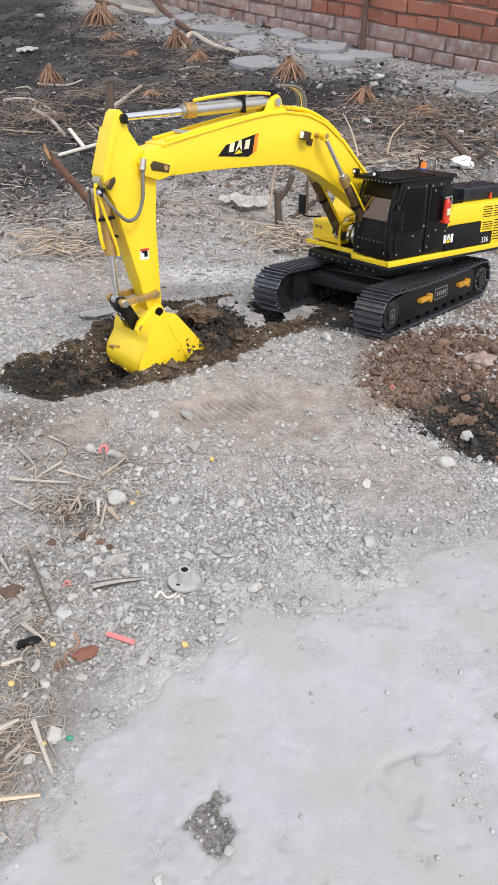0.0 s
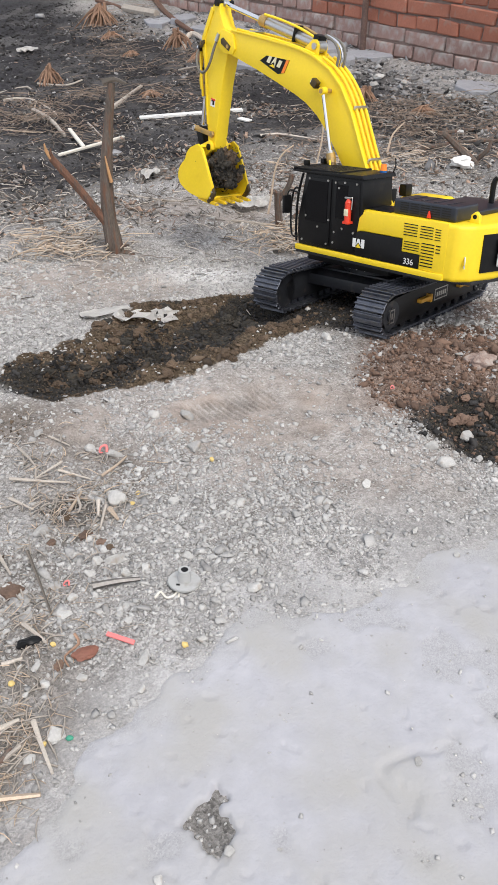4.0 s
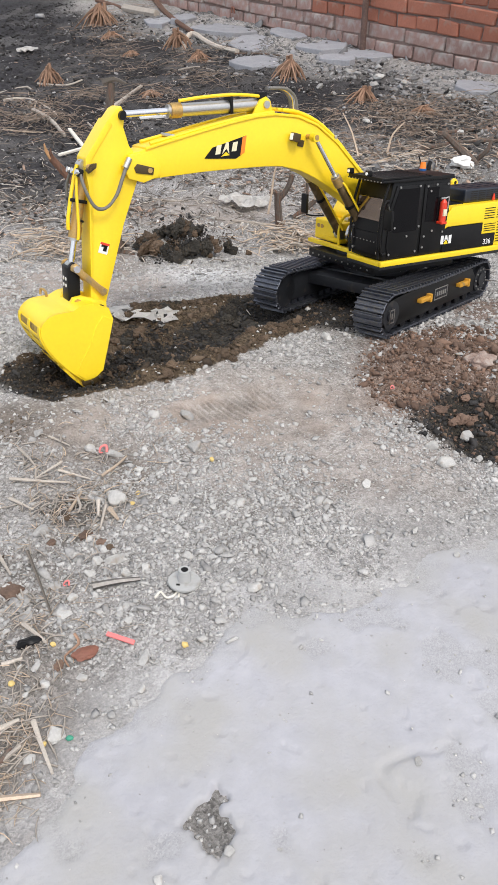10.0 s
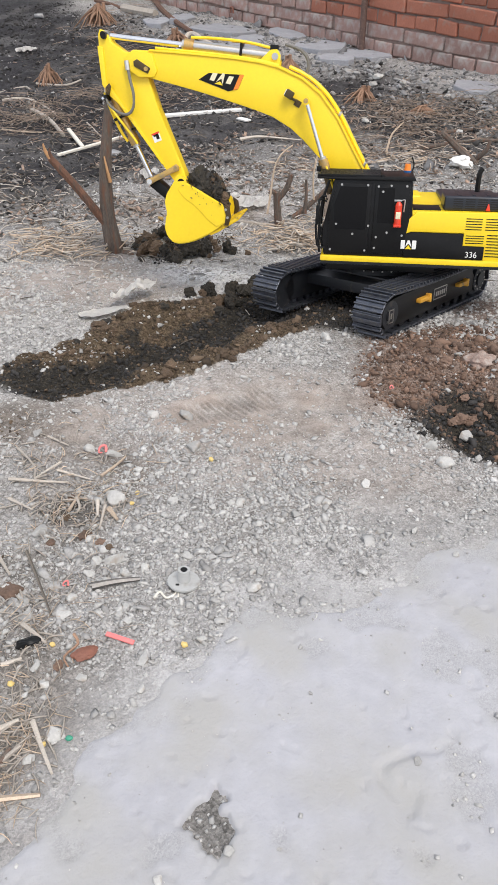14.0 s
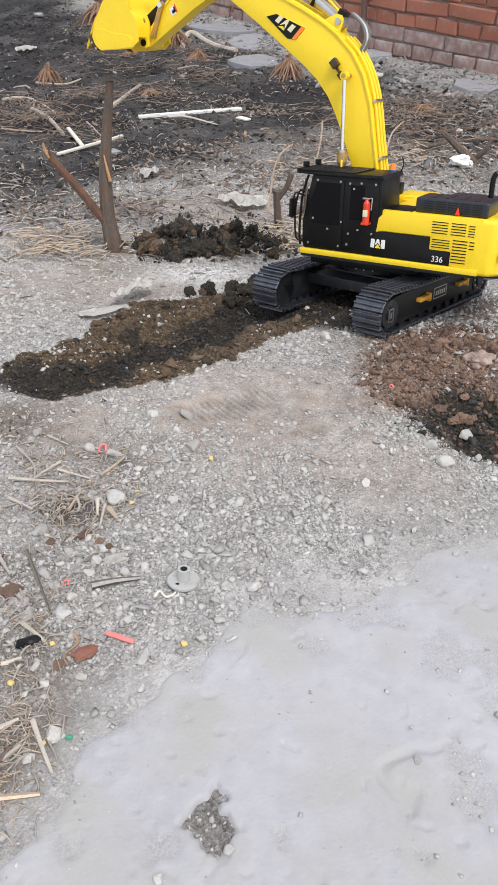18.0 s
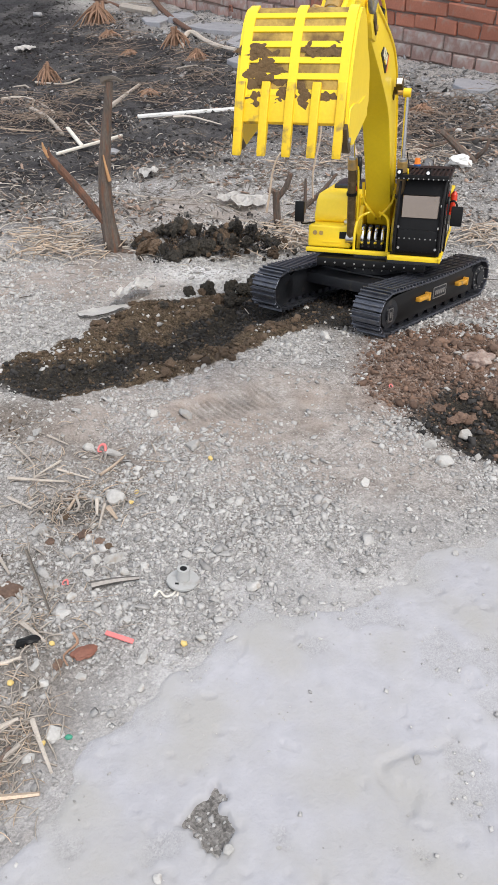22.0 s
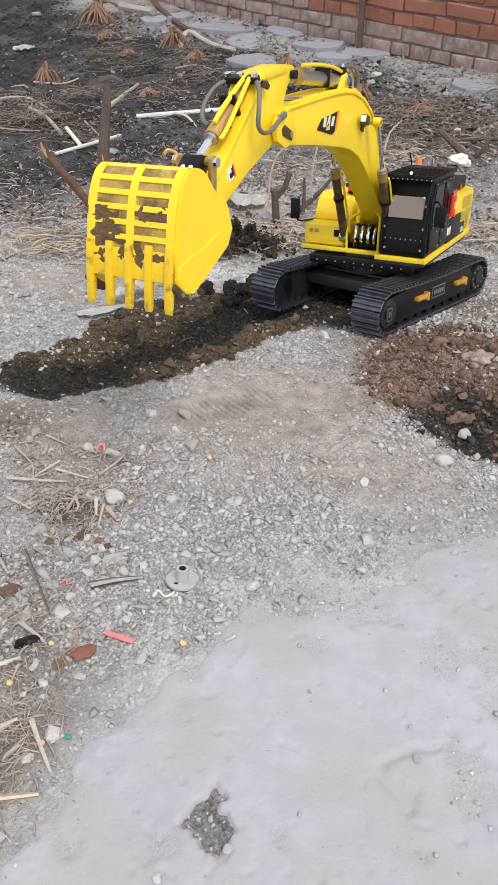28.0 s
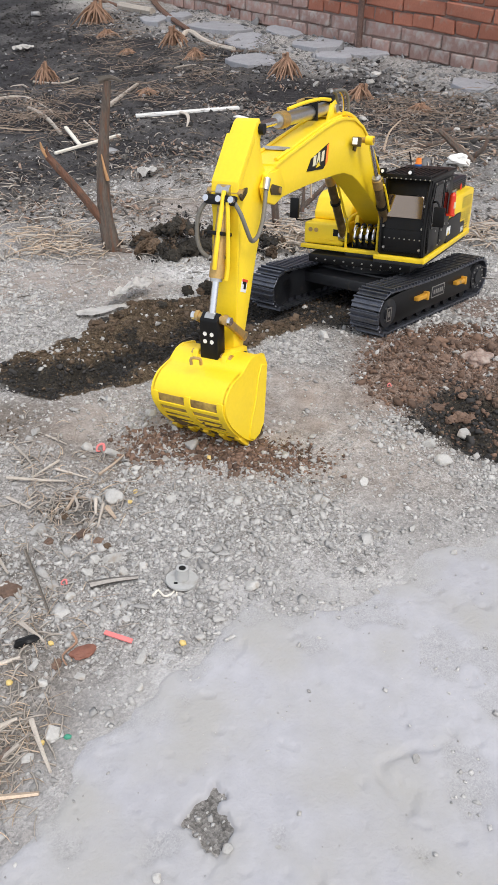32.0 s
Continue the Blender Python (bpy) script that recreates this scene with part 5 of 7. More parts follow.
part("stick_hose", tube([(0.39, -0.21, 1.16), (0.6, -0.34, 1.14), (0.9, -0.38, 1.02), (1.12, -0.32, 0.9), (1.2, -0.2, 0.83)], 0.034, 10), RUBBER, stick, "grey braided hose looped beside the stick")
man = box(0.32, 0.46, -0.26, 0.26, 1.1, 1.22, 0.03)
part("manifold", man, BLACK, stick, "dark hose manifold block with steel fittings")
for y in (-0.21, 0.0, 0.21):
    part("fitting", rod((0.39, y, 1.18), (0.39, y, 1.28), 0.05, 8), CHROME, stick)
part("hose_clip", box(1.15, 1.19, -0.14, 0.14, 0.76, 0.82, 0.012), BLACK, stick)
part("stick_pipe", tube([(0.42, 0.14, 1.2), (0.7, 0.16, 1.12), (1.3, 0.16, 0.86), (1.5, 0.14, 0.8)], 0.035), YELLOW, stick)
for piece in (stick, *stick.children):
    for v in piece.data.vertices:
        v.co.z -= max(v.co.z - 0.3 * U, 0) * (1 - STICK_BACK)
STICK_TOP = (STICK_TOP[0], 0.3 + (STICK_TOP[1] - 0.3) * STICK_BACK)
BUCKET_BASE = (BUCKET_BASE[0], 0.3 + (BUCKET_BASE[1] - 0.3) * STICK_BACK)

# ---- bucket
bucket_side = [(-0.1, 0.0), (-0.14, 0.28), (-0.1, 0.5), (0.02, 0.68), (0.06, 0.84), (0.13, 1.04), (0.29, 1.19), (0.5, 1.2), (0.77, 1.03), (1.03, 0.74), (1.2, 0.5), (1.32, 0.28), (1.26, 0.08), (1.1, -0.06), (0.5, -0.1), (0.1, -0.12)]
shell_line = [(-0.1, 0.1), (-0.13, 0.28), (-0.1, 0.5), (0.02, 0.68), (0.06, 0.84), (0.13, 1.04), (0.29, 1.19), (0.5, 1.2), (0.77, 1.03), (1.03, 0.74), (1.2, 0.5), (1.31, 0.34)]
inner = [(x + dx, z + dz) for (x, z), (dx, dz) in zip(shell_line, [(0.06, 0.0), (0.06, 0.0), (0.06, -0.03), (0.05, -0.03), (0.06, -0.01), (0.05, -0.03), (0.02, -0.06), (-0.02, -0.06), (-0.05, -0.03), (-0.05, -0.02), (-0.05, -0.02), (-0.05, -0.02)])]
HALF = 0.637


def rounded(line, first, last, steps=4):
    """The line with a smooth curve through its points from first to last."""
    out = list(line[:first])
    for i in range(first, last):
        a, b_, c, d = [Vector(line[max(min(n, len(line) - 1), 0)]) for n in (i - 1, i, i + 1, i + 2)]
        for s in range(steps):
            t = s / steps
            out.append(tuple(0.5 * (2 * b_ + (c - a) * t + (2 * a - 5 * b_ + 4 * c - d) * t * t + (3 * b_ - a - 3 * c + d) * t ** 3)))
    return out + list(line[last:])


bucket_side = rounded(bucket_side, 1, 10)
bm = prism(rounded(shell_line, 1, 10) + rounded(inner, 1, 10)[::-1], -HALF, HALF, 0.0)
bucket = part("bucket", bm, YELLOW, excavator, "yellow digging bucket, worn and soil-stained underneath")
for y in (HALF, -HALF):
    part("side_wall", prism(bucket_side, y - 0.03, y + 0.03, 0.0), YELLOW, bucket)
    part("side_cutter", prism([(1.14, -0.06), (1.29, -0.04), (1.39, 0.1), (1.42, 0.3), (1.34, 0.33), (1.27, 0.12)], y - 0.045, y + 0.045, 0.015), BRONZE, bucket)
    part("cutter_bolts", bolt_row([(1.22, y + (0.05 if y > 0 else -0.07), 0.0), (1.33, y + (0.05 if y > 0 else -0.07), 0.14)], 0.03, 0.02), STEEL, bucket)
part("lip", prism([(1.17, 0.58), (1.24, 0.52), (1.37, 0.34), (1.33, 0.29), (1.2, 0.44)], -HALF, HALF, 0.01), WORN, bucket)
for i in range(5):
    y = -HALF + 0.05 + i * (2 * HALF - 0.1) / 4
    part("tooth", prism([(1.1, 0.67), (1.14, 0.7), (1.28, 0.53), (1.41, 0.34), (1.575, 0.09), (1.59, 0.03), (1.54, 0.03), (1.37, 0.24), (1.24, 0.42)], y - 0.05, y + 0.05, 0.012), WORN, bucket, "worn yellow bucket tooth")
def on_back(s, out):
    """A point on the bucket's outer sheet, s from 0 (top) to 1 (lip), set out by so much."""
    line = rounded(shell_line, 1, 10)[22:]
    spans = [math.hypot(b[0] - a[0], b[1] - a[1]) for a, b in zip(line, line[1:])]
    left, i = s * sum(spans), 0
    while i < len(spans) - 1 and left > spans[i]:
        left -= spans[i]
        i += 1
    (ax, az), (bx, bz), n = line[i], line[i + 1], spans[i]
    f = left / n
    return (ax + (bx - ax) * f - (bz - az) / n * out, az + (bz - az) * f + (bx - ax) / n * out)


def back_strip(s0, s1, y0, y1, out, name, mat, label=""):
    steps = [s0 + (s1 - s0) * k / (4 if s1 - s0 < 0.3 else 16) for k in range(5 if s1 - s0 < 0.3 else 17)]
    part(name, prism([on_back(s, out) for s in steps] + [on_back(s, -0.01) for s in reversed(steps)], y0, y1, 0.004, 1), mat, bucket, label)


for k in range(7):
    back_strip(0.14 + k * 0.125, 0.19 + k * 0.125, -HALF + 0.02, HALF - 0.02, 0.028, "wear_strip", YELLOW, "raised yellow wear strip")
for y in (-HALF + 0.06, 0.0, HALF - 0.06):
    back_strip(0.02, 0.97, y - 0.055, y + 0.055, 0.03, "wear_rib", YELLOW)
back_strip(0.04, 0.98, -HALF + 0.03, HALF - 0.03, 0.01, "soil_crust", SOILED, "brown earth caked between the wear strips")
patch_rng = random.Random(21)
for k in range(22):
    s_, y_ = patch_rng.uniform(0.38, 0.9) if k < 16 else patch_rng.uniform(0.86, 0.96), patch_rng.uniform(-0.5, 0.5)
    (ax_, az_), (bx_, bz_) = on_back(s_ - 0.02, 0.014), on_back(s_ + 0.02, 0.014)
    tilt_ = math.degrees(math.atan2(bz_ - az_, bx_ - ax_))
    crumb = lump(patch_rng.uniform(0.05, 0.1) * U, 1.0, 4, 300 + k, (1.0, 1.5, 0.2))
    part("soil_patch", crumb, MUD, bucket, "brown earth stuck to the worn paint", smooth=False, m=pose((ax_ + bx_) / 2 * U, y_ * U, (az_ + bz_) / 2 * U, 0, -tilt_, 0))
for k in range(4):
    y_ = -HALF + 0.05 + (k + 0.5) * (2 * HALF - 0.1) / 4
    (ax_, az_), (bx_, bz_) = on_back(0.84, 0.02), on_back(0.9, 0.02)
    crumb = lump(0.105 * U, 0.8, 4, 340 + k, (1.1, 1.05 + 0.15 * (k % 2), 0.22))
    part("soil_patch", crumb, MUD, bucket, "brown earth stuck to the worn paint", smooth=False, m=pose((ax_ + bx_) / 2 * U, y_ * U, (az_ + bz_) / 2 * U, 0, -math.degrees(math.atan2(bz_ - az_, bx_ - ax_)), 0))
for s_ in (1, -1):
    part("side_plate", prism([(0.1, -0.1), (0.5, -0.09), (1.1, -0.05), (1.25, 0.09), (1.3, 0.27), (1.2, 0.44), (0.95, 0.4), (0.6, 0.26), (0.25, 0.2), (0.05, 0.1)], (HALF + 0.025) * s_, (HALF + 0.045) * s_, 0.006, 1), YELLOW, bucket)
for y in (-0.26, 0.26):
    ear = prism([(-0.14, -0.1), (-0.2, 0.4), (-0.15, 0.56), (-0.02, 0.6), (0.1, 0.5), (0.16, 0.2), (0.12, -0.08), (0, -0.13)], y - 0.05, y + 0.05, 0.02)
    part("ear", ear, YELLOW, bucket)
part("ear_pin", rod((EAR[0], -0.36, EAR[1]), (EAR[0], 0.36, EAR[1]), 0.07, 16), BRASS, bucket)
part("hook", tube([(-0.1, 0.1, 0.98), (-0.2, 0.1, 1.02), (-0.2, -0.02, 1.06), (-0.1, -0.02, 1.06)], 0.025), BRASS, bucket)


# ---- hydraulic cylinders: a barrel and a rod each, keyed on their own
def barrel(name, length, r, y, mat, label):
    b = rod((0, y, 0), (length, y, 0), r, 20)
    rod((-0.08, y, 0), (0.06, y, 0), r * 1.0, 20, bm=b)
    ob = part(name, b, mat, excavator, label)
    part("collar", rod((length - 0.16, y, 0), (length + 0.05, y, 0), r * 1.16, 20), BRASS, ob)
    part("gland", rod((length + 0.05, y, 0), (length + 0.1, y, 0), r * 0.95, 16), STEEL, ob)
    part("base_eye", rod((0, y - r * 1.1, 0), (0, y + r * 1.1, 0), r * 1.15, 18), STEEL, ob)
    return ob


def piston(name, length, r, y, label):
    ob = part(name, rod((-length, y, 0), (0, y, 0), r, 18), CHROME, excavator, label)
    part("rod_eye", rod((0, y - r * 1.5, 0), (0, y + r * 1.5, 0), r * 1.7, 18), STEEL, ob)
    return ob


boom_barrels = [barrel("boom_cylinder", 1.72, 0.092, y, BARREL, "dusty dark hydraulic cylinder with chrome rod") for y in (0.52, -0.52)]
boom_rods = [piston("boom_rod", 1.75, 0.043, y, "chrome piston rod") for y in (0.52, -0.52)]
for ob, y in zip(boom_barrels, (0.52, -0.52)):
    part("cylinder_pipe", tube([(0.1, y + 0.12, 0.05), (0.7, y + 0.125, 0.06), (1.5, y + 0.12, 0.05), (1.6, y + 0.08, 0.03)], 0.024), YELLOW, ob)
    part("band", rod((1.0, y, 0), (1.06, y, 0), 0.115, 18), BLACK, ob)
stick_barrel = barrel("stick_cylinder", 1.95, 0.115, 0.0, STEEL, "steel hydraulic cylinder with brass collar")
part("cylinder_pipe", tube([(0.05, 0.1, 0.14), (0.6, 0.12, 0.2), (1.3, 0.12, 0.2), (1.85, 0.1, 0.16)], 0.03), YELLOW, stick_barrel)
part("cylinder_pipe", tube([(0.05, -0.1, 0.14), (0.6, -0.12, 0.2), (1.0, -0.12, 0.19)], 0.03), BRASS, stick_barrel)
part("band", box(0.72, 0.78, -0.14, 0.14, -0.13, 0.23, 0.02), BLACK, stick_barrel)
part("end_block", box(-0.04, 0.13, -0.14, 0.14, 0.08, 0.22, 0.02), BLACK, stick_barrel)
stick_rod = piston("stick_rod", 1.9, 0.06, 0.0, "chrome piston rod")
bucket_barrel = barrel("bucket_cylinder", 1.2, 0.1, 0.0, BRASS, "brassy hydraulic cylinder behind the stick")
part("cylinder_pipe", tube([(0.0, 0.05, 0.14), (0.4, 0.06, 0.18), (0.9, 0.05, 0.18), (1.12, 0.03, 0.14)], 0.035), YELLOW, bucket_barrel)
part("band", box(0.57, 0.63, -0.13, 0.13, -0.11, 0.2, 0.02), BLACK, bucket_barrel)
bucket_rod = piston("bucket_rod", 1.1, 0.055, 0.0, "chrome piston rod")
idler = part("idler_link", rod((IDLER_LEN, -0.24, 0), (IDLER_LEN, 0.24, 0), 0.065, 14), BRASS, excavator, "pair of dusty tipping links")
for y in (0.25, -0.25):
    arm_bm = prism([(-0.09, 0.0), (-0.05, 0.08), (0.1, 0.06), (IDLER_LEN - 0.1, 0.06), (IDLER_LEN + 0.05, 0.08), (IDLER_LEN + 0.09, 0.0), (IDLER_LEN + 0.05, -0.08), (IDLER_LEN - 0.1, -0.06), (0.1, -0.06), (-0.05, -0.08)], y - 0.035, y + 0.035, 0.012)
    part("link_arm", arm_bm, BRASS, idler)
part("link_pin", rod((IDLER_LEN, -0.3, 0), (IDLER_LEN, 0.3, 0), 0.045, 14), STEEL, idler)
for y in (0.3, -0.3):
    part("pin_nut", rod((IDLER_LEN, y - 0.05, 0), (IDLER_LEN, y + 0.04, 0), 0.065, 8), CHROME, idler)
link_bm = prism([(-0.1, 0), (0, 0.12), (LINK_LEN, 0.12), (LINK_LEN + 0.1, 0), (LINK_LEN, -0.12), (0, -0.12)], -0.16, 0.16, 0.03)
link = part("bucket_link", link_bm, BLACK, excavator, "black bucket link with pale marks")
part("link_marks", bolt_row([(0.22, -0.06, 0.115), (0.22, 0.06, 0.115), (0.34, -0.06, 0.115), (0.34, 0.06, 0.115)], 0.035, 0.012, "z"), WHITE, link)

# ---------------------------------------------------------------- brick wall
COURSE, HEAD = 0.066, 0.1375
WALL_Z = 0.0
wall_turn = math.degrees(math.atan2(WALL_WAY[1], WALL_WAY[0]))


def wall_pose(along, depth, z):
    p = WALL_A + WALL_WAY * along - WALL_IN * depth
    return pose(p[0], p[1], z, 0, 0, wall_turn)


core = box(-1.6, 5.2, -0.36, -0.012, WALL_Z - 0.25, 2.0, k=1)
wall = thing("wall_north", core, MORTAR, "old red brick wall with dusty lower courses", "wall", kind="structure", m=wall_pose(0, 0, 0), smooth=False)

def brick_mesh(w, d, h, seed):
    bm = bmesh.new()
    bmesh.ops.create_cube(bm, size=1)
    r = random.Random(seed)
    for v in bm.verts:
        v.co = (v.co.x * w, v.co.y * d, v.co.z * h)
        v.co += Vector([r.uniform(-0.005, 0.005) for _ in range(3)])
    bevel(bm, 0.005, 1)
    return finish("brick", bm, BRICK)


brick_meshes = {}
for kind, w in (("head", HEAD - 0.01), ("long", 2 * HEAD - 0.01)):
    for dusty in (0, 1):
        for s in range(4):
            me = brick_mesh(w, 0.1, COURSE - 0.009, s * 3 + len(kind) * 7 + dusty)
            me.materials.clear()
            me.materials.append(BRICK_LOW if dusty else BRICK)
            brick_meshes[kind, dusty, s] = me
brick_rng = random.Random(3)
for row in range(-1, 11):
    kind = "head" if row % 2 == 0 else "long"
    step = HEAD if kind == "head" else 2 * HEAD
    a = -0.35 + (0 if kind == "head" else 0.07)
    top = row >= 5
    while a < (3.4 if row < 5 else 1.6):
        dusty = int(row < 1 or (row == 1 and brick_rng.random() < 0.75) or (a > 1.0 and brick_rng.random() < min(1.0, (a - 0.8) * 0.9 - 0.12 * row + 0.25)))
        ob = new("brick", brick_meshes[kind, dusty, brick_rng.randrange(4)])
        ob.parent = wall
        ob.matrix_basis = pose(a + step / 2 + brick_rng.uniform(-0.004, 0.004), -0.05 + brick_rng.uniform(-0.006, 0.004), WALL_Z + row * COURSE + COURSE / 2 + brick_rng.uniform(-0.003, 0.003),
                               0, brick_rng.uniform(-1.2, 1.2), brick_rng.uniform(-1.4, 1.4))
        a += step
rows_bm = bmesh.new()
for row in range(11, 14):
    a = -1.5 + (row % 2) * HEAD
    while a < 1.2:
        box(a, a + 2 * HEAD - 0.014, -0.1, 0.0, WALL_Z + row * COURSE, WALL_Z + (row + 1) * COURSE - 0.013, k=1, bm=rows_bm)
        a += 2 * HEAD
part("brick_rows", rows_bm, BRICK, wall, smooth=False)["kind"] = "stuff"
# iron pole against the wall
pp = WALL_A + WALL_WAY * 0.805 + WALL_IN * 0.035
thing("pole", tube([(0, 0, -0.05), (0.004, 0, 0.5), (0, 0, 1.0), (0, 0, 1.9)], 0.017, 10, k=1), POLE, "rusty iron pole leaning against the brick wall", "pole", m=pose(pp[0], pp[1], WALL_Z, 1.0, -1.5, 0))
hook = WALL_A + WALL_WAY * 2.05 + WALL_IN * 0.02
thing("wall_hook", tube([(0, 0, 0), (0.01, 0, 0.03), (0.03, 0, 0.03), (0.03, 0, 0.0)], 0.006, 8, k=1), RUST, "small iron hook at the foot of the wall", "hook", m=pose(hook[0], hook[1], 0.05, 0, 0, wall_turn))


# ---------------------------------------------------------------- broken flagstones by the wall
def flagstone(x, y, a, b, seed, turn, tilt=2.0):
    r = random.Random(seed)
    turns = sorted((t + r.uniform(-0.38, 0.38)) * 6.2832 / 8 for t in range(8))     # straight broken sides
    pts = [(a * k_ * math.cos(t), b * k_ * math.sin(t)) for t, k_ in ((t, r.uniform(0.82, 1.12)) for t in turns)]
    bm = plan(pts, -0.04, 0.004, 0.003, 1, k=1)
    thing("flagstone", bm, FLAG, "flat grey broken flagstone near the wall", "flagstone", "broken flagstones", m=pose(x, y, ground_z(x, y) + 0.008, tilt * r.uniform(-1, 1), tilt * r.uniform(-1, 1), turn), smooth=False)


for i, f in enumerate([(-0.418, 3.669, 0.204, 0.24, 10), (-0.261, 3.232, 0.133, 0.23, 0), (-0.214, 2.715, 0.146, 0.158, 0), (-0.062, 3.424, 0.098, 0.197, 15), (0.103, 3.066, 0.141, 0.225, 8), (0.335, 2.878, 0.136, 0.152, 5), (0.704, 2.069, 0.111, 0.145, 12), (-0.692, 4.066, 0.085, 0.24, 0), (-0.849, 4.006, 0.096, 0.214, 5), (0.169, 2.721, 0.094, 0.109, 20)]):
    flagstone(*f[:4], i + 1, f[4])
for i, (x, y, r) in enumerate([(0.05, 2.2, 0.03), (0.29, 2.2, 0.035), (0.32, 2.32, 0.03), (0.1, 2.1, 0.025), (0.42, 2.2, 0.028), (0.55, 1.9, 0.03), (0.2, 2.45, 0.03), (-0.1, 2.5, 0.03),
                               (0.6, 1.7, 0.02), (0.5, 1.45, 0.02), (0.18, 1.6, 0.02)]):
    stone_at(x, y, r, 200 + i, (1, 0.8, 0.45), label="grey chunk of broken concrete", group="concrete chunks")


# ---------------------------------------------------------------- dry plants
def blades(bm, n, rng, length, r, spread, lift):
    """A tuft of bent blades that spring from one foot."""
    for _ in range(n):
        a = rng.uniform(0, 6.283)
        ln = length * rng.uniform(0.55, 1.1)
        out = spread * rng.uniform(0.5, 1.2)
        c, s = math.cos(a), math.sin(a)
        p0 = Vector((c * 0.15 * out, s * 0.15 * out, lift * rng.uniform(0.7, 1.1)))
        p1 = Vector((c * 0.55 * out, s * 0.55 * out, lift * rng.uniform(0.45, 0.7)))
        p2 = Vector((c * out + rng.uniform(-0.2, 0.2) * ln, s * out + rng.uniform(-0.2, 0.2) * ln, -0.01))
        tube([p0, p1, p2], r * rng.uniform(0.7, 1.2), 5, k=1, bm=bm, smooth=3, r_end=r * 0.35)


def stubble(x, y, size, seed, n=34, upright=1.0, mat=None):
    rng = random.Random(seed)
    bm = bmesh.new()
    blades(bm, n, rng, size, size * 0.045, size * 0.62, size * 0.6 * upright)
    for _ in range(7):
        a, q = rng.uniform(0, 6.28), rng.uniform(0, 0.16) * size
        tube([(q * math.cos(a), q * math.sin(a), 0), (q * 1.2 * math.cos(a), q * 1.2 * math.sin(a), size * rng.uniform(0.45, 0.85) * upright)], size * 0.06, 6, k=1, bm=bm, smooth=1)
    thing("crop_stubble", bm, mat or ROOT_TAN, "dried tan root stump of a cut crop plant in burnt soil", "stubble", "crop stumps", m=pose(x, y, ground_z(x, y), 0, 0, seed * 50))


for i, (x, y, s, up) in enumerate([(-1.22, 2.526, 0.115, 1.0), (-0.076, 2.398, 0.13, 0.9), (0.207, 1.939, 0.12, 0.75), (0.409, 1.711, 0.09, 0.5), (-0.661, 3.221, 0.14, 0.8), (-0.523, 2.879, 0.11, 0.6), (-1.216, 4.016, 0.2, 0.9), (-0.904, 3.106, 0.1, 0.35), (-1.077, 3.548, 0.12, 0.35), (-0.696, 2.172, 0.1, 0.3)]):
    stubble(x, y, s, i + 3, upright=up)


def strands(name, n, seed, where, length, r, mat, label, category, lift=0.004, curl=0.5, hump_=1.0):
    """Straws lying about, joined into one mesh: bent three-sided blades."""
    rng = np.random.default_rng(seed)
    xy = where(rng, n)
    n = len(xy)
    ln = rng.uniform(0.35, 1.2, n) * length
    a = rng.uniform(0, 6.283, n)
    bend = rng.normal(0, curl, n)
    k = 5
    pts = np.zeros((n, k, 3))
    x, y, ang = xy[:, 0].copy(), xy[:, 1].copy(), a.copy()
    hump = rng.uniform(0, 1, n) ** 2 * lift * 1.6 * hump_
    for j in range(k):
        pts[:, j, 0], pts[:, j, 1] = x, y
        pts[:, j, 2] = hump * math.sin(math.pi * j / (k - 1))
        ang = ang + bend / (k - 1)
        x, y = x + np.cos(ang) * ln / (k - 1), y + np.sin(ang) * ln / (k - 1)
    land = height(pts[..., 0], pts[..., 1])
    line = land[:, :1] + (land[:, -1:] - land[:, :1]) * np.linspace(0, 1, k)
    line = line + 0.7 * np.maximum(land - line, 0).max(1, keepdims=True)
    pts[..., 2] += line + lift * rng.uniform(0.3, 1.6, n)[:, None]
    rad = r * rng.uniform(0.5, 1.5, n)
    side = np.stack([-np.sin(a), np.cos(a), np.zeros(n)], -1)
    ring = np.stack([pts + side[:, None] * rad[:, None, None], pts - side[:, None] * rad[:, None, None], pts + np.array([0, 0, 1.1]) * rad[:, None, None]], 2)
    ring[:, -1] = ring[:, -1] * 0.2 + ring[:, -1].mean(1, keepdims=True) * 0.8
    co = ring.reshape(-1, 3)
    quads = []
    for j in range(k - 1):
        for s in range(3):
            quads.append((j * 3 + s, j * 3 + (s + 1) % 3, (j + 1) * 3 + (s + 1) % 3, (j + 1) * 3 + s))
    q = (np.array(quads)[None] + np.arange(n)[:, None, None] * 3 * k).reshape(-1, 4)
    me = bpy.data.meshes.new(name)
    me.vertices.add(len(co)), me.loops.add(q.size), me.polygons.add(len(q))
    me.vertices.foreach_set("co", co.ravel())
    me.loops.foreach_set("vertex_index", q.ravel())
    me.polygons.foreach_set("loop_start", np.arange(len(q)) * 4)
    me.update(calc_edges=True)
    me.materials.append(mat)
    return tagged(new(name, me), label, category, kind="stuff")


def cloud(spots):
    """Scatter round several centres: x, y, spread in x, spread in y, share."""
    def where(rng, n):
        w = np.array([s[4] for s in spots], float)
        pick = rng.choice(len(spots), n, p=w / w.sum())
        s = np.array(spots)[pick]
        return np.stack([s[:, 0] + rng.normal(0, 1, n) * s[:, 2], s[:, 1] + rng.normal(0, 1, n) * s[:, 3]], -1)
    return where


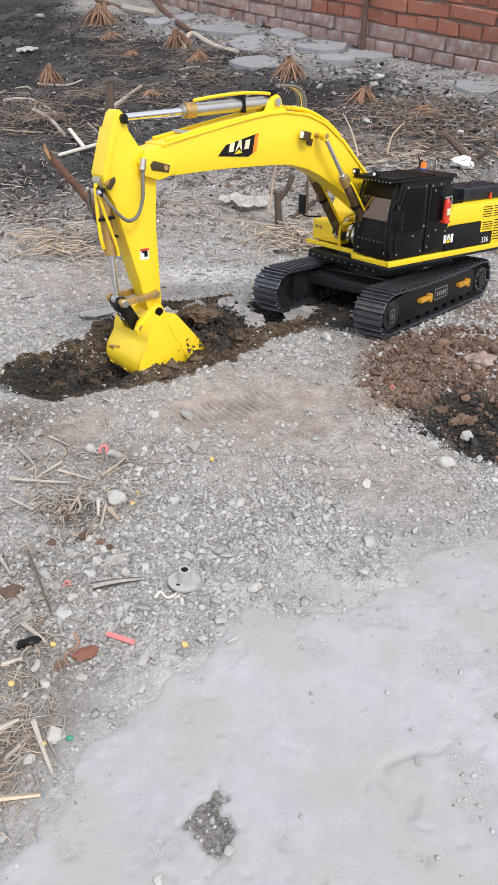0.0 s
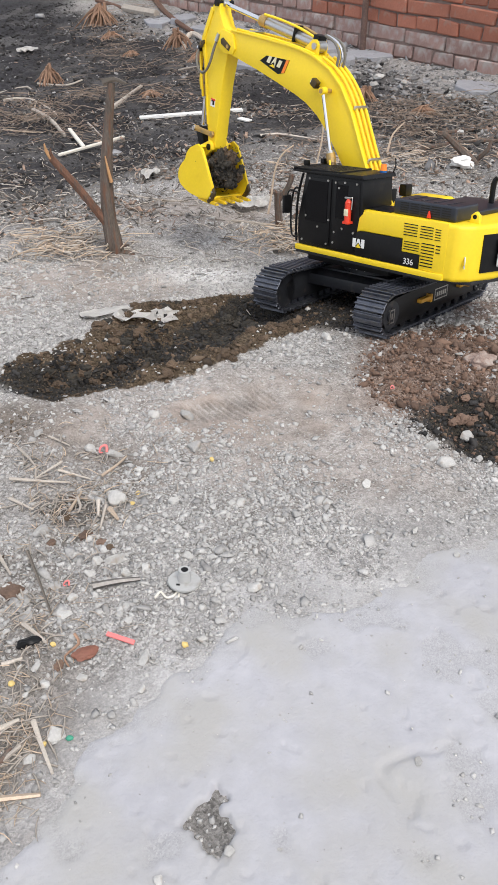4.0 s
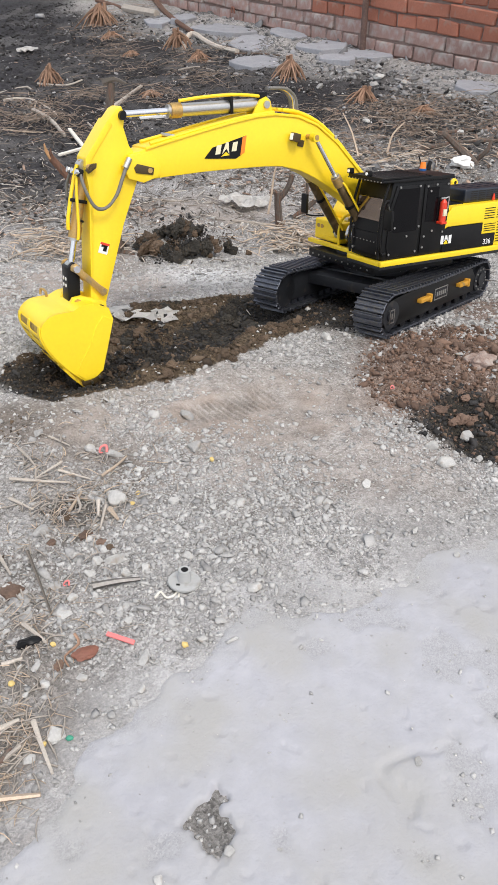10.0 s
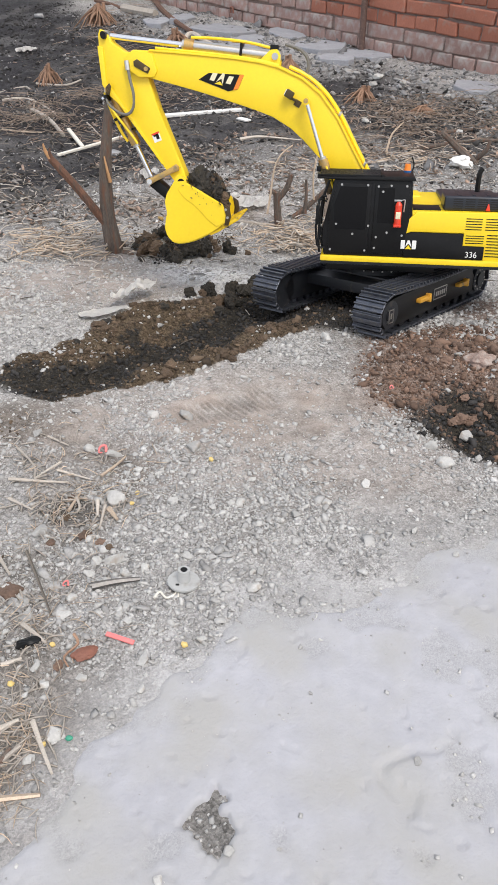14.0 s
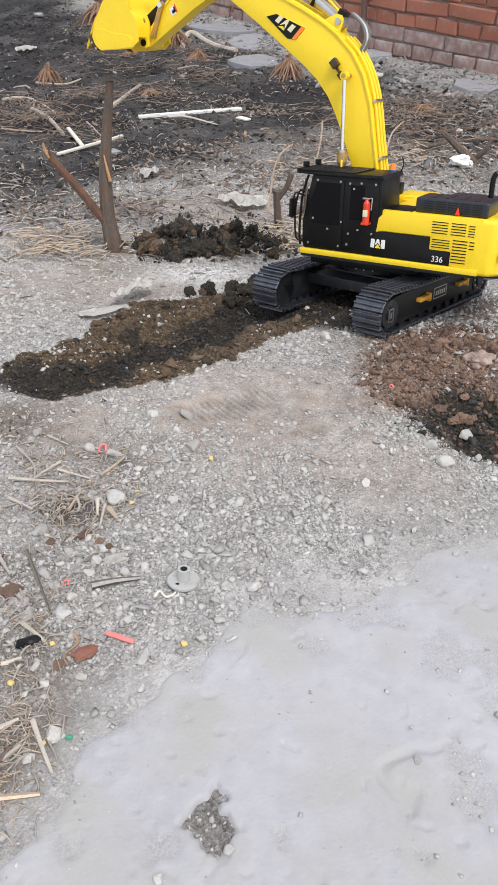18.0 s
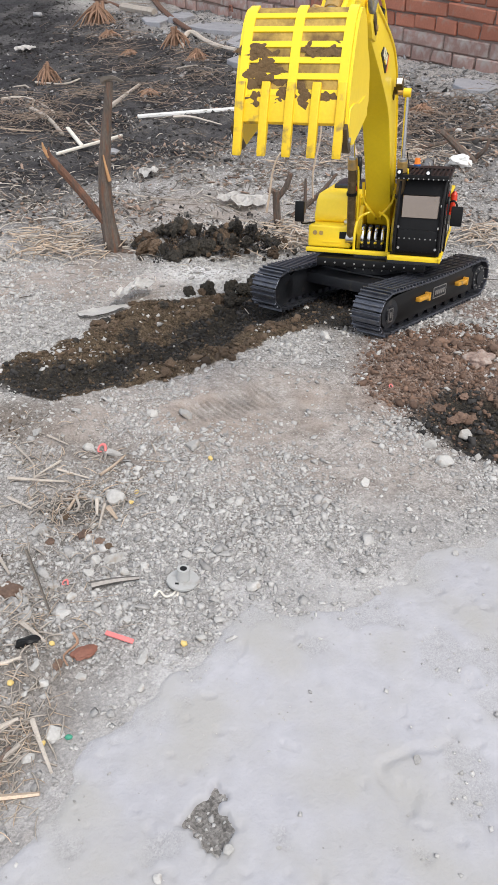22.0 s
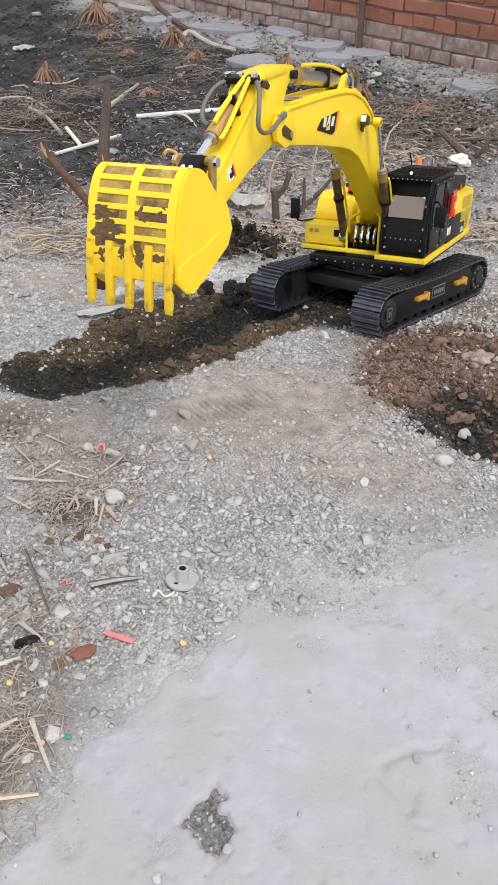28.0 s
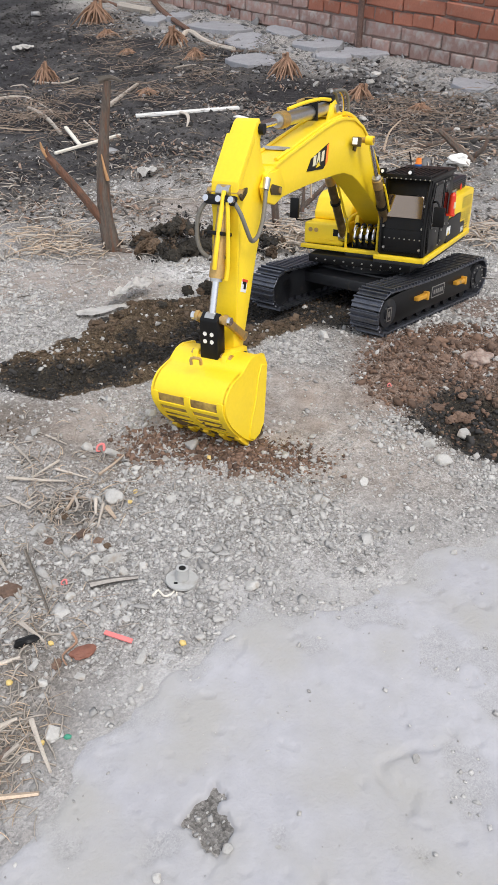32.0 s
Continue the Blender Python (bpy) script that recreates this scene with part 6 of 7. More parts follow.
strands("straw", 480, 1, cloud([(-0.72, 0.42, 0.07, 0.06, 4), (-0.14, 0.47, 0.06, 0.05, 3), (-0.09, 0.55, 0.05, 0.06, 2), (0.36, 0.5, 0.05, 0.05, 2), (0.2, 1.15, 0.16, 0.05, 3)]),
        0.07, 0.0016, STRAW, "tan dry straw lying in bunches", "straw", 0.012, 0.06, 0.25)
strands("straw", 420, 31, cloud([(-0.72, 0.42, 0.07, 0.06, 4), (-0.14, 0.47, 0.06, 0.05, 3), (-0.09, 0.55, 0.05, 0.06, 2), (0.36, 0.5, 0.05, 0.05, 2), (0.2, 1.15, 0.16, 0.05, 3)]),
        0.05, 0.0021, STALK, "pale broken straw lying in bunches", "straw", 0.012, 0.06, 0.25)
strands("straw", 1500, 2, cloud([(-0.689, 2.171, 0.1, 0.13, 4), (-0.944, 2.207, 0.08, 0.1, 3), (-1.079, 3.515, 0.09, 0.15, 3), (-0.978, 3.153, 0.08, 0.12, 3), (-0.533, 2.908, 0.08, 0.12, 3), (-0.45, 2.379, 0.08, 0.08, 2), (-1.16, 1.999, 0.12, 0.12, 4), (-1.128, 1.674, 0.1, 0.1, 4), (-1.044, 1.791, 0.08, 0.1, 3), (-0.872, 2.707, 0.12, 0.1, 2), (0.404, 1.719, 0.1, 0.1, 3), (0.306, 1.793, 0.12, 0.1, 2), (0.488, 1.495, 0.16, 0.14, 4), (0.098, 1.71, 0.1, 0.1, 2), (-0.034, 1.343, 0.14, 0.15, 3), (0.606, 1.745, 0.12, 0.12, 2), (-1.218, 3.958, 0.14, 0.2, 3), (-1.055, 4.665, 0.1, 0.2, 3), (0.264, 1.363, 0.14, 0.12, 4), (-0.93, 1.555, 0.1, 0.1, 2)]), 0.11, 0.0012, TANGLE, "brown dry stems matted on burnt soil", "straw", 0.012, 0.6, 0.8)
strands("litter", 2600, 3, cloud([(-0.6, 1.6, 0.5, 0.6, 4), (0.3, 1.3, 0.35, 0.4, 4), (-0.9, 0.9, 0.25, 0.3, 3), (-0.2, 0.9, 0.3, 0.25, 3), (-0.6, 2.6, 0.4, 0.4, 3)]), 0.05, 0.001, ASH_STRAW,
        "ashen bits of burnt stalk scattered on the soil", "litter", 0.005, 0.12)
strands("litter", 800, 4, cloud([(-0.2, 0.85, 0.3, 0.25, 3), (-0.9, 0.75, 0.2, 0.25, 3), (0.35, 1.2, 0.25, 0.3, 3), (-0.3, 1.6, 0.6, 0.5, 2), (-0.8, 0.45, 0.2, 0.15, 2)]), 0.045, 0.0012, STALK,
        "pale chips of straw on the grey ground", "litter", 0.005, 0.1)
strands("straw", 300, 5, cloud([(-0.46, -1.05, 0.02, 0.04, 2), (-0.456, -0.704, 0.035, 0.04, 3), (-0.484, -0.62, 0.05, 0.05, 2), (-0.45, -1.016, 0.016, 0.03, 3), (-0.468, -0.895, 0.03, 0.05, 2)]), 0.026, 0.0005, STRAW,
        "short dry straws among the gravel", "straw", 0.003, 0.8)


strands("litter", 520, 9, cloud([(-0.455, -1.04, 0.02, 0.045, 3), (-0.46, -0.7, 0.045, 0.03, 4), (-0.5, -0.6, 0.05, 0.04, 2), (-0.47, -0.98, 0.03, 0.07, 3), (-0.48, -0.86, 0.04, 0.05, 2)]), 0.021, 0.0008, STALK,
        "curled pale rootlets and chaff among the gravel", "litter", 0.003, 0.35)


def stick_thing(name, pts, r, mat, label, category, r_end=None, lift=0.0, seg=7):
    """A stalk, stick or root that lies on the ground, given in x, y."""
    path = [(p[0], p[1], (ground_z(p[0], p[1]) + r * 0.8 + lift) if len(p) == 2 else p[2]) for p in pts]
    o = Vector(path[0])
    bm = tube([Vector(p) - o for p in path], r, seg, k=1, r_end=r_end)
    return thing(name, bm, mat, label, category, m=Matrix.Translation(o))


# snapped sapling with its broken branch
post = stick_thing("sapling_stump", [(-0.583, 0.39, -0.09), (-0.589, 0.39, -0.02), (-0.594, 0.39, 0.04), (-0.588, 0.39, 0.145), (-0.573, 0.39, 0.244), (-0.558, 0.39, 0.33)], 0.024, BARK,
                   "snapped grey sapling trunk with a broken branch", "tree stump", 0.008, seg=9)
o = Vector((-0.583, 0.39, -0.09))
part("branch", tube([Vector(p) - o for p in [(-0.6, 0.385, 0.02), (-0.645, 0.375, 0.092), (-0.689, 0.365, 0.155), (-0.705, 0.36, 0.178)]], 0.0105, 9, k=1, r_end=0.008), RED_BARK, post, "reddish brown broken branch")
part("split_end", tube([Vector(p) - o for p in [(-0.7, 0.361, 0.17), (-0.712, 0.357, 0.192), (-0.714, 0.353, 0.21)]], 0.007, 5, k=1, r_end=0.0015), WOOD, post, "raw orange split wood")
part("splinter", tube([Vector(p) - o for p in [(-0.698, 0.361, 0.168), (-0.703, 0.355, 0.19), (-0.7, 0.353, 0.2)]], 0.006, 5, k=1, r_end=0.001), RED_BARK, post)
part("split_scar", tube([Vector(p) - o for p in [(-0.576, 0.375, 0.12), (-0.581, 0.374, 0.15), (-0.585, 0.376, 0.178)]], 0.0048, 5, k=1, r_end=0.0015), WOOD, post, "raw orange split wood")
part("dead_leaf", tube([Vector(p) - o for p in [(-0.575, 0.39, 0.33), (-0.55, 0.385, 0.338), (-0.525, 0.38, 0.33)]], 0.008, 5, k=1, r_end=0.002), ASH_STRAW, post)
for dx, dy in ((-0.05, -0.03), (0.06, -0.02), (0.03, 0.06), (-0.03, 0.06)):
    part("root", tube([(0, 0, 0.03), (dx * 0.6, dy * 0.6, 0.035), (dx * 1.3, dy * 1.3, 0.01)], 0.01, 6, k=1, r_end=0.003), BARK, post)
stub = stick_thing("forked_stump", [(-0.17, 0.62, -0.1), (-0.178, 0.62, -0.02), (-0.181, 0.62, 0.022)], 0.011, BARK, "short forked grey stump with a dry vine", "tree stump", 0.0085, seg=8)
o = Vector((-0.17, 0.62, -0.1))
part("fork", tube([Vector(p) - o for p in [(-0.179, 0.62, 0.0), (-0.155, 0.62, 0.032), (-0.143, 0.62, 0.068)]], 0.008, 7, k=1, r_end=0.007), BARK, stub)
part("fork", tube([Vector(p) - o for p in [(-0.181, 0.62, 0.01), (-0.19, 0.62, 0.024), (-0.2, 0.615, 0.018)]], 0.007, 6, k=1, r_end=0.006), BARK, stub)
part("vine", tube([Vector(p) - o for p in [(-0.205, 0.6, -0.03), (-0.197, 0.61, 0.02), (-0.189, 0.62, 0.08), (-0.172, 0.62, 0.118), (-0.143, 0.62, 0.142)]], 0.003, 6, k=1, r_end=0.002), STRAW, stub)
part("vine", tube([Vector(p) - o for p in [(-0.08, 0.63, 0.0), (-0.085, 0.62, 0.07), (-0.072, 0.62, 0.15), (-0.07, 0.62, 0.2)]], 0.0025, 6, k=1, r_end=0.002), STRAW, stub)
stick_thing("branch", [(-0.132, 0.67, -0.065), (-0.09, 0.67, -0.03), (-0.05, 0.67, 0.01), (-0.016, 0.67, 0.054)], 0.009, BARK, "dark crooked branch lying on the straw", "branch", 0.004)
stick_thing("branch", [(-0.1, 0.66, -0.05), (-0.098, 0.67, 0.0), (-0.1, 0.67, 0.04)], 0.006, BARK, "dark crooked branch lying on the straw", "branch", 0.003)
stick_thing("branch", [(0.53, 1.1, -0.115), (0.477, 1.1, -0.045), (0.415, 1.1, 0.01), (0.353, 1.1, 0.06)], 0.02, BARK, "charred crooked branch behind the machine", "branch", 0.008)
stick_thing("branch", [(0.47, 1.12, -0.09), (0.48, 1.12, -0.03), (0.501, 1.1, 0.005), (0.51, 1.1, 0.04)], 0.012, BARK, "charred crooked branch behind the machine", "branch", 0.005)
stick_thing("branch", [(0.3, 1.25), (0.5, 1.3), (0.7, 1.28)], 0.008, BARK, "grey branch lying flat on the ground", "branch", 0.004)
stick_thing("branch", [(-0.988, 5.007), (-0.848, 4.374), (-0.722, 3.898), (-0.601, 3.498)], 0.02, RED_BARK, "thick brown dead branch by the wall", "branch", 0.012)
stick_thing("branch", [(-1.138, 4.546), (-1.016, 4.351), (-0.88, 4.209)], 0.026, STALK, "short pale log lying by the wall", "log", 0.026)
stick_thing("branch", [(-1.415, 5.034), (-1.276, 4.81), (-1.087, 4.461)], 0.014, RED_BARK, "brown dead branch by the wall", "branch", 0.01)
stick_thing("root", [(-0.627, 3.183), (-0.632, 3.339), (-0.613, 3.432), (-0.574, 3.424), (-0.507, 3.263), (-0.423, 3.093), (-0.33, 2.944)], 0.014, STALK, "pale bent root lying on burnt soil", "root", 0.013)
stick_thing("pipe", [(-0.832, 4.847), (-0.654, 4.6), (-0.488, 4.372), (-0.377, 4.155)], 0.02, DARK_PIPE, "dark pipe lying along the foot of the wall", "pipe", 0.02)
stick_thing("branch", [(-0.831, 1.953), (-0.802, 2.091), (-0.759, 2.345)], 0.011, STALK, "pale dry branch on burnt soil", "branch", 0.007)
stick_thing("stalk", [(-1.417, 2.347), (-1.31, 2.439), (-1.242, 2.264)], 0.005, STALK, "bent dry stalk on burnt soil", "stalk", 0.004)
stick_thing("stalk", [(-1.317, 2.069), (-1.263, 2.123), (-1.179, 2.081), (-1.042, 1.836)], 0.006, STALK, "bent dry stalk on burnt soil", "stalk", 0.004)
stick_thing("stalk", [(-1.136, 1.845), (-1.036, 1.702), (-0.943, 1.514)], 0.009, STALK, "flattened pale stalk on burnt soil", "stalk", 0.007)
stick_thing("stalk", [(-1.208, 1.645), (-1.105, 1.582), (-1.017, 1.568)], 0.004, STRAW, "thin dry stalk on burnt soil", "stalk", 0.003)
stick_thing("stalk", [(-1.272, 2.483), (-1.133, 2.457), (-1.061, 2.505)], 0.005, STALK, "thin dry stalk on burnt soil", "stalk", 0.004)
stick_thing("stalk", [(-1.247, 2.264), (-1.177, 2.05), (-1.138, 1.864)], 0.004, STRAW, "thin brown stalk on burnt soil", "stalk", 0.003)
stick_thing("stalk", [(-0.344, 2.933), (-0.227, 2.923), (-0.113, 2.86)], 0.005, BARK, "thin grey stick before the flagstones", "stalk", 0.004)
stick_thing("stalk", [(-0.615, 2.651), (-0.52, 2.677), (-0.434, 2.61)], 0.004, STALK, "thin pale stalk on burnt soil", "stalk", 0.003)
stick_thing("stalk", [(-0.903, 1.763), (-0.826, 1.571), (-0.78, 1.478)], 0.004, STALK, "thin pale stalk on burnt soil", "stalk", 0.003)
stick_thing("branch", [(0.416, 1.438), (0.542, 1.465), (0.64, 1.437)], 0.008, BARK, "grey branch lying flat on the ground", "branch", 0.005)
stick_thing("stalk", [(-0.66, 0.86), (-0.5, 0.83), (-0.36, 0.82), (-0.28, 0.72)], 0.0035, STALK, "thin pale stalk on the grey ground", "stalk", 0.002)
stick_thing("stalk", [(-0.3, 0.64), (-0.17, 0.63)], 0.005, STALK, "straight pale stick on the ground", "stalk", 0.005)
stick_thing("stalk", [(0.1, 1.15, -0.03), (0.08, 1.22, 0.03), (0.05, 1.26, 0.08)], 0.004, STRAW, "upright dry straw behind the machine", "stalk", 0.002)
stick_thing("stalk", [(0.2, 1.2, -0.03), (0.22, 1.24, 0.02), (0.26, 1.27, 0.05)], 0.004, STRAW, "upright dry straw behind the machine", "stalk", 0.002)


def strip(name, a, b, wide, thick, mat, label, category, lift=0.006):
    a, b = Vector((*a, ground_z(*a) + lift)), Vector((*b, ground_z(*b) + lift))
    ln = (b - a).length
    bm = box(0, ln, -wide / 2, wide / 2, -thick / 2, thick / 2, min(thick, wide) * 0.2, 1, k=1)
    return thing(name, bm, mat, label, category, m=Matrix.Translation(a) @ (b - a).to_track_quat("X", "Z").to_matrix().to_4x4())


strip("lath", (-0.696, 1.761), (-0.289, 1.859), 0.022, 0.012, WHITE, "white painted lath lying on burnt soil", "lath", 0.012)
strip("lath", (-0.908, 1.243), (-0.722, 1.502), 0.012, 0.009, PALE_WOOD, "pale wooden lath on burnt soil", "lath", 0.01)
strip("lath", (-0.931, 1.552), (-0.838, 1.335), 0.014, 0.009, PALE_WOOD, "pale wooden lath crossing another", "lath", 0.02)
strip("chip", (-0.3, 1.72), (-0.26, 1.68), 0.03, 0.006, WHITE, "white chip of board on burnt soil", "chip")


def scrap(name, pts, mat, label, category, crumple=0.02, seed=1, lift=0.01):
    """A crumpled piece of film or leaf, a little thick."""
    bm = bmesh.new()
    n = 14
    (ax, ay), (bx, by), wide = pts
    a, way = Vector((ax, ay)), Vector((bx - ax, by - ay))
    across = Vector((-way.y, way.x)).normalized() * wide
    grid = []
    r = random.Random(seed)
    for i in range(n):
        row = []
        for j in range(7):
            s, t = i / (n - 1), j / 6 - 0.5
            edge = 1 - 0.5 * abs(2 * s - 1) ** 2 + 0.3 * noise.noise((s * 4, seed, 0))
            p = a + way * s + across * t * edge
            z = ground_z(p.x, p.y) + lift + crumple * (0.6 + noise.noise((p.x * 45, p.y * 45, seed)) + 0.6 * noise.noise((p.x * 110, p.y * 110, seed)))
            row.append(bm.verts.new((p.x, p.y, max(z, ground_z(p.x, p.y) + 0.002))))
        grid.append(row)
    for i in range(n - 1):
        for j in range(6):
            bm.faces.new((grid[i][j], grid[i + 1][j], grid[i + 1][j + 1], grid[i][j + 1]))
    bmesh.ops.solidify(bm, geom=bm.faces, thickness=0.0015)
    return thing(name, bm, mat, label, category, smooth=False)


film = scrap("plastic_film", ((-0.57, -0.115), (-0.485, -0.07), 0.05), FILM, "crumpled dusty grey plastic film beside the trench", "film", 0.003, 2, 0.006)
film_flap = scrap("flap", ((-0.505, -0.07), (-0.455, 0.065), 0.05), FILM, "", "", 0.012, 12, 0.02)
film_flap.parent = film
scrap("plastic_film", ((-0.34, 0.8), (-0.2, 0.76), 0.08), FILM, "crumpled pale plastic film on the ground", "film", 0.02, 4)
scrap("plastic_film", ((-0.6, 1.02), (-0.54, 1.03), 0.07), FILM, "small crumpled pale plastic scrap", "film", 0.02, 6)
scrap("ash_patch", ((-1.552, 3.219), (-1.438, 3.229), 0.1), FILM, "pale grey clump of ash on burnt soil", "ash", 0.015, 8)
chunk = thing("foam_chunk", lump(0.03, 0.9, 3, 93, (1.15, 0.7, 0.5)), WHITE, "white chunk of foam lying behind the machine", "foam", smooth=False, m=pose(0.41, 1.05, ground_z(0.41, 1.05) + 0.02, 0, 8, 20))

# the leaf that the wind shifts
leaf_bm = tube([(-0.11, 0.0, 0.0), (-0.05, 0.012, 0.012), (0.02, 0.004, 0.006), (0.11, -0.02, 0.0)], 0.011, 6, k=1, r_end=0.003)
bmesh.ops.scale(leaf_bm, vec=(1, 1, 0.5), verts=leaf_bm.verts)
dry_leaf = thing("dry_leaf", leaf_bm, STALK, "pale dry leaf blade that the wind shifts over burnt soil", "leaf")

# ---------------------------------------------------------------- small scraps in the foreground
x, y = -0.318, -0.831
cap_bm = rod((0, 0, 0), (0, 0, 0.0022), 0.0172, 32, k=1)
cap = thing("plastic_flange", cap_bm, PLASTIC, "grey plastic flange with a short spout on the gravel", "flange", m=pose(x, y, ground_z(x, y) + 0.0045, -7, 3, 0))
spout = rod((0, 0.001, 0.002), (0, 0.001, 0.016), 0.0072, 24, 0.0066, k=1)
part("spout", spout, PLASTIC, cap)
# no hollows are cut: black pieces paint the shade of bore and notch
part("spout_bore", rod((0, 0.001, 0.0145), (0, 0.001, 0.0163), 0.0038, 20, k=1), BLACK, cap)
part("notch", box(-0.008, -0.004, -0.009, -0.006, 0.0022, 0.0028, 0.0003, 1, k=1), BLACK, cap)
for i, (x, y) in enumerate([(-0.311, -0.913), (-0.468, -0.96), (-0.425, -1.021), (-0.391, -0.7), (-0.387, -0.678), (-0.299, -0.606), (-0.439, -0.916)]):
    thing("maize_kernel", lump(0.0037 if i != 6 else 0.003, 0.3, 2, 120 + i, (1, 0.85, 0.65)), MAIZE, "yellow maize kernel on the gravel", "kernel", "spilt maize", m=pose(x, y, ground_z(x, y) + 0.0035, 10, 20, i * 60))
x, y = -0.374, -0.91
tag = box(-0.015, 0.015, -0.0025, 0.0025, -0.0012, 0.0012, 0.001, 2, k=1)
thing("plastic_strip", tag, PINK, "flat pink plastic strip on the gravel", "strip", m=pose(x, y, ground_z(x, y) + 0.006, 8, 4, -18))
for x, y, s in ((-0.445, -0.584, 0.0065), (-0.032, -0.409, 0.0035), (-0.443, -0.833, 0.0035)):
    ring_ = tube([(s, 0, 0), (0, s, s * 0.5), (-s * 0.5, 0.1 * s, s * 0.8), (-s * 0.2, -s * 0.9, 0.002), (s * 0.4, -s * 0.5, 0.001)], s * 0.32, 6, k=1, r_end=s * 0.15)
    thing("plastic_scrap", ring_, PINK, "twisted pink plastic scrap on the gravel", "scrap", m=pose(x, y, ground_z(x, y) + 0.004, 20, 0, x * 900))
x, y = -0.406, -0.926
thing("bark_piece", lump(0.0115, 0.35, 3, 61, (1.1, 0.65, 0.4)), RUST, "reddish brown flake of bark on the gravel", "bark", smooth=False, m=pose(x, y, ground_z(x, y) + 0.005, 0, 12, 35))
x, y = -0.403, -1.016
thing("green_bead", lump(0.0035, 0.25, 2, 62, (1, 0.7, 0.6)), GREEN, "small green plastic bit by the slab", "bead", m=pose(x, y, ground_z(x, y) + 0.004))
x, y = -0.463, -0.916
thing("charcoal", lump(0.010, 0.35, 3, 63, (1.2, 0.55, 0.5)), BLACK, "black piece of charcoal on the gravel", "charcoal", smooth=False, m=pose(x, y, ground_z(x, y) + 0.004, 0, 0, 20))
stick_thing("worm_cast", [(-0.347, -0.853), (-0.342, -0.844), (-0.335, -0.852), (-0.328, -0.849), (-0.323, -0.842), (-0.322, -0.852)], 0.0014, PALE_WOOD, "curly pale root bit on the gravel", "root", 0.001, 0.001)
for pts, r, mat_, label in (
        ([(-0.439, -0.998), (-0.425, -1.024), (-0.41, -1.05)], 0.0019, STALK, "split pale stalk at the edge of the slab"),
        ([(-0.479, -1.076), (-0.448, -1.072), (-0.415, -1.069)], 0.0026, STRAW, "tan dry blade at the edge of the slab"),
        ([(-0.471, -1.056), (-0.443, -1.024)], 0.0026, STALK, "pale dry stalk at the edge of the slab"),
        ([(-0.496, -0.786), (-0.472, -0.832), (-0.448, -0.88)], 0.0015, ASH_STRAW, "thin grey stick on the gravel"),
        ([(-0.474, -0.892), (-0.459, -0.905), (-0.445, -0.916)], 0.002, STALK, "pale split stick on the gravel"),
        ([(-0.414, -0.84), (-0.39, -0.833), (-0.365, -0.828)], 0.0032, LEAF_GREY, "flat grey wood sliver on the gravel"),
        ([(-0.42, -0.905), (-0.414, -0.916), (-0.425, -0.929), (-0.419, -0.94)], 0.0012, ROOT_TAN, "thin brown twig on the gravel"),
        ([(-0.559, -0.584), (-0.529, -0.62), (-0.52, -0.652)], 0.0013, STALK, "thin pale stalk on the gravel"),
        ([(-0.554, -0.648), (-0.51, -0.657), (-0.476, -0.655)], 0.0018, STALK, "pale dry root on the gravel"),
        ([(-0.495, -0.611), (-0.52, -0.648)], 0.0014, STALK, "thin pale stalk on the gravel"),
        ([(-0.496, -0.629), (-0.452, -0.646)], 0.0014, STALK, "thin pale stalk on the gravel"),
        ([(-0.461, -0.685), (-0.453, -0.704), (-0.454, -0.716)], 0.0016, STALK, "curved pale root on the gravel"),
        ([(-0.433, -0.694), (-0.428, -0.723)], 0.002, STALK, "short pale stalk on the gravel"),
        ([(-0.422, -0.704), (-0.422, -0.747)], 0.0016, STALK, "short pale stalk on the gravel"),
        ([(-0.416, -0.713), (-0.403, -0.733)], 0.0026, STRAW, "hollow tan stem piece on the gravel"),
        ([(-0.48, -1.097), (-0.465, -1.062), (-0.451, -1.027)], 0.003, BARK, "dark stick at the edge of the slab"),
        ([(-0.466, -1.008), (-0.452, -0.997)], 0.002, STALK, "short pale stalk at the edge of the slab"),
        ([(-0.526, -0.793), (-0.505, -0.823)], 0.0018, STALK, "short pale stalk on the gravel"),
        ([(-0.544, -0.686), (-0.508, -0.712)], 0.0016, STALK, "short pale stalk on the gravel"),
        ([(-0.465, -0.712), (-0.458, -0.675)], 0.0016, STRAW, "short tan stalk on the gravel"),
        ([(-0.438, -0.641), (-0.42, -0.62), (-0.412, -0.6)], 0.0016, STRAW, "bent tan stalk on the gravel"),
        ([(-0.482, -0.941), (-0.464, -0.934)], 0.0018, STALK, "short pale stalk on the gravel"),
        ([(-0.524, -0.558), (-0.492, -0.576)], 0.0012, STALK, "thin pale stalk on the gravel")):
    stick_thing("stalk", pts, r * 1.4, mat_, label, "stalk", r * 0.7, 0.003, 6)
for i, (x, y, r) in enumerate(((-0.423, -0.814, 0.0075), (-0.437, -0.878, 0.0082), (-0.474, -0.88, 0.0078), (-0.381, -0.874, 0.0055), (-0.371, -0.883, 0.006), (-0.455, -0.833, 0.0075),
                               (-0.505, -0.843, 0.01), (-0.363, -0.805, 0.0066), (-0.318, -0.787, 0.0066), (-0.393, -0.628, 0.006), (-0.417, -1.01, 0.009), (-0.435, -1.034, 0.0066),
                               (-0.439, -0.957, 0.0066), (-0.405, -0.95, 0.0055), (-0.348, -0.964, 0.005), (-0.48, -0.857, 0.005), (-0.4, -0.827, 0.005))):
    stone_at(x, y, r, 240 + i, (1, 0.85, 0.5), label="grey flat stone among the litter")
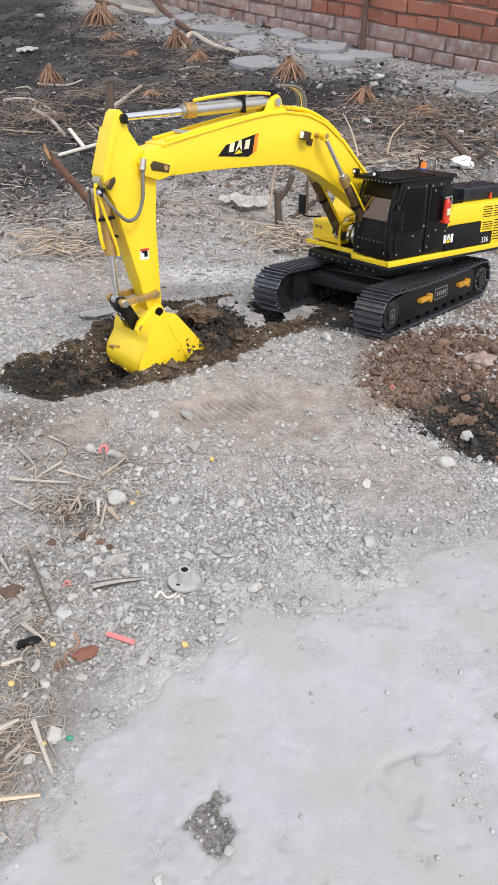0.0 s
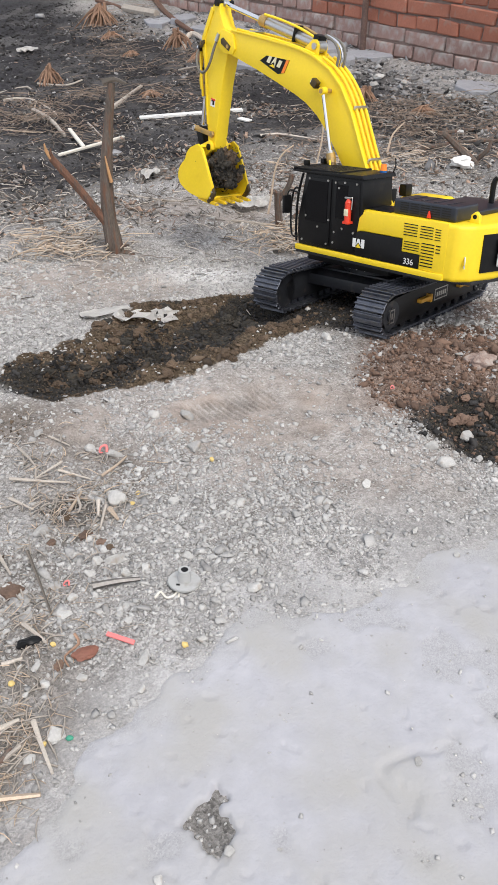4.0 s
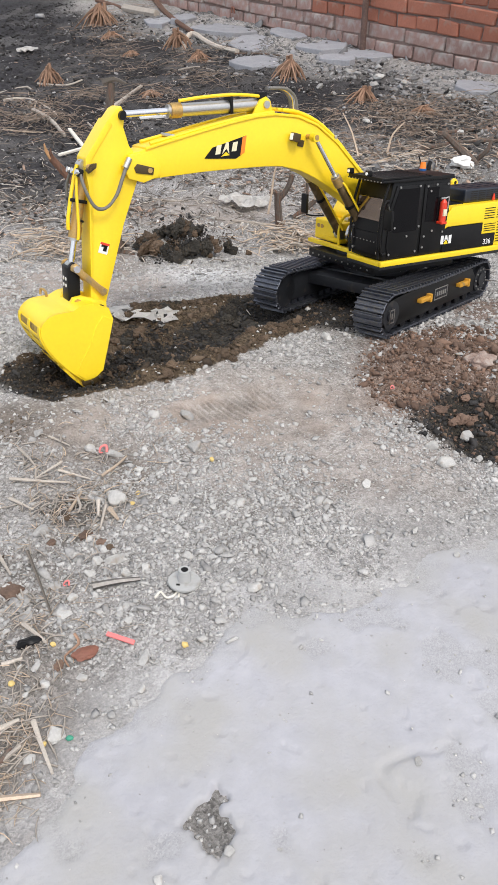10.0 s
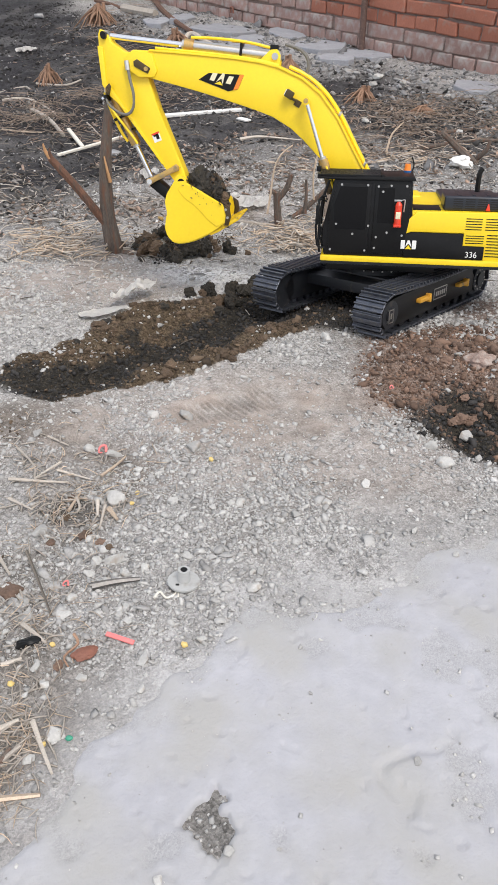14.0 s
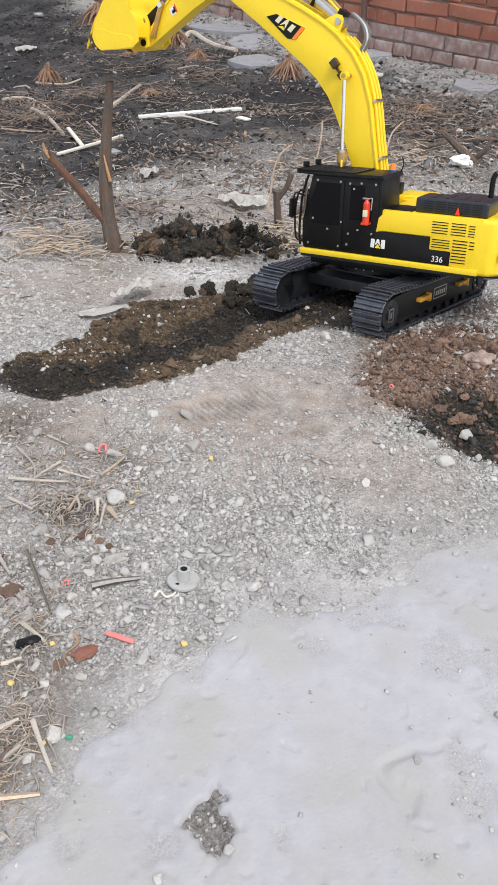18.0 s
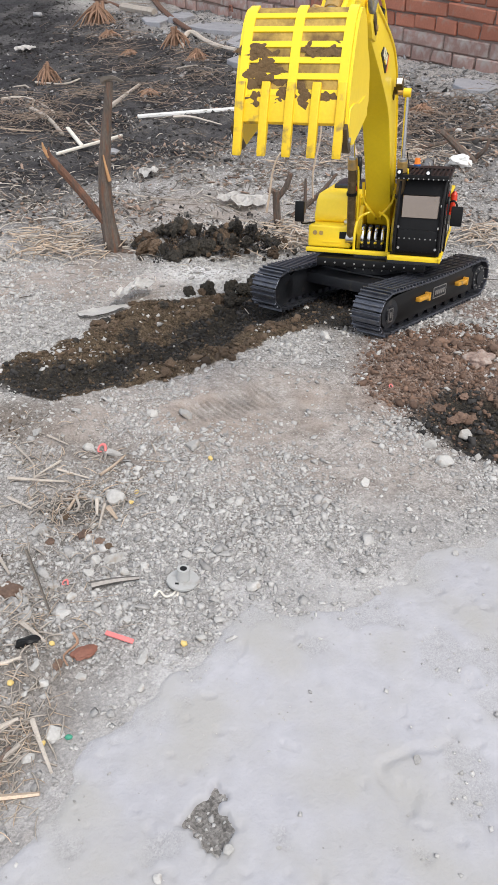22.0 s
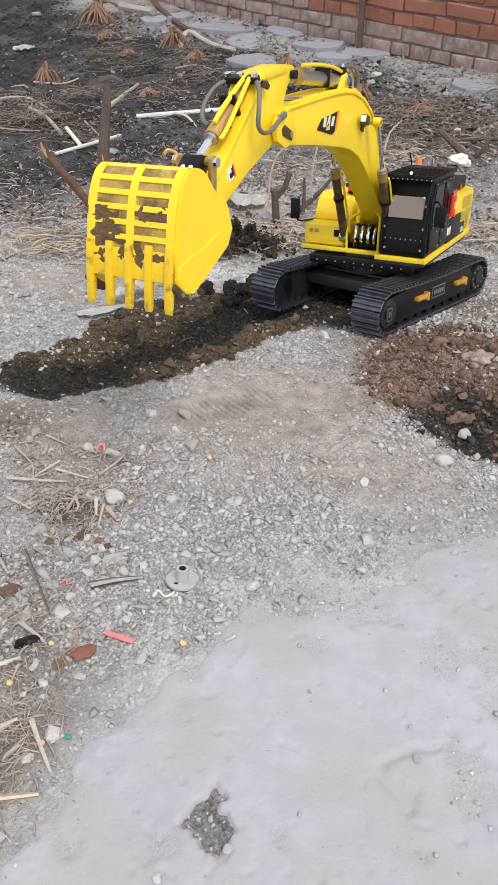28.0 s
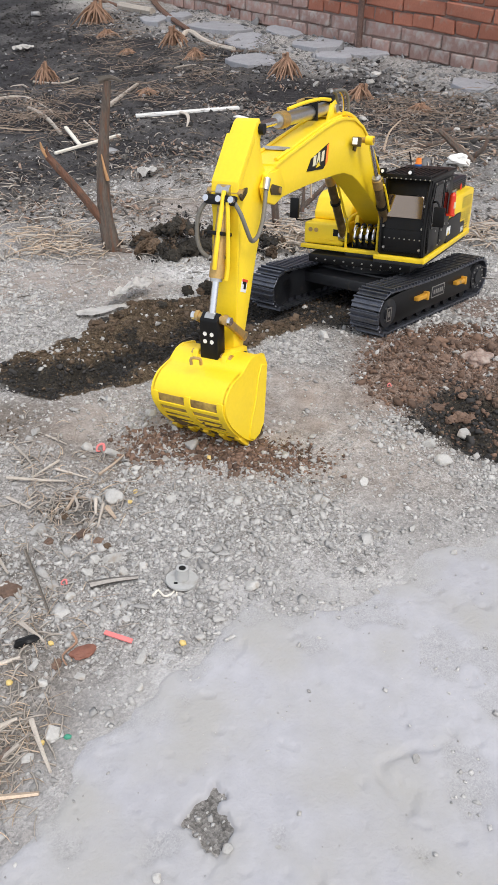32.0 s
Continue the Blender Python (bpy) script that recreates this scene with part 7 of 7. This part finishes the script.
for x, y, r in ((-0.106, -1.036, 0.0042), (-0.177, -0.905, 0.0022), (-0.113, -0.842, 0.0045), (0.024, -0.842, 0.004), (-0.016, -0.782, 0.004), (-0.224, -1.109, 0.002), (-0.263, -1.111, 0.0045), (-0.314, -1.133, 0.004), (-0.064, -0.971, 0.002)):
    thing("stone", rock(r * 1.25, int(-y * 1000), (1, 0.8, 0.5)), STONE_ONE, "small grey stone on the cement slab", "stone", "loose stones", smooth=False,
          m=pose(x, y, float(slab_z(np.array([x]), np.array([y]))[0]) + r * 0.3, 0, 0, y * 5000))

# ---------------------------------------------------------------- earth carried by the bucket
def clod(seed, r, name, label, mat=None, low=1.0):
    """A crumbly lump of earth, rough at every scale."""
    rng_ = random.Random(seed)
    bm = bmesh.new()
    bmesh.ops.create_icosphere(bm, subdivisions=4 if r > 0.013 else 3, radius=1)
    off = Vector((seed * 5.3, seed * 1.9, seed * 3.7))
    flat = (1, rng_.uniform(0.7, 1), low * rng_.uniform(0.42, 0.72))
    for v in bm.verts:
        c = v.co.copy()
        k = 1 + 0.45 * noise.noise(c * 1.1 + off) + 0.32 * noise.noise(c * 2.6 + off) - 0.22 * abs(noise.noise(c * 4.2 + off)) + 0.14 * noise.noise(c * 7 + off) + 0.09 * noise.noise(c * 14 + off)
        v.co = Vector([a * f for a, f in zip(c * k, flat)]) * r
    return thing(name, bm, mat or CLOD, label, "earth", "dug earth", smooth=False)


def in_trench(u_, w_):
    """The place in the yard that lies so far along and across the trench."""
    near_, far__ = float(np.interp(u_, *TRENCH_NEAR)), float(np.interp(u_, *TRENCH_FAR))
    v_ = near_ + w_ * (far__ - near_)
    return TRENCH_FOOT[0] + u_ * TRENCH_WAY[0] - v_ * TRENCH_WAY[1], TRENCH_FOOT[1] + u_ * TRENCH_WAY[1] + v_ * TRENCH_WAY[0]


heap_rng = random.Random(12)
for n in range(78):
    if n < 46:          # on the heap beside the pit
        x, y, r, mat_, label_ = heap_rng.gauss(0.12, 0.065), heap_rng.gauss(-0.4, 0.085), 0.004 + heap_rng.uniform(0, 1) ** 2 * 0.01, RUDDY_CLOD, "reddish brown clod of earth beside the pit"
    elif n < 62:        # on the bank in front of the trench
        x, y = in_trench(heap_rng.uniform(0.14, 0.55), heap_rng.uniform(-0.02, 0.14))
        r, mat_, label_ = heap_rng.uniform(0.004, 0.011), BROWN_CLOD, "brown clod of earth on the trench bank"
    else:               # along the far edge of the trench
        x, y = in_trench(heap_rng.uniform(0.06, 0.5), heap_rng.uniform(0.82, 1.05))
        r, mat_, label_ = heap_rng.uniform(0.005, 0.012), heap_rng.choice((CLOD, BROWN_CLOD)), "damp clod at the edge of the trench"
    ob = clod(400 + n, r, "earth_clod", label_, mat_)
    ob.matrix_basis = pose(x, y, ground_z(x, y) + r * 0.15, 0, 0, n * 40)
for n, (x, y, r) in enumerate(((0.128, -0.322, 0.018), (0.1, -0.272, 0.01), (0.07, -0.327, 0.009), (0.072, -0.452, 0.011))):
    thing("stone", lump(r, 0.55, 4 if n == 0 else 3, 30 + n, (1.15, 0.9, 0.72)), RUDDY_CLOD if n else CLOD_STONE, "rough earthy brown stone on the heap of earth", "stone", "loose stones", smooth=False,
          m=pose(x, y, ground_z(x, y) + r * 0.3, 0, 0, n * 70))
for n, (x, y, r) in enumerate(((-0.491, -0.743, 0.008), (-0.438, -0.753, 0.008), (-0.468, -0.681, 0.006), (-0.406, -0.775, 0.005), (-0.5, -0.844, 0.011), (-0.43, -0.938, 0.006), (-0.466, -0.72, 0.006), (-0.475, -0.765, 0.005), (-0.418, -0.765, 0.006))):
    ob = clod(960 + n, r, "earth_clod", "small brown clod of earth among the dry litter", RUDDY_CLOD if n % 3 else BROWN_CLOD)
    ob.matrix_basis = pose(x, y, ground_z(x, y) + r * 0.2, 0, 0, n * 50)
DIGGINGS = []           # earth that the teeth push up at the end
for n in range(14):
    r = heap_rng.uniform(0.003, 0.0065)
    ob = clod(600 + n, r, "soil_lump", "brown lump of earth turned up by the bucket teeth", RUDDY_CLOD)
    a = heap_rng.uniform(0, 1)
    DIGGINGS.append((ob, -0.385 + 0.2 * a + heap_rng.gauss(0, 0.012), -0.575 - 0.035 * a + heap_rng.gauss(0, 0.022), r))
TURNED = []
for n in range(4):
    a = n / 3
    crumb_rng = np.random.default_rng(90 + n)
    cx_, cy_ = crumb_rng.normal(-0.37 + 0.17 * a, 0.03, 900), crumb_rng.normal(-0.57 - 0.03 * a, 0.02, 900)
    TURNED.append((pebbles("turned_earth", cx_, cy_, np.minimum(crumb_rng.gamma(1.2, 0.0011, 900) + 0.0009, 0.006), crumb_rng, RUDDY_STONE, "brown crumbs of earth raked up by the teeth", "earth", flat=(0.55, 0.95), ragged=0.75), 30.45 + 0.3 * a))
SPOIL = []              # dark earth that the second stroke pushes up before the crawler
for n in range(32):
    r = heap_rng.uniform(0.009, 0.02)
    ob = clod(660 + n, r, "earth_clod", "dark damp clod pushed up beside the crawler", CLOD if n % 11 else BROWN_CLOD)
    a, b = in_trench(heap_rng.uniform(0.36, 0.5), heap_rng.uniform(0.4, 0.75))
    u_ = heap_rng.uniform(0.47, 0.64)
    x, y = in_trench(u_, heap_rng.uniform(0.72, 1.15))
    SPOIL.append((ob, (a, b, ground_z(a, b) - 0.5 * r), (x, y, ground_z(x, y) + 0.012 * heap_rng.random() + 0.2 * r), 11.5 + (u_ - 0.47) * 3))
load_rng = random.Random(5)
LOADS = []      # object, where it lies at first, when it is lifted, place in the bucket, when it is held, when it falls, where it comes to rest
for which, (count, drop, cx, cy) in enumerate(((88, 4.35, -0.42, 0.4), (72, 16.15, -0.285, 0.405))):
    for i in range(count):
        big = i < 26
        crust = which == 0 and i >= 66
        r = load_rng.uniform(0.024, 0.03) if crust else load_rng.uniform(0.016, 0.022) if big else load_rng.uniform(0.005, 0.012)
        brown = i % 9 == 4 or (which == 0 and i in (27, 28, 29, 31, 32))
        ob = clod(which * 120 + i + 1, r, "earth_clod", "grey gravelly crust of the yard, dug up" if crust else "reddish brown clod on the dug earth" if brown else "dark brown clod of freshly dug earth",
                  CRUST if crust else BROWN_CLOD if brown or i % 3 == 1 else None, 0.45 if crust else 1.0)
        if big:
            seat = (load_rng.uniform(0.3, 0.85), load_rng.uniform(-0.3, 0.3), load_rng.uniform(-0.28, 0.3))
        elif crust:
            seat = (load_rng.uniform(0.35, 0.65), load_rng.uniform(-0.3, 0.3), load_rng.uniform(0.35, 0.6))
        else:
            sx_ = load_rng.uniform(0.2, 1.15)
            seat = (sx_, load_rng.uniform(-0.42, 0.42), load_rng.uniform(-0.42 + 0.5 * abs(sx_ - 0.7), 0.15))
        a, q = load_rng.uniform(0, 6.28), load_rng.uniform(0, 0.4) if crust else load_rng.uniform(0, 0.85) if big else load_rng.uniform(0.1, 1.1) ** 0.7
        x, y = cx + 0.155 * q * math.cos(a), cy + 0.095 * q * math.sin(a)
        rest = (x, y, ground_z(x, y) + r * 0.2 + (-0.01 if crust else 0.058) * max(1 - q, 0) ** 1.2)
        if crust:           # the ground over what the first stroke digs
            u_ = load_rng.uniform(0.36, 0.6)
            x, y = in_trench(u_, load_rng.uniform(0.12, 0.95))
            lie, lift, hold = (x, y, float(level(x, y)) - 0.004), 0.15 + (u_ - 0.36) * 2, 0.95
        elif which == 0:    # heaped before the bucket
            x, y = -0.325 + 0.05 * load_rng.uniform(-1, 1), -0.235 + 0.075 * load_rng.uniform(-1, 1)
            lie, lift, hold = (x, y, float(level(x, y)) + 0.055 * math.exp(-((x + 0.325) / 0.045) ** 2 - ((y + 0.235) / 0.07) ** 2)), 0.1, 0.85
        else:               # the bank that the second stroke takes away
            u_ = load_rng.uniform(0.05, 0.36)
            x, y = in_trench(u_, load_rng.uniform(0.5, 0.9))
            lie, lift, hold = (x, y, ground_z(x, y) - (0.5 if big else 0.1) * r), 9.9 + (u_ - 0.05) * 4.5, 12.0
        LOADS.append((ob, lie, lift, tuple(c * U for c in seat), hold, drop + load_rng.uniform(0, 0.5), rest, load_rng.uniform(0, 360)))

for which, (drop, cx, cy) in enumerate(((4.35, -0.42, 0.4), (16.15, -0.285, 0.405))):
    for i in range(9):      # loose crumbs that lie between the clods
        crumb_rng = np.random.default_rng(800 + 20 * which + i)
        bm = bmesh.new()
        for _ in range(150):
            c = Vector(crumb_rng.normal(0, 1, 3) * (0.021, 0.021, 0.005))
            r = 0.0012 + float(crumb_rng.gamma(1.2, 0.0012))
            tip = [Vector(crumb_rng.normal(0, 1, 3)).normalized() * r * (0.7 + 0.6 * float(crumb_rng.random())) for _ in range(5)]
            vs = [bm.verts.new(c + q) for q in tip]
            for f in ((0, 1, 2), (0, 2, 3), (0, 3, 1), (4, 2, 1), (4, 3, 2), (4, 1, 3)):
                bm.faces.new([vs[j] for j in f])
        ob = thing("earth_crumbs", bm, DARK_STONE if i % 3 else BROWN_STONE, "loose crumbs of dark earth dug up with the clods", "earth", "dug earth", smooth=False)
        seat = (load_rng.uniform(0.45, 0.75), load_rng.uniform(-0.2, 0.2), load_rng.uniform(-0.15, 0.2))
        a, q = load_rng.uniform(0, 6.28), load_rng.uniform(0.1, 0.95)
        x, y = cx + 0.15 * q * math.cos(a), cy + 0.09 * q * math.sin(a)
        rest = (x, y, ground_z(x, y) + 0.004 + 0.05 * (1 - q) ** 1.2)
        if which:
            u_ = 0.05 + 0.034 * i
            a, b = in_trench(u_, load_rng.uniform(0.55, 0.85))
            lie, lift, hold = (a, b, ground_z(a, b) + 0.003), 9.9 + (u_ - 0.05) * 4.5, 12.0
        else:
            a, b = -0.325 + 0.04 * load_rng.uniform(-1, 1), -0.235 + 0.06 * load_rng.uniform(-1, 1)
            lie, lift, hold = (a, b, float(level(a, b)) + 0.035), 0.1, 0.85
        LOADS.append((ob, lie, lift, tuple(c * U for c in seat), hold, drop + load_rng.uniform(0.1, 0.5), rest, load_rng.uniform(0, 360)))

# ---------------------------------------------------------------- motion: slew, boom, stick, bucket (degrees)
JOINTS = [
    (0, 217.1, 13.4, -89.5, -134), (1, 214.7, 21.0, -114.7, -153.9), (2, 189.9, 23.2, -122.5, -158.2), (3, 163.3, 31.5, -115.5, -145.1), (3.5, 148.9, 31.7, -91.9, -137.7),
    (4.2, 129, 37, -70, -105), (4.7, 125, 43, -52, -55), (5.5, 149.0, 49.9, -29.5, -18.6), (6, 161.7, 47.7, -14.7, -9.6), (7, 187.0, 33.0, -23.8, -27.2), (8, 210.9, 21.3, -36.3, -44.9),
    (9, 211.4, 11.1, -56.6, -62.5), (10, 212.2, 12.5, -69.7, -77.4), (11, 212.1, 15.5, -89.8, -98.9), (12, 210.5, 15.4, -123.0, -141.5), (13, 200.8, 20.1, -119.0, -169.3),
    (14, 172.1, 29.2, -110.5, -154.9), (14.5, 156.5, 29.5, -111.1, -144.9), (15.5, 131, 34, -90, -112), (16.5, 121.2, 39.8, -56.3, -56.3), (17, 121.8, 48.0, -40.8, -40.7), (18, 148.6, 48.9, -28.3, -5.9),
    (19, 176.6, 47.5, -22.6, -8.7), (20, 207.9, 47.1, -25.0, -30.7), (20.5, 221.7, 45.9, -26.0, -32.0), (21, 234.5, 36.8, -34.7, -38.1), (21.5, 245.7, 33.8, -32.5, -29.8),
    (22, 253.2, 35.4, -24.7, -20.2), (22.5, 254.5, 35.6, -23.6, -18), (24, 253.5, 35.6, -23.3, -17.5), (24.5, 253.5, 29, -26.5, -23), (25, 252.3, 19.5, -26.2, -28.6),
    (25.5, 243.3, 19.5, -25.3, -29), (27.5, 242.4, 19.6, -25.2, -29.8), (29.5, 242.4, 19.6, -25.2, -29.8), (30, 242.1, 15.2, -34.3, -33.5), (30.5, 242.0, 7.9, -41.7, -41.8),
    (31, 242.4, 5.7, -52.6, -59.2), (31.5, 242.2, 9.2, -62, -76), (32, 241.9, 11.7, -70.5, -88.2)]


def joint(t):
    """The four angles at t, eased from row to row without overshoot."""
    ts = np.array([r[0] for r in JOINTS], float)
    v = np.array([r[1:] for r in JOINTS], float)
    hgap = np.diff(ts)
    slope = np.diff(v, axis=0) / hgap[:, None]
    m = np.zeros_like(v)
    a, b = slope[:-1], slope[1:]
    w1, w2 = (2 * hgap[1:] + hgap[:-1])[:, None], (hgap[1:] + 2 * hgap[:-1])[:, None]
    same = a * b > 0
    m[1:-1] = np.where(same, (w1 + w2) / (w1 / np.where(same, a, 1) + w2 / np.where(same, b, 1)), 0)
    m[0], m[-1] = slope[0], slope[-1]
    i = int(np.clip(np.searchsorted(ts, t, "right") - 1, 0, len(ts) - 2))
    h, s = hgap[i], (t - ts[i]) / hgap[i]
    return ((2 * s ** 3 - 3 * s ** 2 + 1) * v[i] + (s ** 3 - 2 * s ** 2 + s) * h * m[i] + (-2 * s ** 3 + 3 * s ** 2) * v[i + 1] + (s ** 3 - s ** 2) * h * m[i + 1])


def spin(p, deg):
    c, s = math.cos(radians(deg)), math.sin(radians(deg))
    return (p[0] * c - p[1] * s, p[0] * s + p[1] * c)


def plus(a, b):
    return (a[0] + b[0], a[1] + b[1])


def seat_pose(slew, p, deg):
    return pose(0, 0, 0, 0, 0, slew) @ pose(p[0] * U, 0, p[1] * U, 0, -deg, 0)


def figure(t):
    """Every moving part's pose in the machine's space at t."""
    slew, b, s, g = joint(t)
    p2 = plus(BOOM_FOOT, spin((BOOM_LEN, 0.0), b))
    p3 = plus(p2, spin((STICK_LEN, 0), s))
    poses = {"upper": pose(0, 0, 0, 0, 0, slew), "boom": seat_pose(slew, BOOM_FOOT, b), "stick": seat_pose(slew, p2, s), "bucket": seat_pose(slew, p3, g)}

    def ram(name, a, c):
        deg = math.degrees(math.atan2(c[1] - a[1], c[0] - a[0]))
        poses[name + "_barrel"], poses[name + "_rod"] = seat_pose(slew, a, deg), seat_pose(slew, c, deg)
    ram("boom", BOOM_BASE, plus(BOOM_FOOT, spin(BOOM_PIN, b)))
    ram("stick", plus(BOOM_FOOT, spin(STICK_BASE, b)), plus(p2, spin(STICK_TOP, s)))
    pivot, ear = plus(p2, spin(IDLER_PIN, s)), plus(p3, spin(EAR, g))
    dx, dz = ear[0] - pivot[0], ear[1] - pivot[1]
    dist = max(min(math.hypot(dx, dz), IDLER_LEN + LINK_LEN - 0.01), abs(IDLER_LEN - LINK_LEN) + 0.01)
    inner_angle = math.degrees(math.acos((IDLER_LEN ** 2 + dist ** 2 - LINK_LEN ** 2) / (2 * IDLER_LEN * dist)))
    deg = math.degrees(math.atan2(dz, dx)) + inner_angle
    knee = plus(pivot, spin((IDLER_LEN, 0), deg))
    poses["idler"] = seat_pose(slew, pivot, deg)
    poses["link"] = seat_pose(slew, knee, math.degrees(math.atan2(ear[1] - knee[1], ear[0] - knee[0])))
    ram("bucket", plus(p2, spin(BUCKET_BASE, s)), knee)
    return poses


def motions():
    times = [round(i * 0.2, 2) for i in range(161)]
    figures = {t: figure(t) for t in times}
    movers = [("upper", upper), ("boom", boom), ("stick", stick), ("bucket", bucket), ("stick_barrel", stick_barrel), ("stick_rod", stick_rod),
              ("bucket_barrel", bucket_barrel), ("bucket_rod", bucket_rod), ("idler", idler), ("link", link)]
    movers += [("boom_barrel", ob) for ob in boom_barrels] + [("boom_rod", ob) for ob in boom_rods]
    for key, ob in movers:
        walk(ob, [(t, figures[t][key]) for t in times])
    spots = [(0.0, -0.11, 1.452, -8), (10.0, -0.11, 1.452, -8), (14.2, -0.19, 1.39, 6), (16.4, -0.489, 1.70, 20), (18.0, -0.47, 1.68, -25), (20.0, -0.50, 1.68, -70), (22.0, -0.45, 1.68, -25), (24.0, -0.48, 1.68, -30), (30.0, -0.49, 1.68, -70), (32.0, -0.49, 1.68, -75)]
    walk(dry_leaf, [(t, pose(x, y, ground_z(x, y) + 0.012, 0, 0, a)) for t, x, y, a in spots])
    base = excavator.matrix_basis
    drawn = pose(-0.48, 0.0, 0)         # the flap lies crumpled by the trench until the second stroke drags it
    early = pose(0.035, -0.09, -0.012) @ drawn @ pose(0, 0, 0, 0, 12, -35) @ drawn.inverted()
    walk(film_flap, [(0.0, early), (11.3, early), (12.2, pose(0, 0, 0)), (32.0, pose(0, 0, 0))])
    for ob, a, b, t in SPOIL:
        pa, pb = Matrix.Translation(a), Matrix.Translation(b) @ pose(0, 0, 0, 60, 20, 40)
        walk(ob, [(0.0, pa), (t, pa), (t + 0.5, pb), (32.0, pb)])
    for ob, t in TURNED:
        walk(ob, [(0.0, pose(0, 0, -0.02)), (t, pose(0, 0, -0.02)), (t + 0.45, pose(0, 0, 0)), (32.0, pose(0, 0, 0))])
    for ob, x, y, r in DIGGINGS:
        z = ground_z(x, y)
        walk(ob, [(0.0, pose(x, y - 0.03, z - 2 * r)), (30.8, pose(x, y - 0.03, z - 2 * r)), (31.4, pose(x, y - 0.01, z + 0.1 * r, 20, 0, 0)), (32.0, pose(x, y, z + 0.3 * r, 40, 10, 0))])
    for ob, lie, lift, seat, hold, drop, rest, turn in LOADS:
        inside = pose(*seat, turn, turn * 2, 0)
        lying = Matrix.Translation(lie) @ pose(0, 0, 0, -6, 0, turn)
        rows = [(0.0, lying), (lift, lying)] + [(t, base @ figure(t)["bucket"] @ inside) for t in times if hold <= t <= drop]
        last_t, last = rows[-1]
        land = last_t + 0.4
        mid = last.translation.lerp(Vector(rest), 0.75)
        mid.z = last.translation.z + (rest[2] - last.translation.z) * 0.45
        q = last.to_quaternion().to_matrix().to_4x4()
        rows += [(last_t + 0.25, Matrix.Translation(mid) @ q), (land, Matrix.Translation(rest) @ q), (land + 0.3, Matrix.Translation(rest) @ q), (32.0, Matrix.Translation(rest) @ q)]
        walk(ob, rows)


motions()
